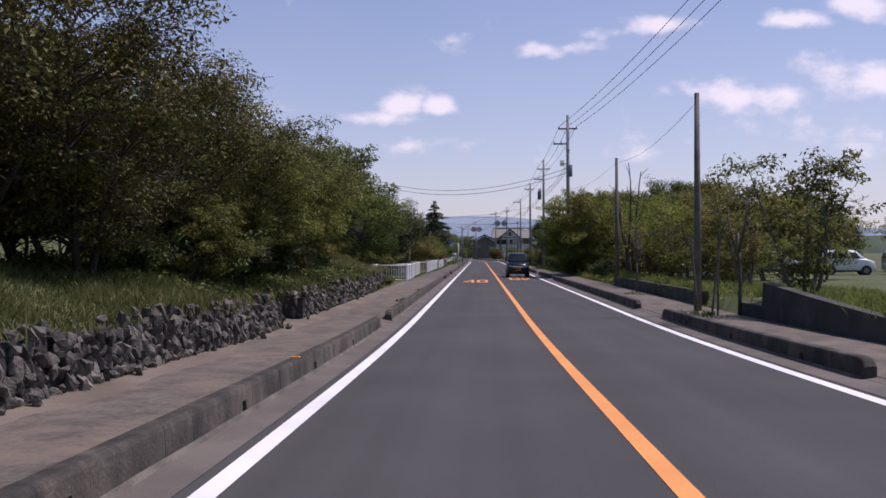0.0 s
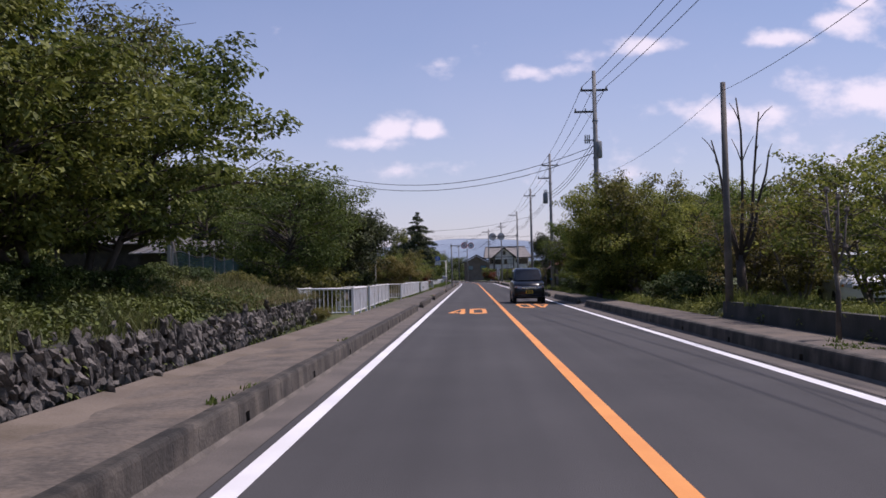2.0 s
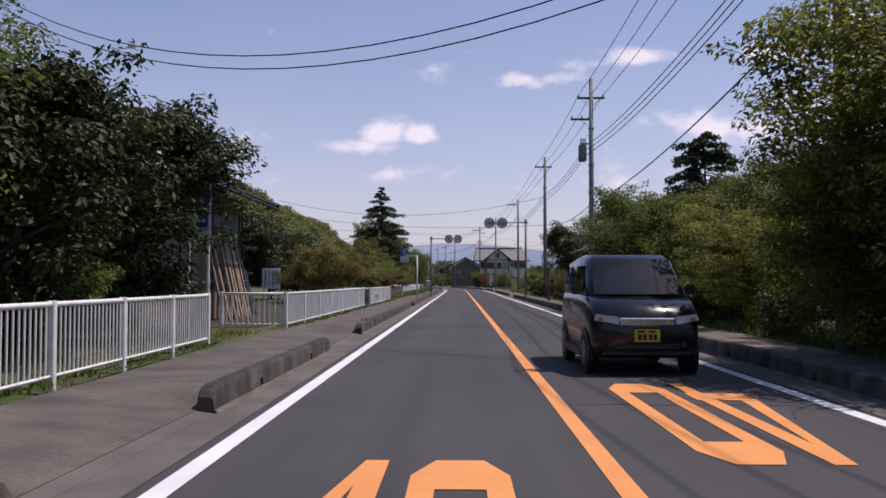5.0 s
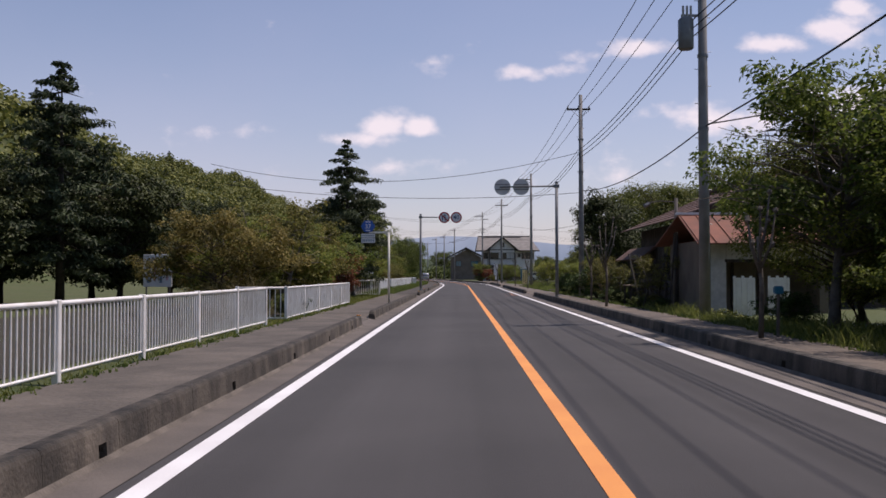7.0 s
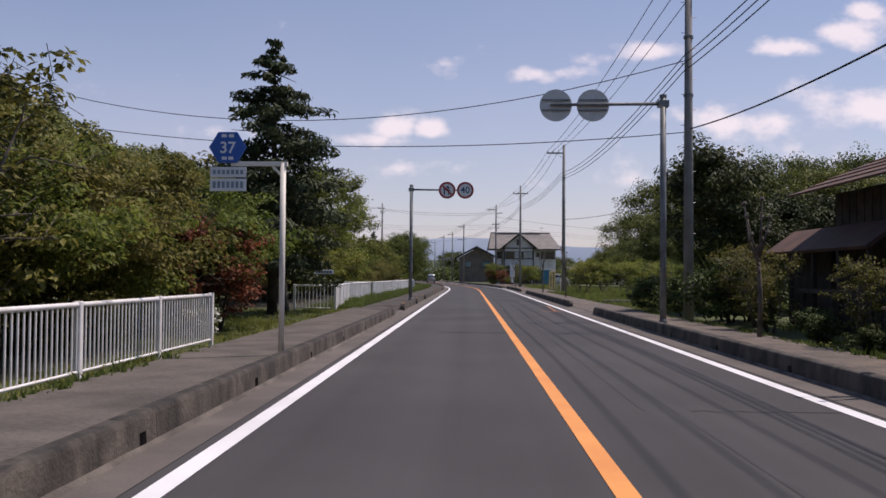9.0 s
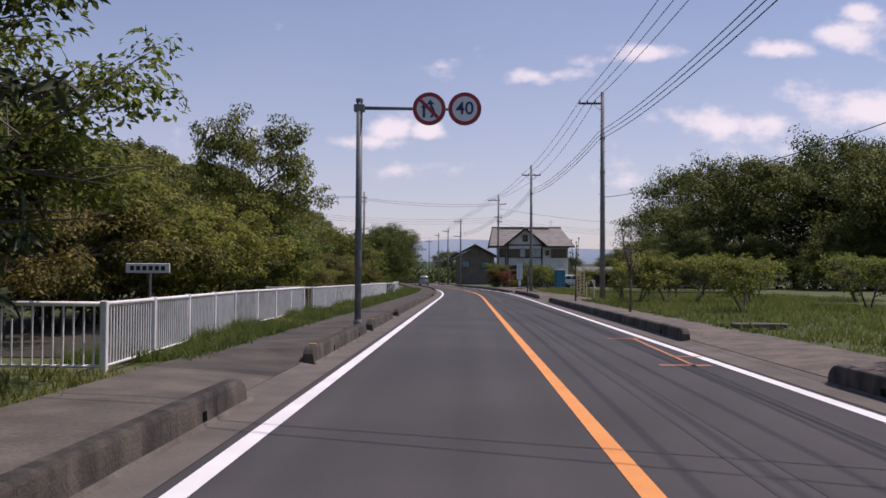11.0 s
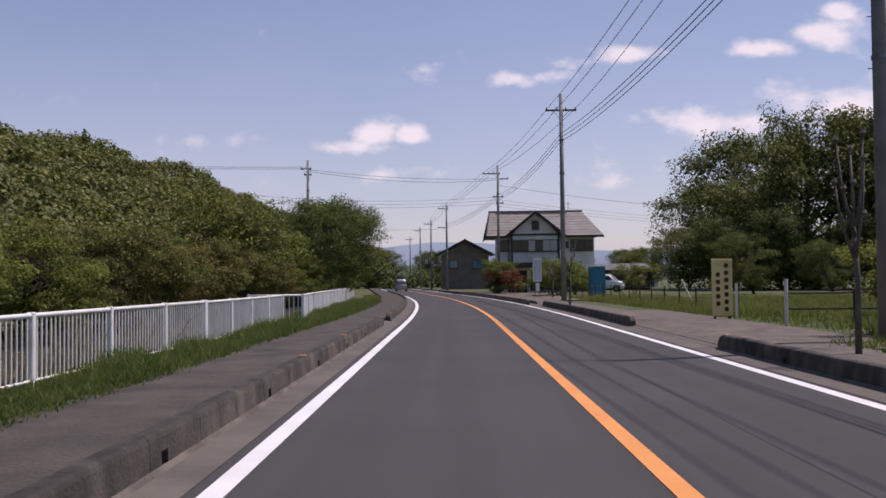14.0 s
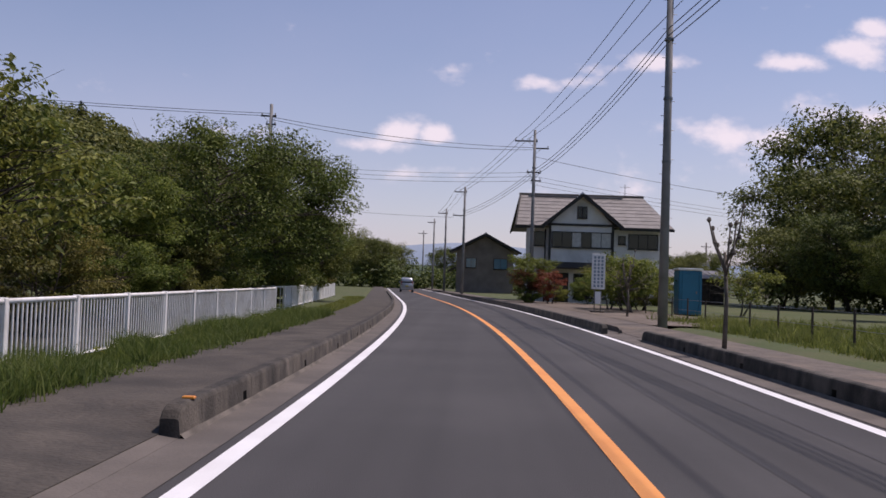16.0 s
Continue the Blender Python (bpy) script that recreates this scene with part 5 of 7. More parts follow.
cable((2.9 + centre(262), 262, 7.6), (-30, 240, 8.4), 0.6, 0.013, "thin black overhead cable near a house")


# ---------------- road signs ----------------
def disc(r, y0, y1, n=28, x=0.0, z=0.0):
    return Geo().tube([(x, y0, z), (x, y1, z)], r, n)


def lettering(name, body, size, material, parent, m, label=""):
    cu = bpy.data.curves.new(name, "FONT")
    cu.body, cu.size, cu.align_x, cu.align_y, cu.extrude = body, size, "CENTER", "CENTER", 0.002
    cu.offset = 0.012 * size
    cu.materials.append(material)
    ob = new(name, cu)
    ob.parent = parent
    ob.matrix_local = m
    if label:
        ob["label"] = label
    return ob


def arm_sign(x, y, h, arm_x, disc_x, facing, label):
    """A curved-arm mast with two round signs over the lane; facing -1: their faces look back along the road."""
    ob = thing("overhead_sign", (x, y, 0.15), label, "road sign", "overhead signs")
    part("mast", Geo().tube([(0, 0, -0.1), (0, 0, h)], [0.078, 0.07], 16), SIGN_POLE, ob, smooth=True)
    part("mast_cap", Geo().tube([(0, 0, h - 0.02), (0, 0, h + 0.05)], 0.085, 16), SIGN_POLE, ob)
    part("base_collar", Geo().tube([(0, 0, 0.0), (0, 0, 0.12), (0, 0, 0.16)], [0.095, 0.095, 0.08], 16), SIGN_POLE, ob)
    part("clamp", Geo().box(-0.12, 0.12, -0.11, 0.11, h - 0.24, h - 0.09), SIGN_POLE, ob)
    part("arm", Geo().tube([(0, 0, h - 0.16), (arm_x - x, 0, h - 0.19)], [0.042, 0.034], 12), SIGN_POLE, ob, smooth=True)
    part("sticker", Geo().tube([(0, 0, 1.35), (0, 0, 1.75)], 0.0765, 16), STEEL, ob, "pale inspection sticker band")
    for k, dx in enumerate(disc_x):
        u = dx - x
        y0 = 0.06 * facing
        d = part("sign_disc", disc(0.38, y0, y0 + 0.02 * facing, x=u, z=h - 0.19), SIGN_BACK, ob, "round sign with grey metal back")
        for s in (-0.12, 0.12):
            part("back_rail", Geo().box(u - 0.33, u + 0.33, y0 - 0.03 * facing - 0.008, y0 - 0.03 * facing + 0.008, h - 0.19 + s - 0.02, h - 0.19 + s + 0.02), STEEL, d)
        yf = y0 + 0.022 * facing
        ring = Geo()
        for r0, r1, mt, nm, lab in ((0.285, 0.372, RED_SIGN, "red_ring", "red ring"), (0.0, 0.285, WHITE_SIGN, "white_field", "white field")):
            rg, n = Geo(), 36
            o = [(u + math.cos(2 * math.pi * i / n) * r1, yf, h - 0.19 + math.sin(2 * math.pi * i / n) * r1) for i in range(n)]
            if r0:
                rg.add(o + [(u + math.cos(2 * math.pi * i / n) * r0, yf, h - 0.19 + math.sin(2 * math.pi * i / n) * r0) for i in range(n)], [(i, (i + 1) % n, n + (i + 1) % n, n + i) for i in range(n)])
            else:
                rg.add(o, [tuple(range(n))])
            part(nm, rg, mt, d, lab)
        spin = pose(u, yf + 0.003 * facing, h - 0.19, 90, 0, 0 if facing < 0 else 180)
        if k == 1:
            lettering("number", "40", 0.41, NAVY, d, spin, "dark blue 40")
        else:
            arrow = Geo()
            for poly in ([(-0.15, -0.2), (-0.09, -0.2), (-0.09, 0.02), (-0.15, 0.02)], [(-0.19, 0.02), (-0.05, 0.02), (-0.12, 0.14)],
                         [(0.02, -0.2), (0.08, -0.2), (0.14, -0.06), (0.08, -0.06)], [(0.08, -0.06), (0.14, -0.06), (0.06, 0.1), (0.0, 0.1)], [(-0.06, 0.1), (0.13, 0.1), (0.02, 0.21)]):
                arrow.add([(p, q, 0.0) for p, q in poly], [tuple(range(len(poly)))])
            part("arrows", arrow, NAVY, d, "dark blue overtaking arrows", m=spin)
            slash = Geo().add([(-0.225, 0.17, 0.002), (-0.17, 0.225, 0.002), (0.225, -0.17, 0.002), (0.17, -0.225, 0.002)], [(0, 1, 2, 3)])
            part("slash", slash, RED_SIGN, d, "red diagonal bar", m=spin)
    return ob


arm_sign(3.58, 116.9, 5.35, 0.95, (1.95, 1.08), 1, "grey mast with two round signs seen from behind")
arm_sign(-3.55, 136.72, 5.15, -1.1, (-1.95, -1.14), -1, "grey mast with no-overtaking and 40 speed signs")

ob = thing("route_sign", (-3.50, 107.75, 0.17), "cream pole with blue hexagonal route 37 sign", "road sign")
part("post", Geo().tube([(0, 0, -0.1), (0, 0, 2.64)], 0.04, 12), CREAM_STEEL, ob, smooth=True)
part("arm", Geo().box(-0.72, 0.06, -0.03, 0.03, 2.60, 2.66), CREAM_STEEL, ob)
part("brace", Geo().tube([(0, 0, 2.45), (-0.16, 0, 2.61)], 0.02, 6), CREAM_STEEL, ob)
hexa = [(math.cos(a) * 0.26, math.sin(a) * 0.245) for a in [radians(60 * k) for k in range(6)]]
hx = part("hexagon", Geo().prism([(-0.76 + u, 2.85 + v) for u, v in hexa], "y", -0.055, -0.035), BLUE_SIGN, ob, "blue hexagonal route plate")
lettering("number", "37", 0.22, WHITE_SIGN, hx, pose(-0.76, -0.058, 2.84, 90, 0, 0), "white 37")
for z, wd in ((3.01, 0.10), (2.70, 0.09)):
    for s in (-1, 1):
        part("lettering_bar", Geo().box(-0.76 + s * wd * 0.5 - 0.035, -0.76 + s * wd * 0.5 + 0.035, -0.058, -0.056, z - 0.022, z + 0.022), WHITE_SIGN, hx)
for z0, z1 in ((2.44, 2.58), (2.25, 2.42)):
    pl = part("name_plate", Geo().box(-1.0, -0.5, -0.05, -0.035, z0, z1), WHITE_SIGN, ob, "white plate with grey lettering")
    for k in range(7):
        part("lettering_bar", Geo().box(-0.96 + k * 0.063, -0.92 + k * 0.063, -0.053, -0.051, z0 + 0.04, z1 - 0.04), GREY_TEXT, pl)


# ---------------- houses ----------------
PLASTER = mat("white_plaster", (0.72, 0.70, 0.67), (0.62, 0.60, 0.58), 0.85, 0.6, 0.1, stain=((0.36, 0.35, 0.33), 0.8, 0.5))
GREY_WALL = mat("grey_brown_siding", (0.20, 0.165, 0.14), (0.145, 0.12, 0.10), 0.85, 1.0, 0.2)
TIMBER = mat("dark_timber", (0.030, 0.026, 0.024), (0.018, 0.016, 0.015), 0.7, 3.0, 0.2)
OLD_WOOD = mat("weathered_boards", (0.070, 0.055, 0.045), (0.034, 0.028, 0.024), 0.9, 3.0, 0.5, fine=14, vary=0.2)
PLANK = mat("bare_plank", (0.30, 0.22, 0.15), (0.20, 0.145, 0.10), 0.85, 3.0, 0.4, fine=14, vary=0.25)
MUD_WALL = mat("earthen_wall", (0.20, 0.165, 0.125), (0.145, 0.115, 0.088), 0.95, 1.5, 0.3, stain=((0.07, 0.055, 0.042), 0.9, 0.6))
ROOF_GREY = mat("grey_roof_tile", (0.26, 0.24, 0.225), (0.20, 0.185, 0.175), 0.75, 1.5, 0.2, vary=0.05)
ROOF_BROWN = mat("brown_roof_tile", (0.135, 0.075, 0.055), (0.085, 0.05, 0.04), 0.85, 1.5, 0.3, vary=0.15)
ROOF_SHEET = mat("grey_sheet_roof", (0.20, 0.195, 0.19), (0.13, 0.125, 0.12), 0.55, 1.2, 0.1, metal=0.2, stain=((0.15, 0.09, 0.06), 1.5, 0.5))
RUST = mat("rusted_sheet", (0.24, 0.085, 0.050), (0.17, 0.065, 0.042), 0.8, 1.4, 0.2, stain=((0.10, 0.05, 0.035), 1.2, 0.6))
WINDOW = glass_mat("window_glass", (0.012, 0.014, 0.018), 0.05)
WINDOW.node_tree.nodes["Principled BSDF"].inputs["Specular IOR Level"].default_value = 0.4
# the blue of mirrored sky is put into the pane colour
BLUE_GLASS = glass_mat("blue_reflection_tint", (0.06, 0.16, 0.22), 0.08)
CURTAIN = mat("pale_curtain", (0.55, 0.54, 0.50), (0.42, 0.41, 0.38), 0.9, 5.0, 0.0)


def slab(a, b, c, d, t):
    """A thick sheet over four corners."""
    p = [Vector(q) for q in (a, b, c, d)]
    n = (p[1] - p[0]).cross(p[3] - p[0]).normalized() * t
    if n.z < 0:
        n = -n
    return p + [q + n for q in p], [(0, 1, 2, 3), (4, 5, 6, 7), (0, 1, 5, 4), (1, 2, 6, 5), (2, 3, 7, 6), (3, 0, 4, 7)]


def tiles(parent, a, b, c, d, rows, material, t=0.09):
    """Roof courses laid over one another from eave a-b up to ridge d-c, as one part each."""
    a, b, c, d = (Vector(q) for q in (a, b, c, d))
    for k in range(rows):
        u, v = k / rows, (k + 1.08) / rows
        lift = Vector((0, 0, 0.03))
        vs, fs = slab(a.lerp(d, u) + lift, b.lerp(c, u) + lift, b.lerp(c, min(v, 1)), a.lerp(d, min(v, 1)), t * 0.5)
        part("roof_course", Geo().add(vs, fs), material, parent)


def window(parent, x0, x1, y, z0, z1, panes=2, name="window", glass=None, dark=True, curtain=()):
    """A window in a wall that faces back along the road (at y): proud frame, recessed panes, sill."""
    fr = Geo()
    t = 0.06
    fr.box(x0 - t, x1 + t, y - 0.06, y + 0.02, z1, z1 + t).box(x0 - t, x1 + t, y - 0.06, y + 0.02, z0 - t, z0).box(x0 - t, x0, y - 0.06, y + 0.02, z0, z1).box(x1, x1 + t, y - 0.06, y + 0.02, z0, z1)
    w = part(name, fr, TIMBER if dark else STEEL, parent)
    for k in range(panes):
        a, b = x0 + (x1 - x0) * k / panes, x0 + (x1 - x0) * (k + 1) / panes
        part("pane", Geo().box(a + 0.02, b - 0.02, y - 0.015, y - 0.005, z0, z1), CURTAIN if k in curtain else glass or WINDOW, w)
        if k:
            part("mullion", Geo().box(a - 0.02, a + 0.02, y - 0.05, y, z0, z1), TIMBER if dark else STEEL, w)
    part("sill", Geo().box(x0 - 0.1, x1 + 0.1, y - 0.12, y, z0 - t - 0.05, z0 - t), TIMBER if dark else STEEL, w)
    return w


# two-storey white house at the bend
ob = thing("house", (7.0, 238.0, 0.1), "white two-storey house with dark timber trim and grey roof", "house")
part("wall", Geo().box(-3.9, 5.2, 0, 7.2, 0, 5.3), PLASTER, ob)
part("gable_wall", Geo().add([(-3.9, 0, 5.3), (-3.9, 7.2, 5.3), (-3.9, 3.6, 7.70), (-3.7, 0, 5.3), (-3.7, 7.2, 5.3), (-3.7, 3.6, 7.70)], [(0, 1, 2), (3, 5, 4), (0, 2, 5, 3), (1, 4, 5, 2)]), PLASTER, ob)
part("front_bay", Geo().prism([(-2.7, 0.0), (-2.7, 5.5), (-0.45, 7.87), (1.75, 5.5), (1.75, 0.0)], "y", -0.75, 0.0), PLASTER, ob)
rf = part("roof", Geo().box(-4.0, 3.0, 3.2, 4.0, 7.82, 7.95), ROOF_GREY, ob, "light grey tiled roof")
tiles(rf, (-5.1, -0.7, 5.35), (6.0, -0.7, 5.35), (4.5, 3.6, 7.92), (-4.6, 3.6, 7.92), 9, ROOF_GREY)
tiles(rf, (-5.1, 7.9, 5.35), (6.0, 7.9, 5.35), (4.5, 3.6, 7.92), (-4.6, 3.6, 7.92), 9, ROOF_GREY)
tiles(rf, (6.0, -0.7, 5.35), (6.0, 7.9, 5.35), (4.5, 3.65, 7.92), (4.5, 3.55, 7.92), 8, ROOF_GREY)
for s in (-1, 1):
    tiles(rf, (-0.45 + s * 2.65, -1.25, 5.35), (-0.45 + s * 2.65, 1.6, 5.35), (-0.45, 3.4, 7.50), (-0.45, -1.25, 7.50), 8, ROOF_GREY)
    part("barge_board", Geo().add(*slab((-0.45 + s * 2.75, -1.30, 5.22), (-0.45, -1.30, 7.46), (-0.45, -1.22, 7.46), (-0.45 + s * 2.75, -1.22, 5.22), 0.24)), TIMBER, rf)
    part("barge_board", Geo().add(*slab((-5.15, 3.6 - s * 4.3, 5.22), (-4.65, 3.6, 7.87), (-4.55, 3.6, 7.87), (-5.05, 3.6 - s * 4.3, 5.22), 0.22)), TIMBER, rf)
part("ridge_cap", Geo().tube([(-4.7, 3.6, 7.99), (4.6, 3.6, 7.99)], 0.11, 8), TIMBER, rf)
part("ridge_cap", Geo().tube([(-0.45, -1.3, 7.58), (-0.45, 3.4, 7.58)], 0.10, 8), TIMBER, rf)
part("fascia", Geo().box(-5.15, -3.1, -0.78, -0.68, 5.2, 5.36), TIMBER, rf)
part("fascia", Geo().box(2.2, 6.05, -0.78, -0.68, 5.2, 5.36), TIMBER, rf)
part("tie_beam", Geo().box(-3.0, 2.1, -0.84, -0.75, 5.42, 5.58), TIMBER, ob)
for u in (-2.72, 1.7):
    part("corner_post", Geo().box(u - 0.05, u + 0.12, -0.82, -0.74, 0, 5.45), TIMBER, ob)
window(ob, -0.72, -0.50, -0.76, 6.05, 6.75, 1, "vent_window")
window(ob, -0.38, -0.16, -0.76, 6.05, 6.75, 1, "vent_window")
window(ob, -2.5, 1.6, -0.76, 3.95, 4.95, 6, curtain=(2, 4, 5))
window(ob, -3.7, -3.0, -0.02, 4.05, 4.95, 1)
window(ob, 2.3, 2.7, -0.02, 4.3, 4.8, 1)
window(ob, 3.0, 5.0, -0.02, 4.0, 4.95, 3)
part("entrance_door", Geo().box(-2.35, -1.3, -0.82, -0.76, 0.05, 2.1), TIMBER, ob)
part("porch_roof", Geo().add(*slab((-2.9, -1.9, 2.35), (1.9, -1.9, 2.35), (1.9, -0.75, 2.75), (-2.9, -0.75, 2.75), 0.12)), TIMBER, ob)
window(ob, -0.9, 1.3, -0.76, 0.4, 2.0, 2, curtain=(1,))
window(ob, 2.1, 3.6, -0.02, 0.6, 2.0, 2)
part("drain_pipe", Geo().tube([(-2.95, -0.1, 0), (-2.95, -0.1, 5.2)], 0.05, 8), TIMBER, ob)
part("antenna", Geo().tube([(3.3, 4.2, 7.2), (3.3, 4.2, 9.0)], 0.025, 6).tube([(2.9, 4.2, 8.8), (3.7, 4.2, 8.8)], 0.015, 5), STEEL, ob)

# grey house beyond it
ob = thing("house", (0.6, 286.0, 0.1), "grey-brown two-storey house with dark gabled roof", "house")
part("wall", Geo().box(-3.6, 3.4, 0, 9.0, 0, 5.0), GREY_WALL, ob)
part("gable_wall", Geo().prism([(-3.6, 5.0), (3.4, 5.0), (-0.1, 6.9)], "y", 0.0, 0.2), GREY_WALL, ob)
rf = part("roof", Geo().tube([(-0.1, -0.9, 7.25), (-0.1, 9.6, 7.25)], 0.16, 8), ROOF_GREY, ob, "dark grey gabled roof")
for s in (-1, 1):
    tiles(rf, (-0.1 + s * 4.3, -0.9, 4.95), (-0.1 + s * 4.3, 9.6, 4.95), (-0.1, 9.6, 7.15), (-0.1, -0.9, 7.15), 8, ROOF_GREY)
    part("barge_board", Geo().add(*slab((-0.1 + s * 4.35, -0.98, 4.78), (-0.1, -0.98, 7.05), (-0.1, -0.9, 7.05), (-0.1 + s * 4.35, -0.9, 4.78), 0.26)), TIMBER, rf)
part("annexe_roof", Geo().add(*slab((-4.6, 0.5, 2.6), (-4.6, 8, 2.6), (-3.5, 8, 3.1), (-3.5, 0.5, 3.1), 0.12)), TIMBER, ob)
window(ob, 1.0, 2.6, -0.01, 3.0, 4.2, 2, glass=BLUE_GLASS)
window(ob, -2.4, -1.2, -0.01, 3.1, 4.2, 2, glass=BLUE_GLASS)

# house on the left with a low eave, ladders and planks against it
ob = thing("house", (-8.45, 73.8, 0.1), "old brown-walled house with a low dark eave", "house")
part("wall", Geo().box(-7.0, 0.0, 0.0, 10.0, 0, 3.8), MUD_WALL, ob)
for y in (0.0, 9.8):
    part("gable_wall", Geo().prism([(-7.0, 3.8), (0.0, 3.8), (-3.5, 5.3)], "y", y, y + 0.2), MUD_WALL, ob)
rf = part("roof", Geo().tube([(-3.5, -0.7, 5.7), (-3.5, 10.7, 5.7)], 0.14, 8), ROOF_GREY, ob, "dark tiled roof")
for s in (-1, 1):
    tiles(rf, (-3.5 + s * 4.65, -0.7, 3.72), (-3.5 + s * 4.65, 10.6, 3.72), (-3.5, 10.6, 5.55), (-3.5, -0.7, 5.55), 7, ROOF_GREY)
    for y in (-0.8, 10.6):
        part("barge_board", Geo().add(*slab((-3.5 + s * 4.68, y, 3.6), (-3.5, y, 5.45), (-3.5, y + 0.1, 5.45), (-3.5 + s * 4.68, y + 0.1, 3.6), 0.2)), TIMBER, rf)
    part("soffit", Geo().add(*slab((-3.5 + s * 4.6, -0.7, 3.66), (-3.5 + s * 4.6, 10.6, 3.66), (-3.5 + s * 3.4, 10.6, 4.12), (-3.5 + s * 3.4, -0.7, 4.12), 0.03)), TIMBER, rf)
for y in (0.0, 3.3, 6.6, 9.95):
    part("wall_post", Geo().box(-0.06, 0.04, y - 0.07, y + 0.07, 0, 3.85), TIMBER, ob)
part("drain_pipe", Geo().tube([(1.0, 10.3, 3.66), (0.09, 10.06, 3.35), (0.09, 10.06, 0.0)], 0.035, 8), TIMBER, ob)
part("gutter", Geo().tube([(1.18, -0.7, 3.66), (1.18, 10.6, 3.62)], 0.06, 8), TIMBER, ob)
for y0, z0, z1 in ((1.0, 2.3, 3.1), (4.4, 2.3, 3.1), (7.6, 2.4, 3.0)):
    w = part("window", Geo().box(0.0, 0.05, y0, y0 + 1.5, z0, z1), TIMBER, ob)
    for k in range(2):
        part("pane", Geo().box(0.05, 0.06, y0 + 0.06 + k * 0.72, y0 + 0.72 + k * 0.72, z0 + 0.05, z1 - 0.05), BLUE_GLASS, w)


def ladder(at, length, lean, rz, label):
    ob = thing("ladder", at, label, "ladder", "leaning ladders", rz)
    m = pose(0, 0, 0, -lean, 0, 0)
    for s in (-0.2, 0.2):
        part("rail", Geo().box(s - 0.025, s + 0.025, -0.03, 0.03, 0, length, m), STEEL, ob)
    for k in range(1, int(length / 0.3)):
        part("rung", Geo().box(-0.18, 0.18, -0.015, 0.015, k * 0.3 - 0.012, k * 0.3 + 0.012, m), STEEL, ob)


ladder((-7.85, 83.2, 0.1), 2.3, 14, 88, "grey aluminium ladder leaning on a wall")
ladder((-7.95, 84.1, 0.1), 1.6, 14, 95, "short aluminium ladder leaning on a wall")
for k, (dy, ln, w, an) in enumerate([(0.0, 3.0, 0.22, 13), (-0.35, 2.7, 0.15, 12), (-0.7, 3.1, 0.2, 13), (0.35, 2.6, 0.14, 12), (-1.1, 2.4, 0.2, 12), (-1.6, 2.8, 0.25, 12), (-2.3, 2.9, 0.2, 13), (-3.0, 2.5, 0.22, 12)]):
    ob = thing("plank", (-7.8, 82.3 + dy, 0.1), "bare timber plank leaning on a house wall", "plank", "leaning planks", 90 - 3 + k)
    part("board", Geo().box(-w / 2, w / 2, -0.02, 0.02, 0, ln, pose(0, 0, 0, -an, 0, 0)), PLANK, ob)

# sheds behind the net fence
for x, y, w, d, h, label in [(-20.5, 72.0, 6.5, 4.5, 3.8, "dark open shed with a pale sheet roof"), (-15.0, 68.5, 6.0, 3.5, 3.15, "long low shed with weathered sheet roof"), (-11.6, 73.0, 3.6, 3.0, 2.8, "small dark shed with sheet roof"), (17.5, 250.0, 5.0, 4.0, 2.6, "low pale-roofed shed beyond the meadow")]:
    ob = thing("shed", (x, y, 0.05), label, "shed", "garden sheds")
    part("wall", Geo().box(-w / 2, w / 2, 0, d, 0, h - 0.35), OLD_WOOD, ob)
    rf = part("roof", Geo().add(*slab((-w / 2 - 0.4, -0.6, h - 0.4), (w / 2 + 0.4, -0.6, h - 0.4), (w / 2 + 0.4, d + 0.4, h + 0.35), (-w / 2 - 0.4, d + 0.4, h + 0.35), 0.05)), ROOF_SHEET, ob)
    for k in range(int(w / 0.45)):
        u = -w / 2 - 0.3 + k * 0.47
        part("batten", Geo().add(*slab((u, -0.62, h - 0.34), (u + 0.05, -0.62, h - 0.34), (u + 0.05, d + 0.4, h + 0.41), (u, d + 0.4, h + 0.41), 0.03)), ROOF_SHEET, rf)
    for k in range(5):
        part("post", Geo().box(-w / 2 + k * w / 4 - 0.05, -w / 2 + k * w / 4 + 0.05, -0.5, -0.4, 0, h - 0.4), OLD_WOOD, ob)

# rust-roofed shed on the right
ob = thing("shed", (6.0, 101.0, 0.1), "earthen-walled shed with a rusted sheet roof", "shed")
part("wall", Geo().box(0.25, 0.86, 0.0, 4.5, 0, 2.15).box(0.86, 3.8, 1.1, 4.5, 0, 2.15).box(3.55, 3.8, 0.0, 1.1, 0, 2.15), MUD_WALL, ob)
rf = part("roof", Geo().add(*slab((-0.15, -0.7, 2.0), (4.3, -0.7, 2.0), (4.3, 1.7, 2.95), (-0.15, 1.7, 2.95), 0.04)).add(*slab((-0.15, 1.7, 2.95), (4.3, 1.7, 2.95), (4.3, 5.0, 2.1), (-0.15, 5.0, 2.1), 0.04)), RUST, ob, "rusted red-brown sheet roof")
for k in range(10):
    u = -0.1 + k * 0.48
    part("seam", Geo().add(*slab((u, -0.72, 2.05), (u + 0.03, -0.72, 2.05), (u + 0.03, 1.7, 3.0), (u, 1.7, 3.0), 0.025)), RUST, rf)
part("ridge_flashing", Geo().box(-0.2, 4.35, 1.62, 1.8, 2.99, 3.06), WHITE_SIGN, rf, "pale ridge flashing")
part("board_panel", Geo().box(0.86, 3.8, -0.03, 0.03, 1.58, 2.08), CURTAIN, ob, "grey board above the opening")
part("lintel", Geo().box(0.80, 3.8, -0.05, 0.07, 1.50, 1.58), OLD_WOOD, ob)
part("side_post", Geo().box(0.2, 0.34, -0.07, 0.06, 0, 2.1), OLD_WOOD, ob)
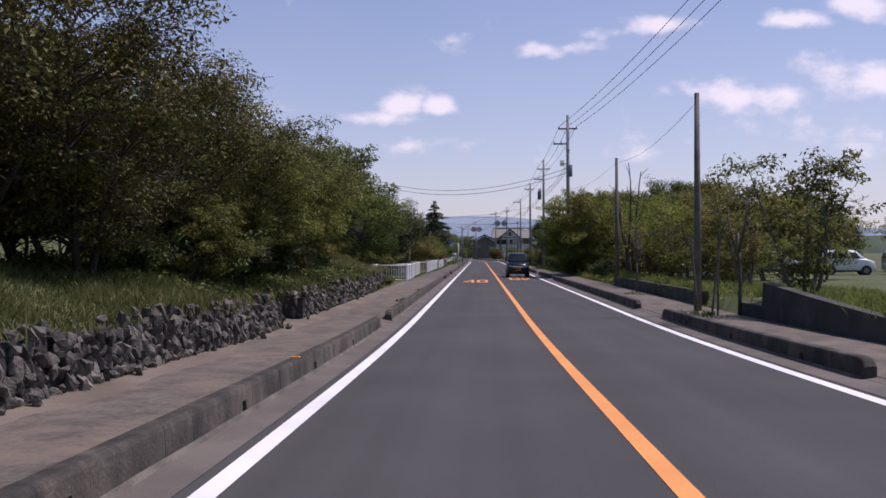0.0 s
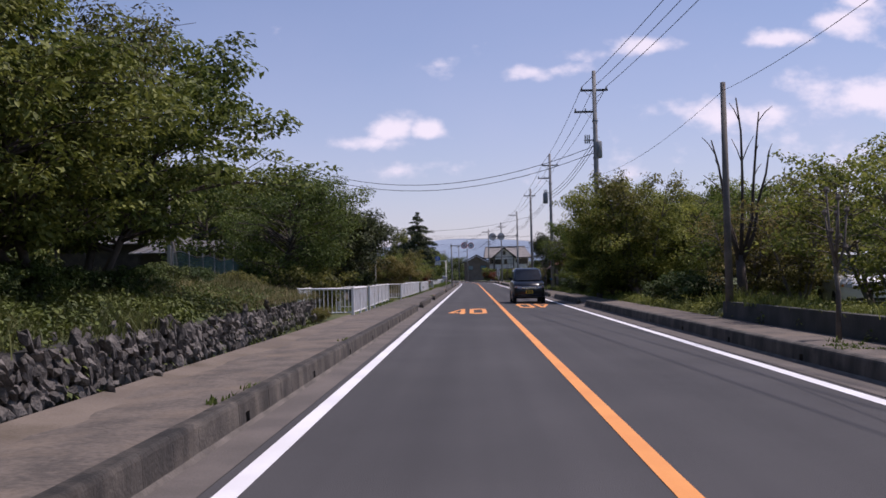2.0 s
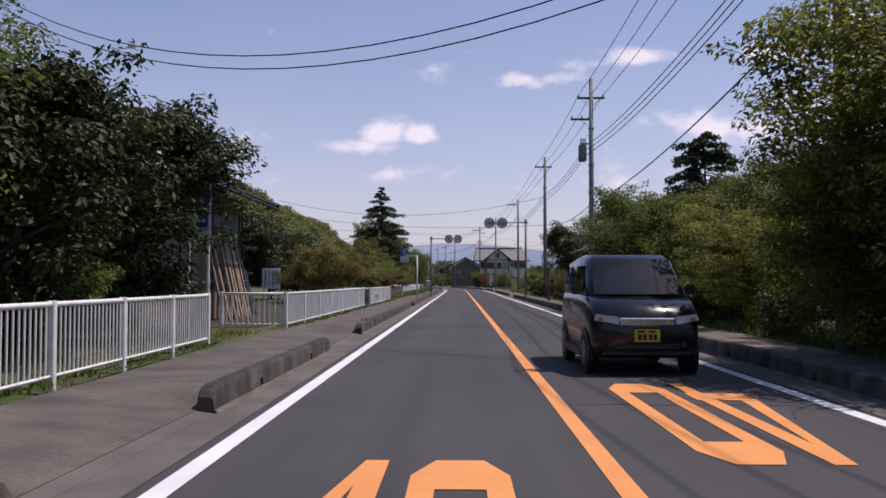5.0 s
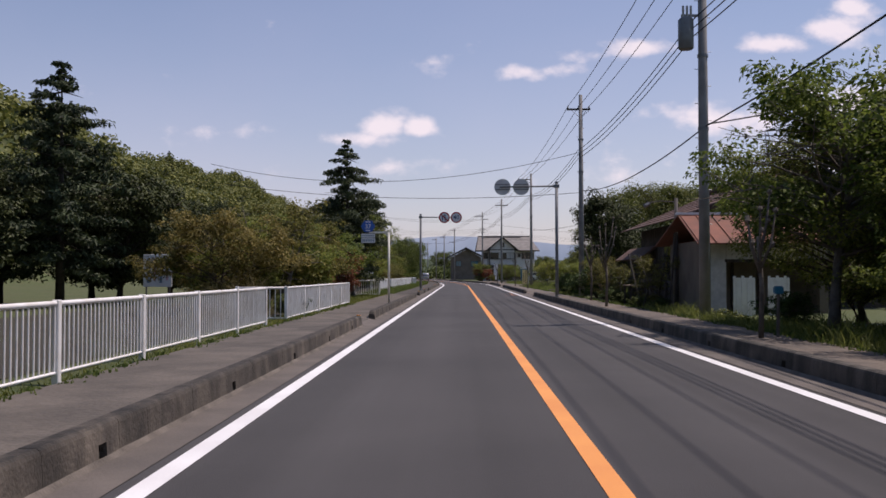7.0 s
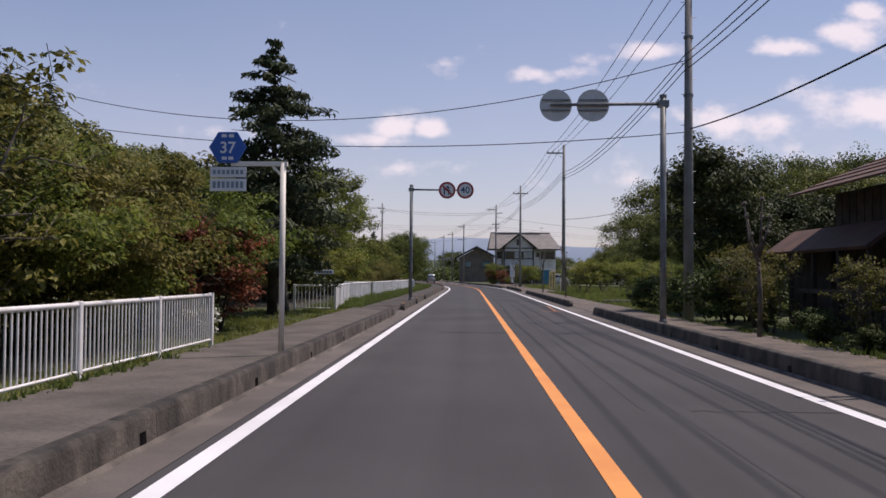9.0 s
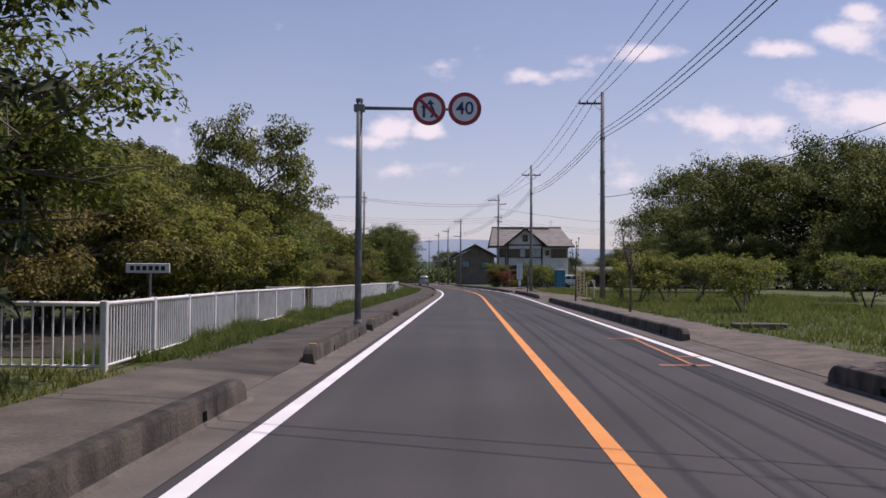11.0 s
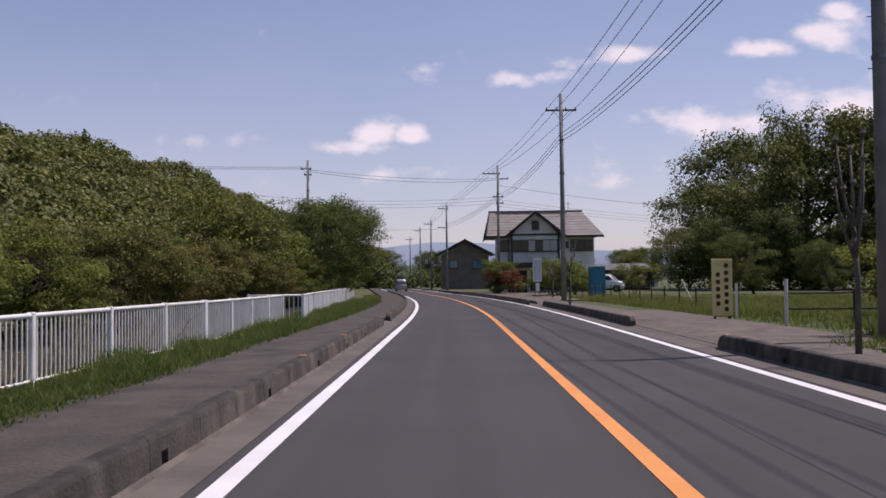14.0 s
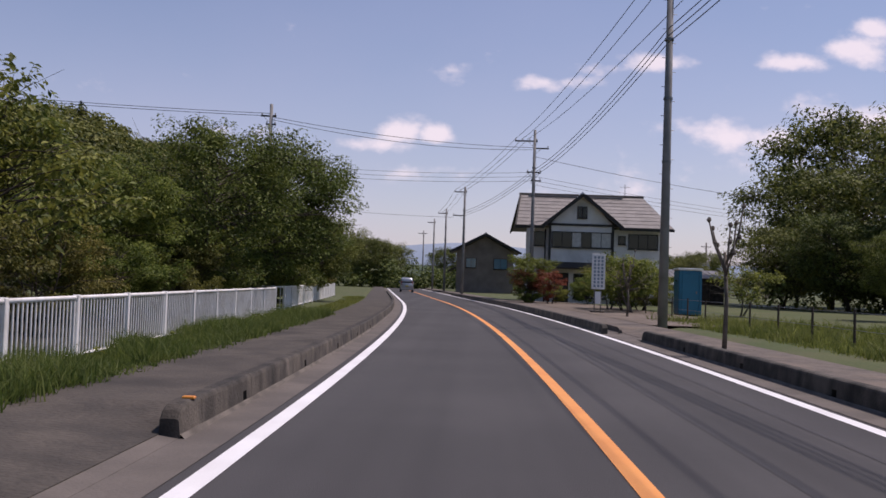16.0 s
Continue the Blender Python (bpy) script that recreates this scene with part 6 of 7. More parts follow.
part("pale_panel", Geo().box(0.40, 0.84, -0.045, 0.0, 0.05, 2.05), CURTAIN, ob)
for k in range(3):
    part("inner_batten", Geo().box(1.3 + 0.8 * k, 1.38 + 0.8 * k, 1.05, 1.1, 0.0, 2.0), OLD_WOOD, ob)
# a thin lamp post and poles leaning beside the shed
ob = thing("lamp_post", (6.2, 104.4, 0.1), "dark slim lamp post with one side arm", "lamp post")
part("mast", Geo().tube([(0, 0, -0.1), (0, 0, 3.65)], [0.075, 0.06], 10), POLE_DARK, ob, smooth=True)
part("arm", Geo().tube([(0, 0, 3.52), (-0.5, 0, 3.56), (-0.95, 0, 3.50)], 0.02, 6), POLE_DARK, ob)
part("lamp_head", Geo().tube([(-0.86, 0, 3.47), (-1.0, 0, 3.40), (-1.06, 0, 3.38)], [0.05, 0.07, 0.03], 8), STEEL, ob)
for k, (x, y, h, lx, ly) in enumerate([(5.75, 103.6, 2.3, 0.35, 0.5), (5.9, 103.9, 2.6, 0.25, 0.6), (5.55, 104.6, 2.0, 0.5, 0.4), (5.65, 105.2, 1.8, -0.4, 0.5), (5.45, 106.2, 1.7, 0.5, 0.3), (5.6, 107.4, 1.9, -0.35, 0.4)]):
    ob = thing("leaning_pole", (x, y, 0.1), "thin weathered wooden pole leaning by a house", "pole", "leaning poles")
    part("stick", Geo().tube([(0, 0, -0.05), (lx, ly, h)], [0.032, 0.024], 6), PALE_BARK if k % 2 else OLD_WOOD, ob)
ob = thing("work_bench", (5.55, 108.6, 0.1), "rough low bench of pale boards beside a house", "bench")
for k in range(3):
    part("board", Geo().box(-0.25 + 0.17 * k, -0.1 + 0.17 * k, -0.7, 0.7, 0.72, 0.76), PLANK, ob)
for u in (-0.2, 0.2):
    for v in (-0.6, 0.6):
        part("leg", Geo().box(u - 0.03, u + 0.03, v - 0.03, v + 0.03, -0.05, 0.72), OLD_WOOD, ob)
for x, y in ((6.95, 99.6), (8.0, 99.9)):
    ob = thing("sheet_screen", (x, y, 0.1), "white board screen standing on the ground", "screen", "standing screens")
    for k in range(8):
        part("slat", Geo().box(-0.3 + k * 0.075, -0.3 + k * 0.075 + 0.07, -0.01 - 0.012 * (k % 2), 0.012, 0, 1.05 + 0.05 * ((k * 7) % 3 == 0)), WHITE_STEEL, ob)
    part("rail", Geo().box(-0.3, 0.3, 0.013, 0.04, 0.3, 0.36), WHITE_STEEL, ob)

# big old wooden house on the right
ob = thing("house", (7.4, 105.5, 0.1), "large old dark wooden house with brown tiled roof", "house")
part("wall", Geo().box(0, 6.2, 0, 11.0, 0, 3.1), OLD_WOOD, ob)
part("gable_wall", Geo().prism([(0.0, 3.1), (6.2, 3.1), (3.1, 4.55)], "y", 0, 0.2), OLD_WOOD, ob)
rf = part("roof", Geo().tube([(3.1, -0.8, 4.85), (3.1, 11.9, 4.85)], 0.15, 8), ROOF_BROWN, ob, "brown tiled roof")
for s in (-1, 1):
    tiles(rf, (3.1 + s * 3.9, -0.8, 3.05), (3.1 + s * 3.9, 11.9, 3.05), (3.1, 11.9, 4.7), (3.1, -0.8, 4.7), 8, ROOF_BROWN)
    part("barge_board", Geo().add(*slab((3.1 + s * 3.92, -0.9, 2.95), (3.1, -0.9, 4.6), (3.1, -0.8, 4.6), (3.1 + s * 3.92, -0.8, 2.95), 0.16)), OLD_WOOD, rf)
for k in range(28):
    part("wall_board", Geo().box(-0.03, 0.0, 0.02 + k * 0.39, 0.36 + k * 0.39, 0.05, 3.05), OLD_WOOD, ob)
part("lean_to_roof", Geo().add(*slab((-0.75, 7.5, 1.75), (-0.75, 13.6, 1.75), (0.0, 13.6, 2.3), (0.0, 7.5, 2.3), 0.08)), ROOF_BROWN, ob, "low tiled lean-to roof")
for k in range(5):
    part("lean_to_post", Geo().box(-0.7, -0.6, 7.6 + k * 1.45, 7.7 + k * 1.45, 0, 1.75), OLD_WOOD, ob)
part("lean_to_wall", Geo().box(-0.1, 3.0, 11.0, 13.4, 0, 1.9), OLD_WOOD, ob)
for y0 in (1.0, 4.2):
    w = part("window", Geo().box(-0.07, -0.03, y0, y0 + 1.7, 1.0, 2.3), TIMBER, ob)
    for k in range(2):
        part("pane", Geo().box(-0.085, -0.07, y0 + 0.06 + k * 0.82, y0 + 0.82 + k * 0.82, 1.06, 2.24), WINDOW, w)
part("rail", Geo().box(-0.85, -0.78, 0.5, 11.0, 0.85, 0.95), OLD_WOOD, ob)
for k in range(7):
    part("rail_post", Geo().box(-0.85, -0.77, 0.5 + k * 1.7, 0.58 + k * 1.7, 0, 0.9), OLD_WOOD, ob)

# ---------------- net fence, boards, cabin ----------------
NET = mat("teal_netting", (0.07, 0.125, 0.12), (0.05, 0.095, 0.095), 0.8, 2.0, 0.0)
ob = thing("net_fence", (-8.5, 44.0, 0.2), "sagging blue-green net fence on thin posts", "fence")
drift = -0.121
for k in range(13):
    part("post", Geo().tube([(drift * k * 2.2, k * 2.2, -0.3), (drift * k * 2.2, k * 2.2, 1.95)], 0.025, 6), STEEL, ob)
net = Geo()
for k in range(264):
    y = k * 0.1
    net.tube([(drift * y, y, 0.05), (drift * y + 0.02, y, 1.83 + 0.05 * math.sin(y * 1.4))], 0.007, 3, False)
for k in range(18):
    z = 0.1 + k * 0.1
    net.tube([(drift * y, y, z + 0.04 * math.sin(y * 1.4)) for y in [q * 1.1 for q in range(25)]], 0.006, 3, False)
part("netting", net, NET, ob)["kind"] = "stuff"
part("top_cord", Geo().tube([(drift * y, y, 1.86 + 0.05 * math.sin(y * 1.4)) for y in [q * 1.1 for q in range(25)]], 0.012, 5, False), CABLE, ob)

PINK = mat("faded_pink", (0.62, 0.30, 0.33), (0.70, 0.48, 0.48), 0.8, 5.0, 0.0)
ob = thing("poster_board", (-12.5, 109.3, 0.05), "pale poster board with faded pink lettering", "board")
part("panel", soft_box(-0.55, 0.55, -0.03, 0.03, 0.75, 2.0, 0.01), WHITE_SIGN, ob)
for k in range(4):
    part("lettering_bar", Geo().box(-0.40 + k * 0.24, -0.30 + k * 0.24, -0.034, -0.031, 0.9 + 0.1 * (k % 2), 1.85), PINK if k % 2 else GREY_TEXT, ob)
for s in (-0.45, 0.45):
    part("post", Geo().tube([(s, 0.05, 0), (s, 0.05, 1.9)], 0.03, 6), STEEL, ob)
ob = thing("advertising_board", (-6.66, 72.4, 0.1), "tall blue board with white border on two pale posts", "board")
part("panel", soft_box(-0.29, 0.29, -0.03, 0.03, 2.1, 4.3, 0.01), BLUE_SIGN, ob)
part("border", Geo().box(0.24, 0.29, -0.036, -0.031, 2.1, 4.3).box(-0.29, 0.24, -0.036, -0.031, 2.1, 2.3).box(-0.29, 0.24, -0.036, -0.031, 4.24, 4.3), WHITE_SIGN, ob)
for k in range(3):
    part("lettering_bar", Geo().box(-0.22, 0.18, -0.036, -0.032, 2.42 + 0.12 * k, 2.49 + 0.12 * k), WHITE_SIGN, ob)
for u in (-0.2, 0.22):
    part("post", Geo().tube([(u, 0.06, -0.1), (u, 0.06, 4.2)], 0.04, 8), CREAM_STEEL, ob)
YELLOWED = mat("yellowed_board", (0.82, 0.64, 0.28), (0.72, 0.55, 0.24), 0.8, 2.0, 0.1, stain=((0.48, 0.38, 0.22), 2.0, 0.4))
BROWN_TEXT = mat("brown_lettering", (0.12, 0.055, 0.03), None, 0.8, 4.0, 0.0)
ob = thing("notice_board", (6.1, 174.6, 0.05), "tall yellowed board with two columns of worn brown lettering", "board")
part("panel", soft_box(-0.28, 0.28, -0.025, 0.025, 0.15, 1.72, 0.008), YELLOWED, ob)
for c, (u, n, top) in enumerate(((0.11, 7, 1.60), (-0.12, 5, 1.35))):
    for k in range(n):
        part("lettering_bar", Geo().box(u - 0.05, u + 0.05, -0.031, -0.027, top - 0.12 - k * 0.2, top - k * 0.2).box(u - 0.065, u + 0.065, -0.031, -0.027, top - 0.075 - k * 0.2, top - 0.045 - k * 0.2), BROWN_TEXT, ob)
part("stake", Geo().box(0.36, 0.42, -0.03, 0.03, -0.1, 1.05), CREAM_STEEL, ob)
for s in (-0.2, 0.2):
    part("leg", Geo().box(s - 0.03, s + 0.03, 0.03, 0.08, -0.1, 1.5), OLD_WOOD, ob)
ob = thing("standing_sign", (4.42, 212.3, 0.17), "narrow white standing sign with pale blue lettering", "sign")
part("panel", soft_box(-0.29, 0.29, -0.03, 0.03, 1.0, 2.55, 0.01), WHITE_SIGN, ob)
for c in range(3):
    for k in range(9):
        part("lettering_bar", Geo().box(-0.2 + c * 0.16, -0.11 + c * 0.16, -0.036, -0.032, 1.1 + k * 0.155, 1.2 + k * 0.155), GREY_TEXT, ob)
part("lower_plate", soft_box(-0.12, 0.12, -0.03, 0.03, 0.35, 0.9, 0.01), WHITE_SIGN, ob)
for s in (-0.14, 0.14):
    part("leg", Geo().tube([(s, 0.04, -0.05), (s, 0.04, 1.5)], 0.025, 6), STEEL, ob)
part("foot", soft_box(-0.3, 0.3, -0.2, 0.2, 0.0, 0.06, 0.015), CONCRETE, ob)
CABIN = mat("teal_plastic", (0.012, 0.17, 0.27), (0.010, 0.145, 0.235), 0.45, 2.0, 0.05)
ob = thing("portable_toilet", (8.75, 214.2, 0.1), "teal plastic portable toilet cabin with pale roof", "toilet cabin")
part("cabin", soft_box(-0.52, 0.52, -0.55, 0.55, 0.05, 2.05, 0.04, 2), CABIN, ob)
part("door", soft_box(-0.38, 0.38, -0.575, -0.545, 0.15, 1.95, 0.012), CABIN, ob)
part("door_handle", Geo().box(0.24, 0.30, -0.60, -0.575, 1.0, 1.12), STEEL, ob)
part("roof", soft_box(-0.57, 0.57, -0.6, 0.6, 2.05, 2.16, 0.04, 2), WHITE_STEEL, ob, "pale plastic roof")
part("skid", Geo().box(-0.5, 0.5, -0.55, 0.55, -0.02, 0.06), TIMBER, ob)
for u in (-0.45, 0.45):
    part("corner_rib", Geo().box(u - 0.05, u + 0.05, -0.585, -0.55, 0.1, 2.0), CABIN, ob)
ob = thing("marker_post", (4.62, 90.0, 0.14), "short wooden post with a teal cap at the pavement edge", "post")
part("stake", Geo().tube([(0, 0, -0.1), (0.02, 0, 0.78)], 0.03, 8), PALE_BARK, ob)
part("cap", soft_box(-0.06, 0.1, -0.06, 0.06, 0.76, 0.9, 0.02, 2), CABIN, ob, "teal plastic cap")
# sword-leaved garden plant beside the pavement
ob = thing("spiky_plant", (5.9, 120.6, 0.1), "tall sword-leaved garden plant in a loose clump", "plant")
rr = random.Random(77)
for k in range(34):
    a, l, o = rr.uniform(0, 6.28), rr.uniform(1.3, 2.3), rr.uniform(0.1, 0.75)
    u, v = math.cos(a), math.sin(a)
    blade = Geo()
    for t, w in ((0.0, 0.025), (0.35, 0.035), (0.7, 0.026), (1.0, 0.003)):
        px, py, pz = u * o * t * t, v * o * t * t, l * (t - 0.16 * o * t * t * t)
        blade.v += [(px - v * w, py + u * w, pz), (px + u * 0.008, py + v * 0.008, pz - 0.006), (px + v * w, py - u * w, pz)]
    blade.f += [(r * 3 + i, r * 3 + i + 1, r * 3 + i + 4, r * 3 + i + 3) for r in range(3) for i in range(2)]
    part("blade", blade, L_GREEN, ob)
# thin wire fence round the meadow
WOODPOST = mat("thin_dark_post", (0.09, 0.065, 0.045), (0.05, 0.04, 0.03), 0.9, 3.0, 0.3)
ob = thing("wire_fence", (7.0, 177.0, 0.1), "low meadow fence of thin dark posts and wire", "fence")
prev = None
for k in range(16):
    y = 177.0 + k * 2.5
    p = Vector((0.25 + 0.035 * k + 0.6 * centre(y), y - 177.0, 0))
    part("post", Geo().tube([p + Vector((0, 0, -0.2)), p + Vector((0, 0, 0.85))], 0.03, 6), WOODPOST, ob)
    if prev is not None:
        for z in (0.4, 0.78):
            part("wire", Geo().tube([prev + Vector((0, 0, z)), p + Vector((0, 0, z))], 0.006, 4, False), STEEL, ob)
    prev = p
ob = thing("rail_fence", (6.4, 170.5, 0.05), "low grey two-rail wooden fence in the meadow", "fence")
for k in range(6):
    part("post", Geo().tube([(1.6 * k, 0.03 * k, -0.2), (1.6 * k, 0.03 * k, 1.15 if k == 0 else 0.95)], 0.045, 7), OLD_WOOD if k else CREAM_STEEL, ob)
for z in (0.46, 0.83):
    part("rail", Geo().tube([(0, 0, z), (4.0, 0.1, z - 0.02), (8.0, 0.15, z)], 0.028, 6), OLD_WOOD, ob)
ob = thing("leaning_post", (9.5, 191.0, 0.1), "pale stake leaning in the meadow", "stake")
part("stake", Geo().tube([(0, 0, -0.1), (-0.5, 0, 1.1)], 0.045, 7), CREAM_STEEL, ob)
ob = thing("stone_bench", (5.75, 137.5, 0.0), "long low pale stone slab at the meadow edge", "slab")
part("slab", soft_box(-0.62, 0.62, -0.2, 0.2, 0.14, 0.25, 0.02), HAUNCH, ob)
part("foot", soft_box(-0.5, -0.3, -0.16, 0.16, -0.05, 0.14, 0.01), HAUNCH, ob)
part("foot", soft_box(0.3, 0.5, -0.16, 0.16, -0.05, 0.14, 0.01), HAUNCH, ob)
ob = thing("white_notice", (-6.66, 131.8, 0.1), "small white notice board behind the fence", "sign")
part("panel", soft_box(-0.42, 0.36, -0.02, 0.02, 1.22, 1.39, 0.008), WHITE_SIGN, ob)
for k in range(6):
    part("lettering_bar", Geo().box(-0.34 + k * 0.11, -0.27 + k * 0.11, -0.025, -0.022, 1.265, 1.345), TIMBER, ob)
part("post", Geo().tube([(0, 0.03, 0), (0, 0.03, 1.4)], 0.025, 6), STEEL, ob)


# bare pollarded roadside trees
knob_me = Geo().tube([(0, 0, -0.05), (0, 0, 0), (0.01, 0, 0.05)], [0.02, 0.05, 0.025], 6).mesh("knob", PALE_BARK)


def bare_tree(x, y, h, seed, label="pollarded leafless young tree with knobbly branch ends"):
    rr = random.Random(seed)
    ob = thing("bare_tree", (x, y, 0.15), label, "tree", "pollarded trees")
    trunk = part("trunk", Geo().tube([(0, 0, -0.1), (0.03, 0.02, h * 0.3), (-0.02, 0.03, h * 0.6)], [0.05, 0.04, 0.03], 7), PALE_BARK, ob, smooth=True)
    for k in range(5):
        a = k * 2.4 + rr.uniform(-0.4, 0.4)
        z0 = h * rr.uniform(0.38, 0.55)
        l = h * rr.uniform(0.06, 0.13)
        p1 = Vector((math.cos(a) * l * 0.6, math.sin(a) * l * 0.6, z0 + h * rr.uniform(0.14, 0.26)))
        p2 = p1 + Vector((math.cos(a) * l * 0.25, math.sin(a) * l * 0.25, h * rr.uniform(0.1, 0.28)))
        br = part("branch", Geo().tube([(0, 0, z0), p1, p2], [0.028, 0.02, 0.013], 6), PALE_BARK, trunk, smooth=True)
        ends = [p1 + Vector((0.02, 0, 0)), p2]
        for q in ends:
            kn = part("knob", knob_me, None, ob)
            kn.location = q


for x, y, h, s in [(3.72, 189.2, 3.1, 1), (4.3, 161.8, 3.3, 2), (4.9, 24.0, 3.2, 3), (4.4, 147.0, 2.8, 4), (5.0, 208.0, 2.6, 5), (4.6, 113.0, 2.9, 6), (4.05, 105.4, 3.1, 11), (4.2, 89.6, 2.9, 7), (4.6, 36.5, 2.4, 10)]:
    bare_tree(x, y, h, s)


def lopped_tree(x, y, h, seed):
    """An old tree cut back to a few forked, nearly leafless limbs."""
    rr = random.Random(seed)
    ob = thing("lopped_tree", (x, y, 0.15), "old lopped tree with dark forked leafless limbs", "tree")
    trunk = part("trunk", Geo().tube([(0, 0, -0.1), (0.04, 0, h * 0.13), (0.0, 0.03, h * 0.27)], [0.17, 0.13, 0.11], 9), BARK, ob, smooth=True)
    for a, lean, top in [(3.3, 0.62, 0.80), (0.6, 0.16, 1.0), (0.1, 0.66, 0.93), (5.9, 0.85, 0.74), (2.6, 0.35, 0.66)]:
        d = Vector((math.cos(a), math.sin(a), 0))
        pts = [Vector((0, 0, h * 0.22))]
        for u in (0.3, 0.55, 0.8, 1.0):
            pts.append(d * lean * u ** 0.7 + Vector((rr.uniform(-0.07, 0.07), rr.uniform(-0.07, 0.07), h * (0.22 + (top - 0.22) * u))))
        limb = part("limb", Geo().tube(pts, [0.062, 0.048, 0.036, 0.028, 0.018], 7), BARK, trunk, smooth=True)
        for k in range(3):
            p = pts[2 + k % 2].lerp(pts[3 + k % 2], rr.uniform(0.1, 0.8))
            b = a + rr.uniform(-1.5, 1.5)
            q = p + Vector((math.cos(b), math.sin(b), rr.uniform(0.5, 2.2))).normalized() * rr.uniform(0.35, 0.8)
            part("branch", Geo().tube([p, p.lerp(q, 0.5) + Vector((0, 0, 0.05)), q], [0.017, 0.013, 0.008], 5), BARK, trunk, smooth=True)


lopped_tree(5.8, 46.0, 5.7, 5)
for k, (x, y) in enumerate([(4.05, 23.2), (4.3, 23.6), (3.95, 24.0)]):
    ob = thing("support_stake", (x, y, 0.15), "thin wooden stake propping a young tree", "stake", "tree stakes")
    part("stake", Geo().tube([(0, 0, -0.1), (0.25 - 0.2 * k, 0.1, 1.9)], 0.025, 6), PALE_BARK, ob)


# ---------------- vehicles ----------------
def paint(name, c, metal=0.3):
    m = bpy.data.materials.new(name)
    m.use_nodes = True
    p = m.node_tree.nodes["Principled BSDF"]
    p.inputs["Base Color"].default_value = (*c, 1)
    p.inputs["Metallic"].default_value, p.inputs["Roughness"].default_value = metal, 0.28
    p.inputs["Coat Weight"].default_value, p.inputs["Coat Roughness"].default_value = 0.35, 0.04
    p.inputs["Specular IOR Level"].default_value = 0.35
    return m


BLACK_CAR, WHITE_CAR, SILVER_CAR = paint("black_car_paint", (0.006, 0.007, 0.011), 0.0), paint("white_car_paint", (0.72, 0.73, 0.74), 0.0), paint("silver_car_paint", (0.42, 0.43, 0.45), 0.5)
CAR_GLASS = glass_mat("car_glass", (0.010, 0.014, 0.020), 0.04)
CAR_GLASS.node_tree.nodes["Principled BSDF"].inputs["Specular IOR Level"].default_value = 0.5
RUBBER = mat("rubber", (0.018, 0.018, 0.018), None, 0.8, 8.0, 0.1)
CHROME = mat("chrome", (0.62, 0.63, 0.65), None, 0.15, 4.0, 0.0, metal=1.0)
ALLOY = mat("alloy_rim", (0.30, 0.30, 0.31), (0.22, 0.22, 0.23), 0.4, 8.0, 0.0, metal=0.5)
BLACK_TRIM = mat("black_trim", (0.015, 0.015, 0.017), None, 0.5, 6.0, 0.0)
LENS = glass_mat("headlight_lens", (0.48, 0.50, 0.53), 0.06)
AMBER = glass_mat("amber_lens", (0.55, 0.20, 0.02), 0.1)
RED_LENS = glass_mat("red_lens", (0.30, 0.01, 0.01), 0.1)
PLATE_YELLOW = mat("yellow_plate", (0.72, 0.50, 0.03), None, 0.5, 6.0, 0.0)


def ring_loft(rows, material, smooth=True):
    """Cross sections along y: each (y, [(x, z), ...] for the right half from the bottom to the top); mirrored and joined."""
    g = Geo()
    k = None
    for y, sec in rows:
        full = [(x, y, z) for x, z in sec] + [(-x, y, z) for x, z in reversed(sec)]
        k = len(full)
        g.v += full
    for r in range(len(rows) - 1):
        for i in range(k):
            j = (i + 1) % k
            g.f.append((r * k + i, r * k + j, (r + 1) * k + j, (r + 1) * k + i))
    g.f += [tuple(range(k)), tuple((len(rows) - 1) * k + i for i in range(k))]
    return g


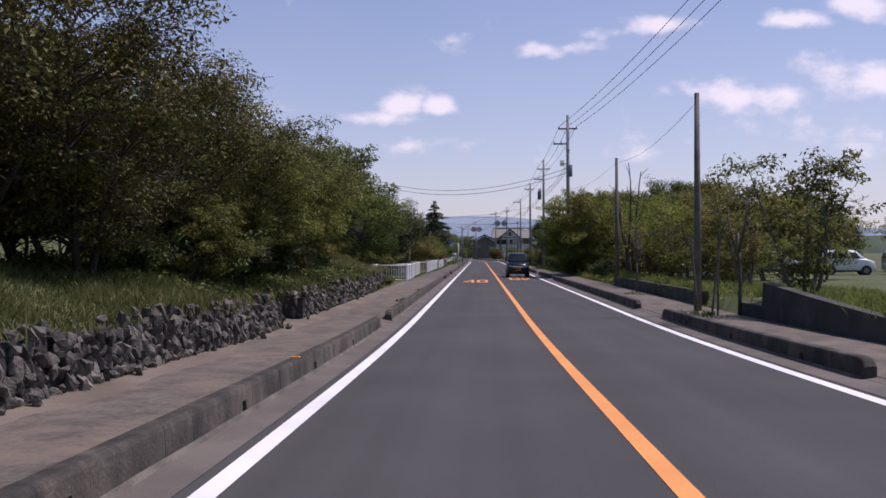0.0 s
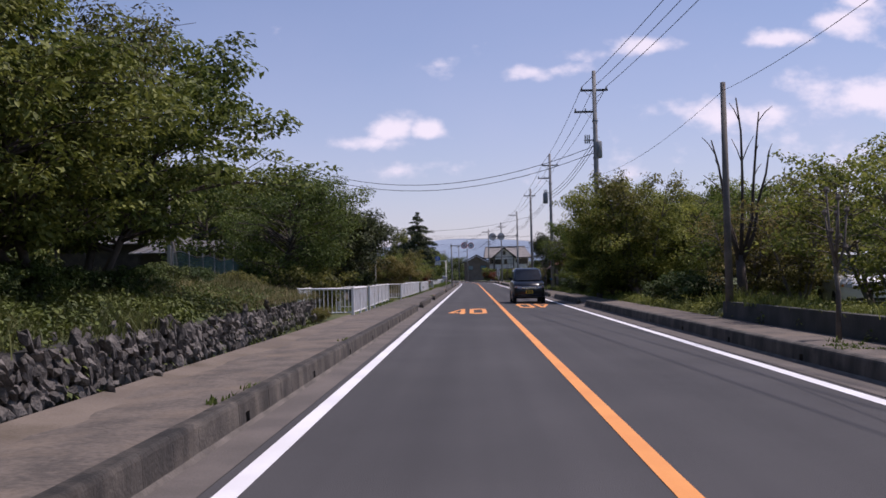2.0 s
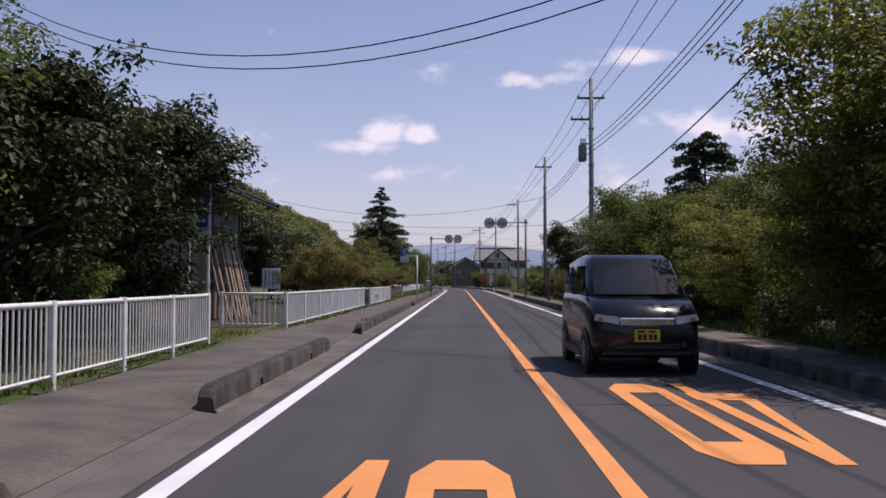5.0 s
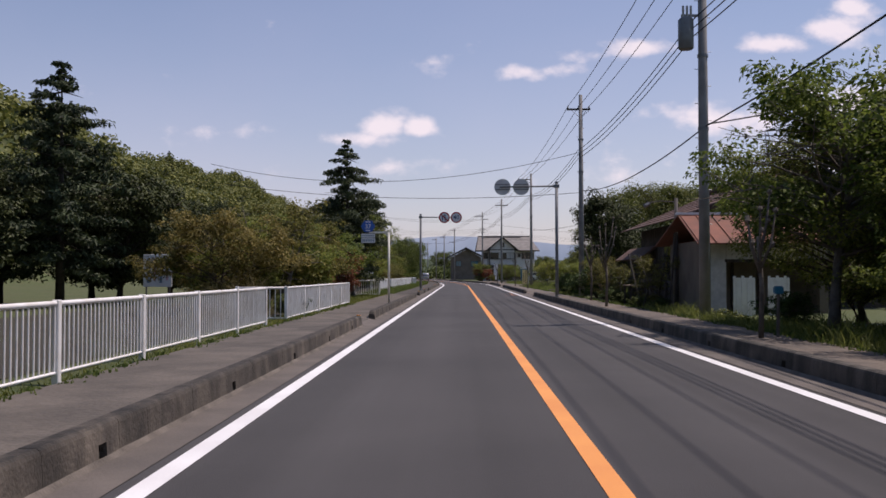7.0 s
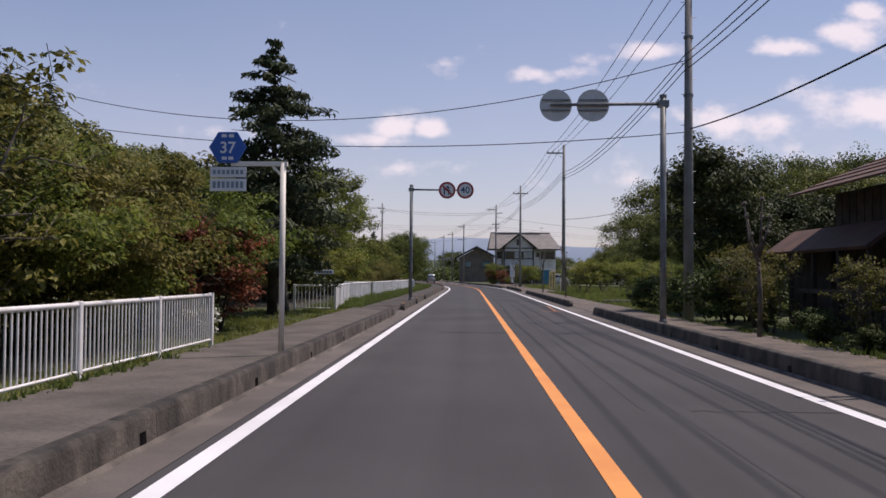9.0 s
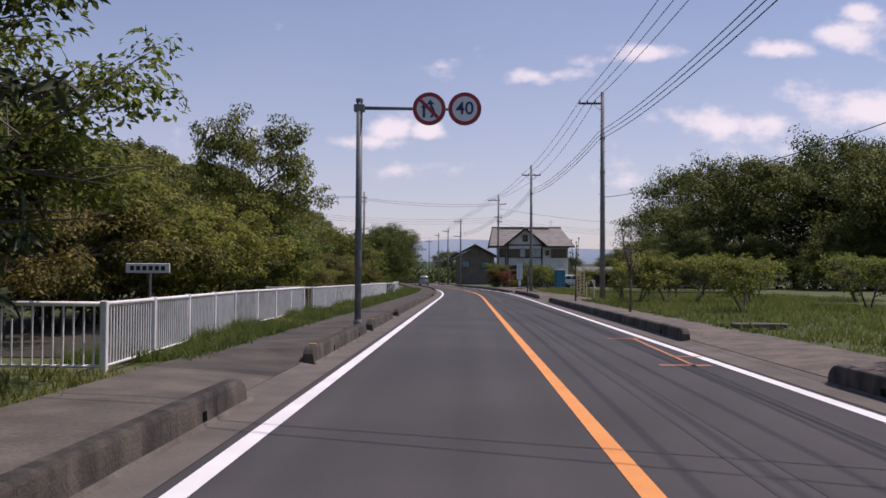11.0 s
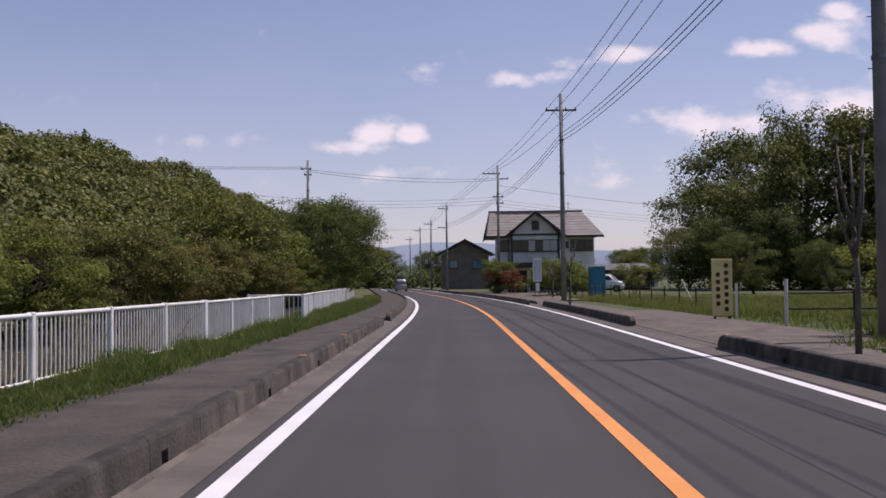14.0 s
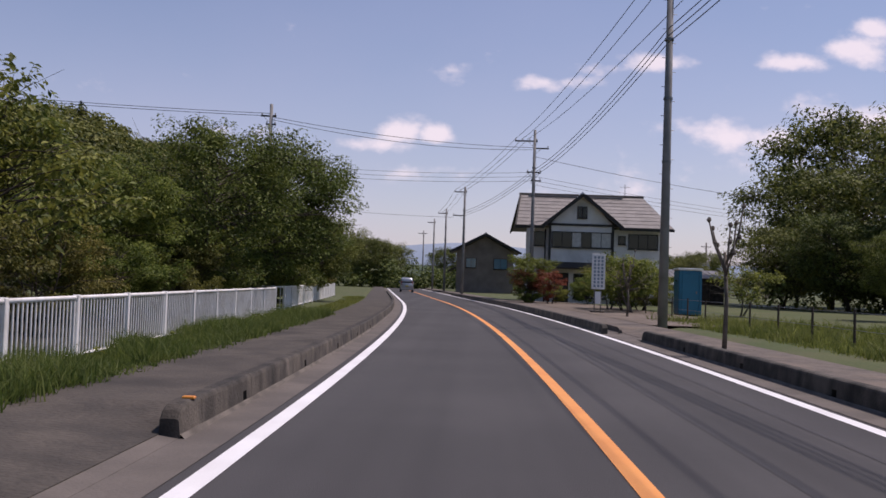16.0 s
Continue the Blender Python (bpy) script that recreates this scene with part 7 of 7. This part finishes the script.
def make_car(name, at, rz, body_paint, label, plate, group=""):
    """A tall kei wagon, 3.4 m long; its nose points to -y before it is turned."""
    ob = thing(name, at, label, "car", group, rz)

    def low(y, w, z0, z1, t):
        return (y, [(w * 0.80, z0), (w * 0.97, z0 + 0.06), (w, (z0 + z1) * 0.5), (w * 0.985, z1 - 0.10), (w * t, z1)])

    rows = [low(0.0, 0.60, 0.34, 0.70, 0.85), low(0.05, 0.665, 0.27, 0.80, 0.86), low(0.16, 0.705, 0.23, 0.90, 0.88), low(0.38, 0.728, 0.22, 0.985, 0.91), low(0.62, 0.735, 0.21, 1.03, 0.94),
            low(1.2, 0.738, 0.21, 1.05, 0.96), low(2.4, 0.738, 0.21, 1.06, 0.96), low(3.1, 0.732, 0.22, 1.06, 0.95), low(3.32, 0.715, 0.28, 1.04, 0.94), low(3.40, 0.68, 0.34, 0.98, 0.92)]
    body = part("body", ring_loft(rows, None), body_paint, ob, smooth=True)
    top = [(0.60, [(0.66, 1.00), (0.655, 1.02), (0.60, 1.035)]), (0.90, [(0.69, 1.03), (0.655, 1.20), (0.56, 1.31)]), (1.18, [(0.695, 1.04), (0.635, 1.42), (0.53, 1.555)]), (1.38, [(0.70, 1.045), (0.625, 1.53), (0.50, 1.625)]),
           (2.2, [(0.70, 1.05), (0.625, 1.56), (0.48, 1.65)]), (3.05, [(0.695, 1.05), (0.615, 1.53), (0.48, 1.62)]), (3.28, [(0.685, 1.04), (0.605, 1.45), (0.47, 1.55)]), (3.36, [(0.67, 1.03), (0.62, 1.25), (0.46, 1.40)])]
    part("cabin", ring_loft(top, None), body_paint, ob, smooth=True)
    # glazing stands a few millimetres proud of the cabin
    ws = Geo()
    cols = (-1, -0.6, 0, 0.6, 1)
    line = [(0.615, 0.595, 1.055), (0.885, 0.575, 1.315), (1.155, 0.535, 1.545)]
    for y, w, z in line:
        ws.v += [(w * c, y - 0.012 - 0.05 * (1 - c * c), z + 0.012) for c in cols]
    ws.f += [(r * 5 + i, r * 5 + i + 1, r * 5 + i + 6, r * 5 + i + 5) for r in range(2) for i in range(4)]
    part("windscreen", ws, CAR_GLASS, ob, smooth=True)
    part("rear_window", Geo().add([(-0.56, 3.375, 1.08), (0.56, 3.375, 1.08), (0.50, 3.31, 1.46), (-0.50, 3.31, 1.46)], [(0, 1, 2, 3)]), CAR_GLASS, ob)
    for s in (-1, 1):
        for y0, y1, y2, y3 in ((0.98, 1.22, 1.98, 1.98), (2.06, 2.06, 2.72, 2.72), (2.80, 2.80, 3.14, 3.08)):
            part("side_window", Geo().add([(s * 0.702, y0, 1.085), (s * 0.637, y1, 1.47), (s * 0.637, y3, 1.47), (s * 0.702, y2, 1.085)], [(0, 1, 2, 3)]), CAR_GLASS, ob)
        part("side_mirror", soft_box(s * 0.80 - 0.085, s * 0.80 + 0.085, 0.86, 0.96, 1.06, 1.20, 0.03, 2), body_paint, ob)
        part("headlight", Geo().add([(s * 0.375, -0.012, 0.78), (s * 0.66, 0.045, 0.815), (s * 0.692, 0.045, 0.735), (s * 0.375, -0.035, 0.68), (s * 0.37, 0.12, 0.76), (s * 0.60, 0.22, 0.78), (s * 0.60, 0.2, 0.72), (s * 0.40, 0.12, 0.68)],
                                    [(0, 1, 2, 3), (4, 5, 6, 7), (0, 1, 5, 4), (1, 2, 6, 5), (2, 3, 7, 6), (3, 0, 4, 7)]), LENS, ob)
        part("turn_lamp", disc(0.03, 0.0, 0.09, 10, s * 0.60, 0.745), AMBER, ob)
        part("fog_lamp", disc(0.04, -0.012, 0.06, 12, s * 0.48, 0.42), BLACK_TRIM, ob)
        part("tail_lamp", soft_box(s * 0.61 - 0.05, s * 0.61 + 0.05, 3.34, 3.40, 0.80, 1.25, 0.02), RED_LENS, ob)
        part("wiper", Geo().tube([(s * 0.05, 0.57, 1.055), (s * 0.05 + 0.42, 0.60, 1.075)], 0.012, 5), BLACK_TRIM, ob)
        part("sill", Geo().box(s * 0.735 - 0.02, s * 0.735 + 0.02, 0.85, 2.5, 0.2, 0.30), BLACK_TRIM, ob)
        part("door_handle", Geo().box(s * 0.742 - 0.012, s * 0.742 + 0.012, 1.75, 1.9, 0.90, 0.93), CHROME, ob)
        for y in (0.60, 2.82):
            part("wheel_arch", Geo().tube([(s * 0.66, y, 0.29), (s * 0.742, y, 0.29)], 0.335, 22), BLACK_TRIM, ob)
            wh = part("wheel", Geo().tube([(s * 0.58, y, 0.275), (s * 0.60, y, 0.275), (s * 0.73, y, 0.275), (s * 0.748, y, 0.275)], [0.25, 0.275, 0.275, 0.25], 24), RUBBER, ob, smooth=False)
            part("rim", Geo().tube([(s * 0.735, y, 0.275), (s * 0.756, y, 0.275)], [0.18, 0.165], 18), ALLOY, wh)
            for q in range(5):
                part("rim_opening", Geo().tube([(s * 0.754, y + 0.105 * math.cos(q * 1.257), 0.275 + 0.105 * math.sin(q * 1.257)), (s * 0.7585, y + 0.105 * math.cos(q * 1.257), 0.275 + 0.105 * math.sin(q * 1.257))], 0.042, 8), BLACK_TRIM, wh)
    part("grille", soft_box(-0.365, 0.365, -0.024, 0.10, 0.655, 0.765, 0.015), CHROME, ob, "bright horizontal grille bar")
    part("badge", disc(0.045, -0.036, -0.02, 16, 0, 0.71), CHROME, ob)
    part("lower_grille", soft_box(-0.42, 0.42, -0.014, 0.08, 0.345, 0.43, 0.015), BLACK_TRIM, ob)
    part("bumper_lip", soft_box(-0.58, 0.58, -0.012, 0.1, 0.27, 0.33, 0.015), BLACK_TRIM, ob)
    pl = part("plate", soft_box(-0.165, 0.165, -0.022, 0.012, 0.45, 0.615, 0.005), plate, ob)
    for u, w, z0, z1 in ((-0.08, 0.05, 0.575, 0.60), (0.06, 0.05, 0.575, 0.60), (-0.10, 0.022, 0.475, 0.555), (-0.035, 0.022, 0.475, 0.555), (0.04, 0.022, 0.475, 0.555), (0.10, 0.022, 0.475, 0.555)):
        part("plate_bar", Geo().box(u - w, u + w, -0.026, -0.023, z0, z1), TIMBER, pl)
    part("rear_plate", soft_box(-0.165, 0.165, 3.385, 3.41, 0.62, 0.78, 0.005), plate, ob)
    part("rear_bumper", soft_box(-0.66, 0.66, 3.33, 3.43, 0.3, 0.52, 0.03, 2), body_paint, ob)
    return ob


make_car("kei_wagon", (1.45, 64.6, 0.0), 0.5, BLACK_CAR, "black tall kei wagon facing the viewer on the road", PLATE_YELLOW)
van = make_car("kei_wagon", (-1.35 + centre(276), 276 + 3.4, 0.0), 180 + 5.6, SILVER_CAR, "silver kei van driving away past the bend", PLATE_YELLOW)
for x, y, r, c, lab in [(8.9, 45.6, -12, WHITE_CAR, "white kei wagon parked behind young trees"), (20.5, 66.0, 70, SILVER_CAR, "silver wagon parked on the meadow"), (25.0, 65.0, 80, WHITE_CAR, "white wagon parked on the meadow"),
                        (29.5, 65.6, 84, SILVER_CAR, "silver wagon parked on the meadow"), (14.6, 236.0, 70, WHITE_CAR, "white wagon parked beside a portable cabin")]:
    make_car("parked_car", (x, y, bank(x - centre(y), y) + 0.02), r, c, lab, WHITE_SIGN, "parked cars")

# ---------------- hedges, flowers, clipped shrubs ----------------
T["red"] = make_tree("red_shrub", (-7.0, 116.3, 0.05), 2.6, 0.95, "dark red-leaved garden shrub", L_RED, 31, 4500, 0.10, 0.05, 3, clumps=45, clump_r=0.36, category="shrub", group="red shrubs")
plant("red", -6.5, 113.9, 1.0), plant("red", -6.3, 114.9, 0.8)
plant("red", 2.6, 230.0, 0.95, label="dark red clipped hedge in front of a house"), plant("red", 3.8, 229.4, 0.9, label="dark red clipped hedge in front of a house")
T["flowers"] = make_tree("flowering_bush", (-6.2, 112.6, 0.05), 0.75, 0.45, "small bush covered in white blossoms", L_WHITE, 32, 700, 0.07, 0.0, 4, clumps=26, clump_r=0.16, category="bush", group="flowering bushes")
plant("bush", -6.3, 113.0, 0.55), plant("flowers", -6.9, 114.6, 1.2, label="taller pale blossoming bush")
for x, y, s in [(6.6, 218.0, 0.95), (8.0, 221.5, 1.0), (4.4, 233.0, 0.5), (6.6, 232.2, 0.75), (9.6, 233.0, 0.8), (2.4, 229.5, 0.42)]:
    plant("shrubg", x, y, s * 0.75)
plant("street", 2.4, 231.0, 0.62, label="slender garden tree beside the house")
for x, y, s in [(5.9, 93.2, 0.5), (5.9, 119.8, 1.1), (6.6, 120.5, 1.0), (5.8, 124.3, 0.9), (5.5, 127.5, 0.8), (5.5, 103.8, 0.28), (5.4, 106.8, 0.3), (5.35, 109.6, 0.35), (5.4, 112.4, 0.45), (5.6, 82.0, 0.8), (5.7, 77.5, 0.8), (5.6, 70.8, 0.7), (5.7, 55.5, 0.7), (6.2, 52.5, 0.8)]:
    plant("bush", x, y, s)
for x, y, s in [(6.0, 117.6, 0.9), (5.6, 115.4, 0.8), (5.7, 104.8, 0.8), (5.6, 110.5, 0.7)]:
    plant("twig", x, y, s * 0.6)
for y in (99.9, 100.9):
    plant("bush", -5.75, y, 0.42, label="small dark weed clump at a fence foot")
for y in (49.4, 50.3):
    plant("reeds", -5.9, y - 0.4, 0.24)

# ---------------- wooded hillside and far ridges ----------------
r = np.random.default_rng(3)
cs, rd = [], []
while len(cs) < 5200:
    x, y = -r.uniform(50, 128), r.uniform(-20, 760)
    z = bank(x, y)
    s = r.uniform(1.6, 3.6)
    cs.append((x + (centre(y) if y < 330 else centre(330)), y, z + s * r.uniform(0.5, 1.5))), rd.append(s)
hill = leaves_mesh("hill_wood", cs, rd, 235000, 1.15, L_HILL, 0.7, seed=4, slim=0.7)
tagged(new("hill_wood", hill), "mixed spring woodland covering a hillside", "woodland", kind="stuff")
for x, y, s in [(-96, 330, 1.3), (-99, 360, 1.1), (-92, 300, 1.2), (-100, 430, 1.4), (-97, 455, 1.2), (-95, 250, 1.2), (-98, 520, 1.3)]:
    plant("cedar", x + centre(330), y, s, label="dark conifer standing on a wooded ridge")
r = np.random.default_rng(41)
cs, rd = [], []
for k in range(420):
    u = r.random()
    x, y = 21 + 44 * u + r.uniform(-1.5, 4), 241 - 46 * u + r.uniform(-2, 5)
    s = r.uniform(0.8, 1.7)
    cs.append((x, y, r.uniform(0.3, 3.6))), rd.append(s)
tagged(new("wood_undergrowth", leaves_mesh("wood_undergrowth", cs, rd, 34000, 0.34, L_WOOD, 0.9, seed=42, slim=0.6)), "dark dense undergrowth at the foot of a wood", "undergrowth", kind="stuff")
r = np.random.default_rng(33)
cs, rd = [], []
for k in range(520):
    u = r.random()
    x, y = -78 + 88 * u + r.uniform(-3, 3), 298 + 44 * u + r.uniform(-6, 10)
    s = r.uniform(0.7, 1.9)
    cs.append((x, y, r.uniform(0.2, 1.0) * s + r.random() ** 3 * 3)), rd.append(s)
tagged(new("far_thicket", leaves_mesh("far_thicket", cs, rd, 30000, 0.5, L_WOOD, 0.9, seed=34, slim=0.7)), "tangled green thicket closing the view past the bend", "thicket", kind="stuff")
# haze of the distance is put into this ridge's base colour
FAR_BLUE = mat("far_ridge_haze_tint", (0.27, 0.33, 0.42), (0.30, 0.36, 0.45), 1.0, 0.003, 0.0, fine=0.02, spec=0.0)
FAR_NEAR = mat("far_wood", (0.075, 0.10, 0.075), (0.11, 0.135, 0.10), 1.0, 0.02, 0.0, fine=0.2, spec=0.0)


def ridge(name, y, span, base, amp, material, seed, label, peak=None):
    g = Geo()
    n = 220
    for i in range(n + 1):
        x = -span + 2 * span * i / n
        h = base + amp * (noise.fractal((x / span * 4, seed, 0), 1.0, 2.0, 5)) + (peak(x) if peak else 0)
        yy = y - 0.18 * abs(x)
        g.v += [(x, yy, -20), (x, yy + 60, max(2, h)), (x, yy + 900, -20)]
    for i in range(n):
        for k in range(2):
            g.f.append((i * 3 + k, i * 3 + k + 1, i * 3 + k + 4, i * 3 + k + 3))
    return setting(name, g, material, label, "hills", smooth=True)


ridge("backdrop_1", 3300, 3300, 86, 14, FAR_BLUE, 1.0, "mountain ridge coloured hazy blue on the horizon", lambda x: 50 * math.exp(-((x + 20) / 330) ** 2))
ridge("backdrop_2", 1500, 1900, 24, 9, FAR_NEAR, 2.0, "low dark wooded hills in the distance")
setting("forecourt", strip(4.95, 9.5, 200, 236, 0.16, 0.14), DIRT, "pale sandy forecourt in front of a house", "earth")

# ---------------- grass ----------------
grass("bank_grass", [(-9.4, -5.12, 2, 19.4, 1.44, 0.68), (-9.4, -5.4, 22.2, 34, 1.45, 0.68), (-9.0, -6.1, 34, 50, 1.35, 0.72)], 80000, 0.22, L_BANK, "rough dull-green grass on a bank", 1, width=0.008, tuft=0.16)
grass("bank_dry_grass", [(-8.6, -5.8, 38, 50.5, 1.4, 0.75), (-7.2, -5.2, 3, 19.2, 1.0, 0.70)], 9000, 0.16, L_STRAW, "dry straw-coloured grass on a bank", 2, width=0.008, tuft=0.18)
grass("verge_grass", [(-6.6, -4.85, 128, 200, 0.04, 0.13)], 130000, 0.21, L_GRASS, "lush green grass strip under the fence", 3, width=0.007, tuft=0.09)
grass("garden_grass", [(-5.9, -4.98, 76, 111, 0.03, 0.06), (-6.3, -5.2, 200, 236, 0.04, 0.08), (-8.5, -5.0, 111, 127, 0.04, 0.06), (-10, -5.6, 54, 74, 0.06, 0.08)], 36000, 0.11, L_GRASS, "short green grass behind the pavement", 7, width=0.01, tuft=0.10)
grass("meadow_grass", [(5.2, 6.8, 12, 22, 0.52, 0.52), (8.2, 13, 12, 22, 0.1, 0.1), (5.15, 6.8, 25, 48, 0.5, 0.5), (6.8, 8.2, 25, 48, 0.5, 0.08), (8.2, 14, 25, 48, 0.08, 0.08), (4.98, 9, 48, 58, 0.1, 0.1), (4.98, 16, 57, 76, 0.1, 0.1), (4.98, 8, 76, 96, 0.08, 0.08), (4.98, 16, 126, 165, 0.08, 0.1), (6.6, 22, 166, 204, 0.08, 0.1)], 170000, 0.20, L_GRASS, "uneven green meadow grass", 4, width=0.012, tuft=0.2)
grass("field_edge_grass", [(6.4, 11.0, 176, 206, 0.08, 0.1), (5.0, 5.6, 86, 104, 0.08, 0.08), (5.16, 5.6, 28, 47, 0.52, 0.52), (5.2, 5.9, 6, 22, 0.52, 0.52)], 48000, 0.26, L_GRASS, "taller grass along the pavement", 5, width=0.010, tuft=0.14)
grass("kerb_weeds", [(-5.02, -4.8, 128, 200, 0.15, 0.15), (-5.02, -4.9, 76, 111, 0.15, 0.15), (4.75, 4.97, 77, 126, 0.15, 0.15), (4.8, 4.97, 135, 164, 0.15, 0.15), (-3.62, -3.48, 30, 31.5, 0.16, 0.16), (-3.6, -3.5, 38.5, 39.5, 0.16, 0.16), (-3.65, -3.5, 77, 78.5, 0.16, 0.16), (-3.65, -3.48, 134.8, 136.2, 0.16, 0.16), (-5.5, -5.2, 60, 69, 0.14, 0.14), (3.5, 4.2, 22.6, 24.6, 0.16, 0.16), (3.9, 4.6, 34.5, 36.0, 0.16, 0.16)],
      9000, 0.075, L_GRASS, "weeds growing in pavement joints", 6, tuft=0.06)

grass("dry_stalks", [(-8.0, -6.3, 97.5, 103, 0.05, 0.05), (-7.6, -6.6, 150, 170, 0.05, 0.05), (-8.6, -6.6, 51, 57, 0.06, 0.06)], 3000, 0.85, L_STRAW, "tall dry reed stalks", 8, width=0.009, tuft=0.3)
# leafy weeds
r = np.random.default_rng(21)
cs, rd = [], []
for k in range(1300):
    y = r.uniform(17, 50)
    if 19.4 < y < 22.2:
        continue
    x = wall_face(y) - 0.12 - (3.2 if y > 20 else 4.5) * r.random() ** 1.3
    cs.append((x, y, bank(x, y) + 0.08)), rd.append(r.uniform(0.12, 0.34))
tagged(new("bank_weeds", leaves_mesh("bank_weeds", cs, rd, 70000, 0.075, L_WEED, 0.8, seed=22, slim=0.6)), "leafy green weeds covering a bank above a stone wall", "weeds", kind="stuff")
cs, rd = [], []
for k in range(620):
    x, y = 5.25 + 7 * r.random() ** 1.5, r.uniform(47.6, 66)
    cs.append((x, y, bank(x, y) + 0.10)), rd.append(r.uniform(0.14, 0.42))
for k in range(200):
    x, y = 5.0 + 0.7 * r.random(), r.uniform(26, 48)
    cs.append((x, y, bank(x, y) + r.uniform(-0.15, 0.1))), rd.append(r.uniform(0.12, 0.3))
for k in range(260):
    x, y = 5.1 + 1.2 * r.random() ** 1.5, r.uniform(70, 112)
    cs.append((x, y, bank(x, y) + 0.06)), rd.append(r.uniform(0.10, 0.26))
for k in range(300):
    x, y = -5.1 - 1.3 * r.random(), r.choice([r.uniform(128, 145), r.uniform(148, 200)])
    cs.append((x, y, bank(x, y) + 0.04)), rd.append(r.uniform(0.08, 0.2))
tagged(new("verge_weeds", leaves_mesh("verge_weeds", cs, rd, 80000, 0.08, L_GREEN, 0.8, seed=23, slim=0.6)), "leafy weeds along the pavement edge", "weeds", kind="stuff")

# low pale building far behind the meadow
ob = thing("farm_shed", (24.0, 292.0, 0.0), "long low pale farm building in the distance", "building")
part("wall", Geo().box(-6, 6, 0, 6, 0, 2.4), PLASTER, ob)
part("roof", Geo().prism([(-6.4, 2.4), (6.4, 2.4), (6.0, 3.4), (-6.0, 3.4)], "y", -0.3, 6.3), ROOF_SHEET, ob)
for k in range(4):
    part("window", Geo().box(-4.8 + k * 2.6, -3.6 + k * 2.6, -0.04, 0.0, 0.9, 1.8), WINDOW, ob)
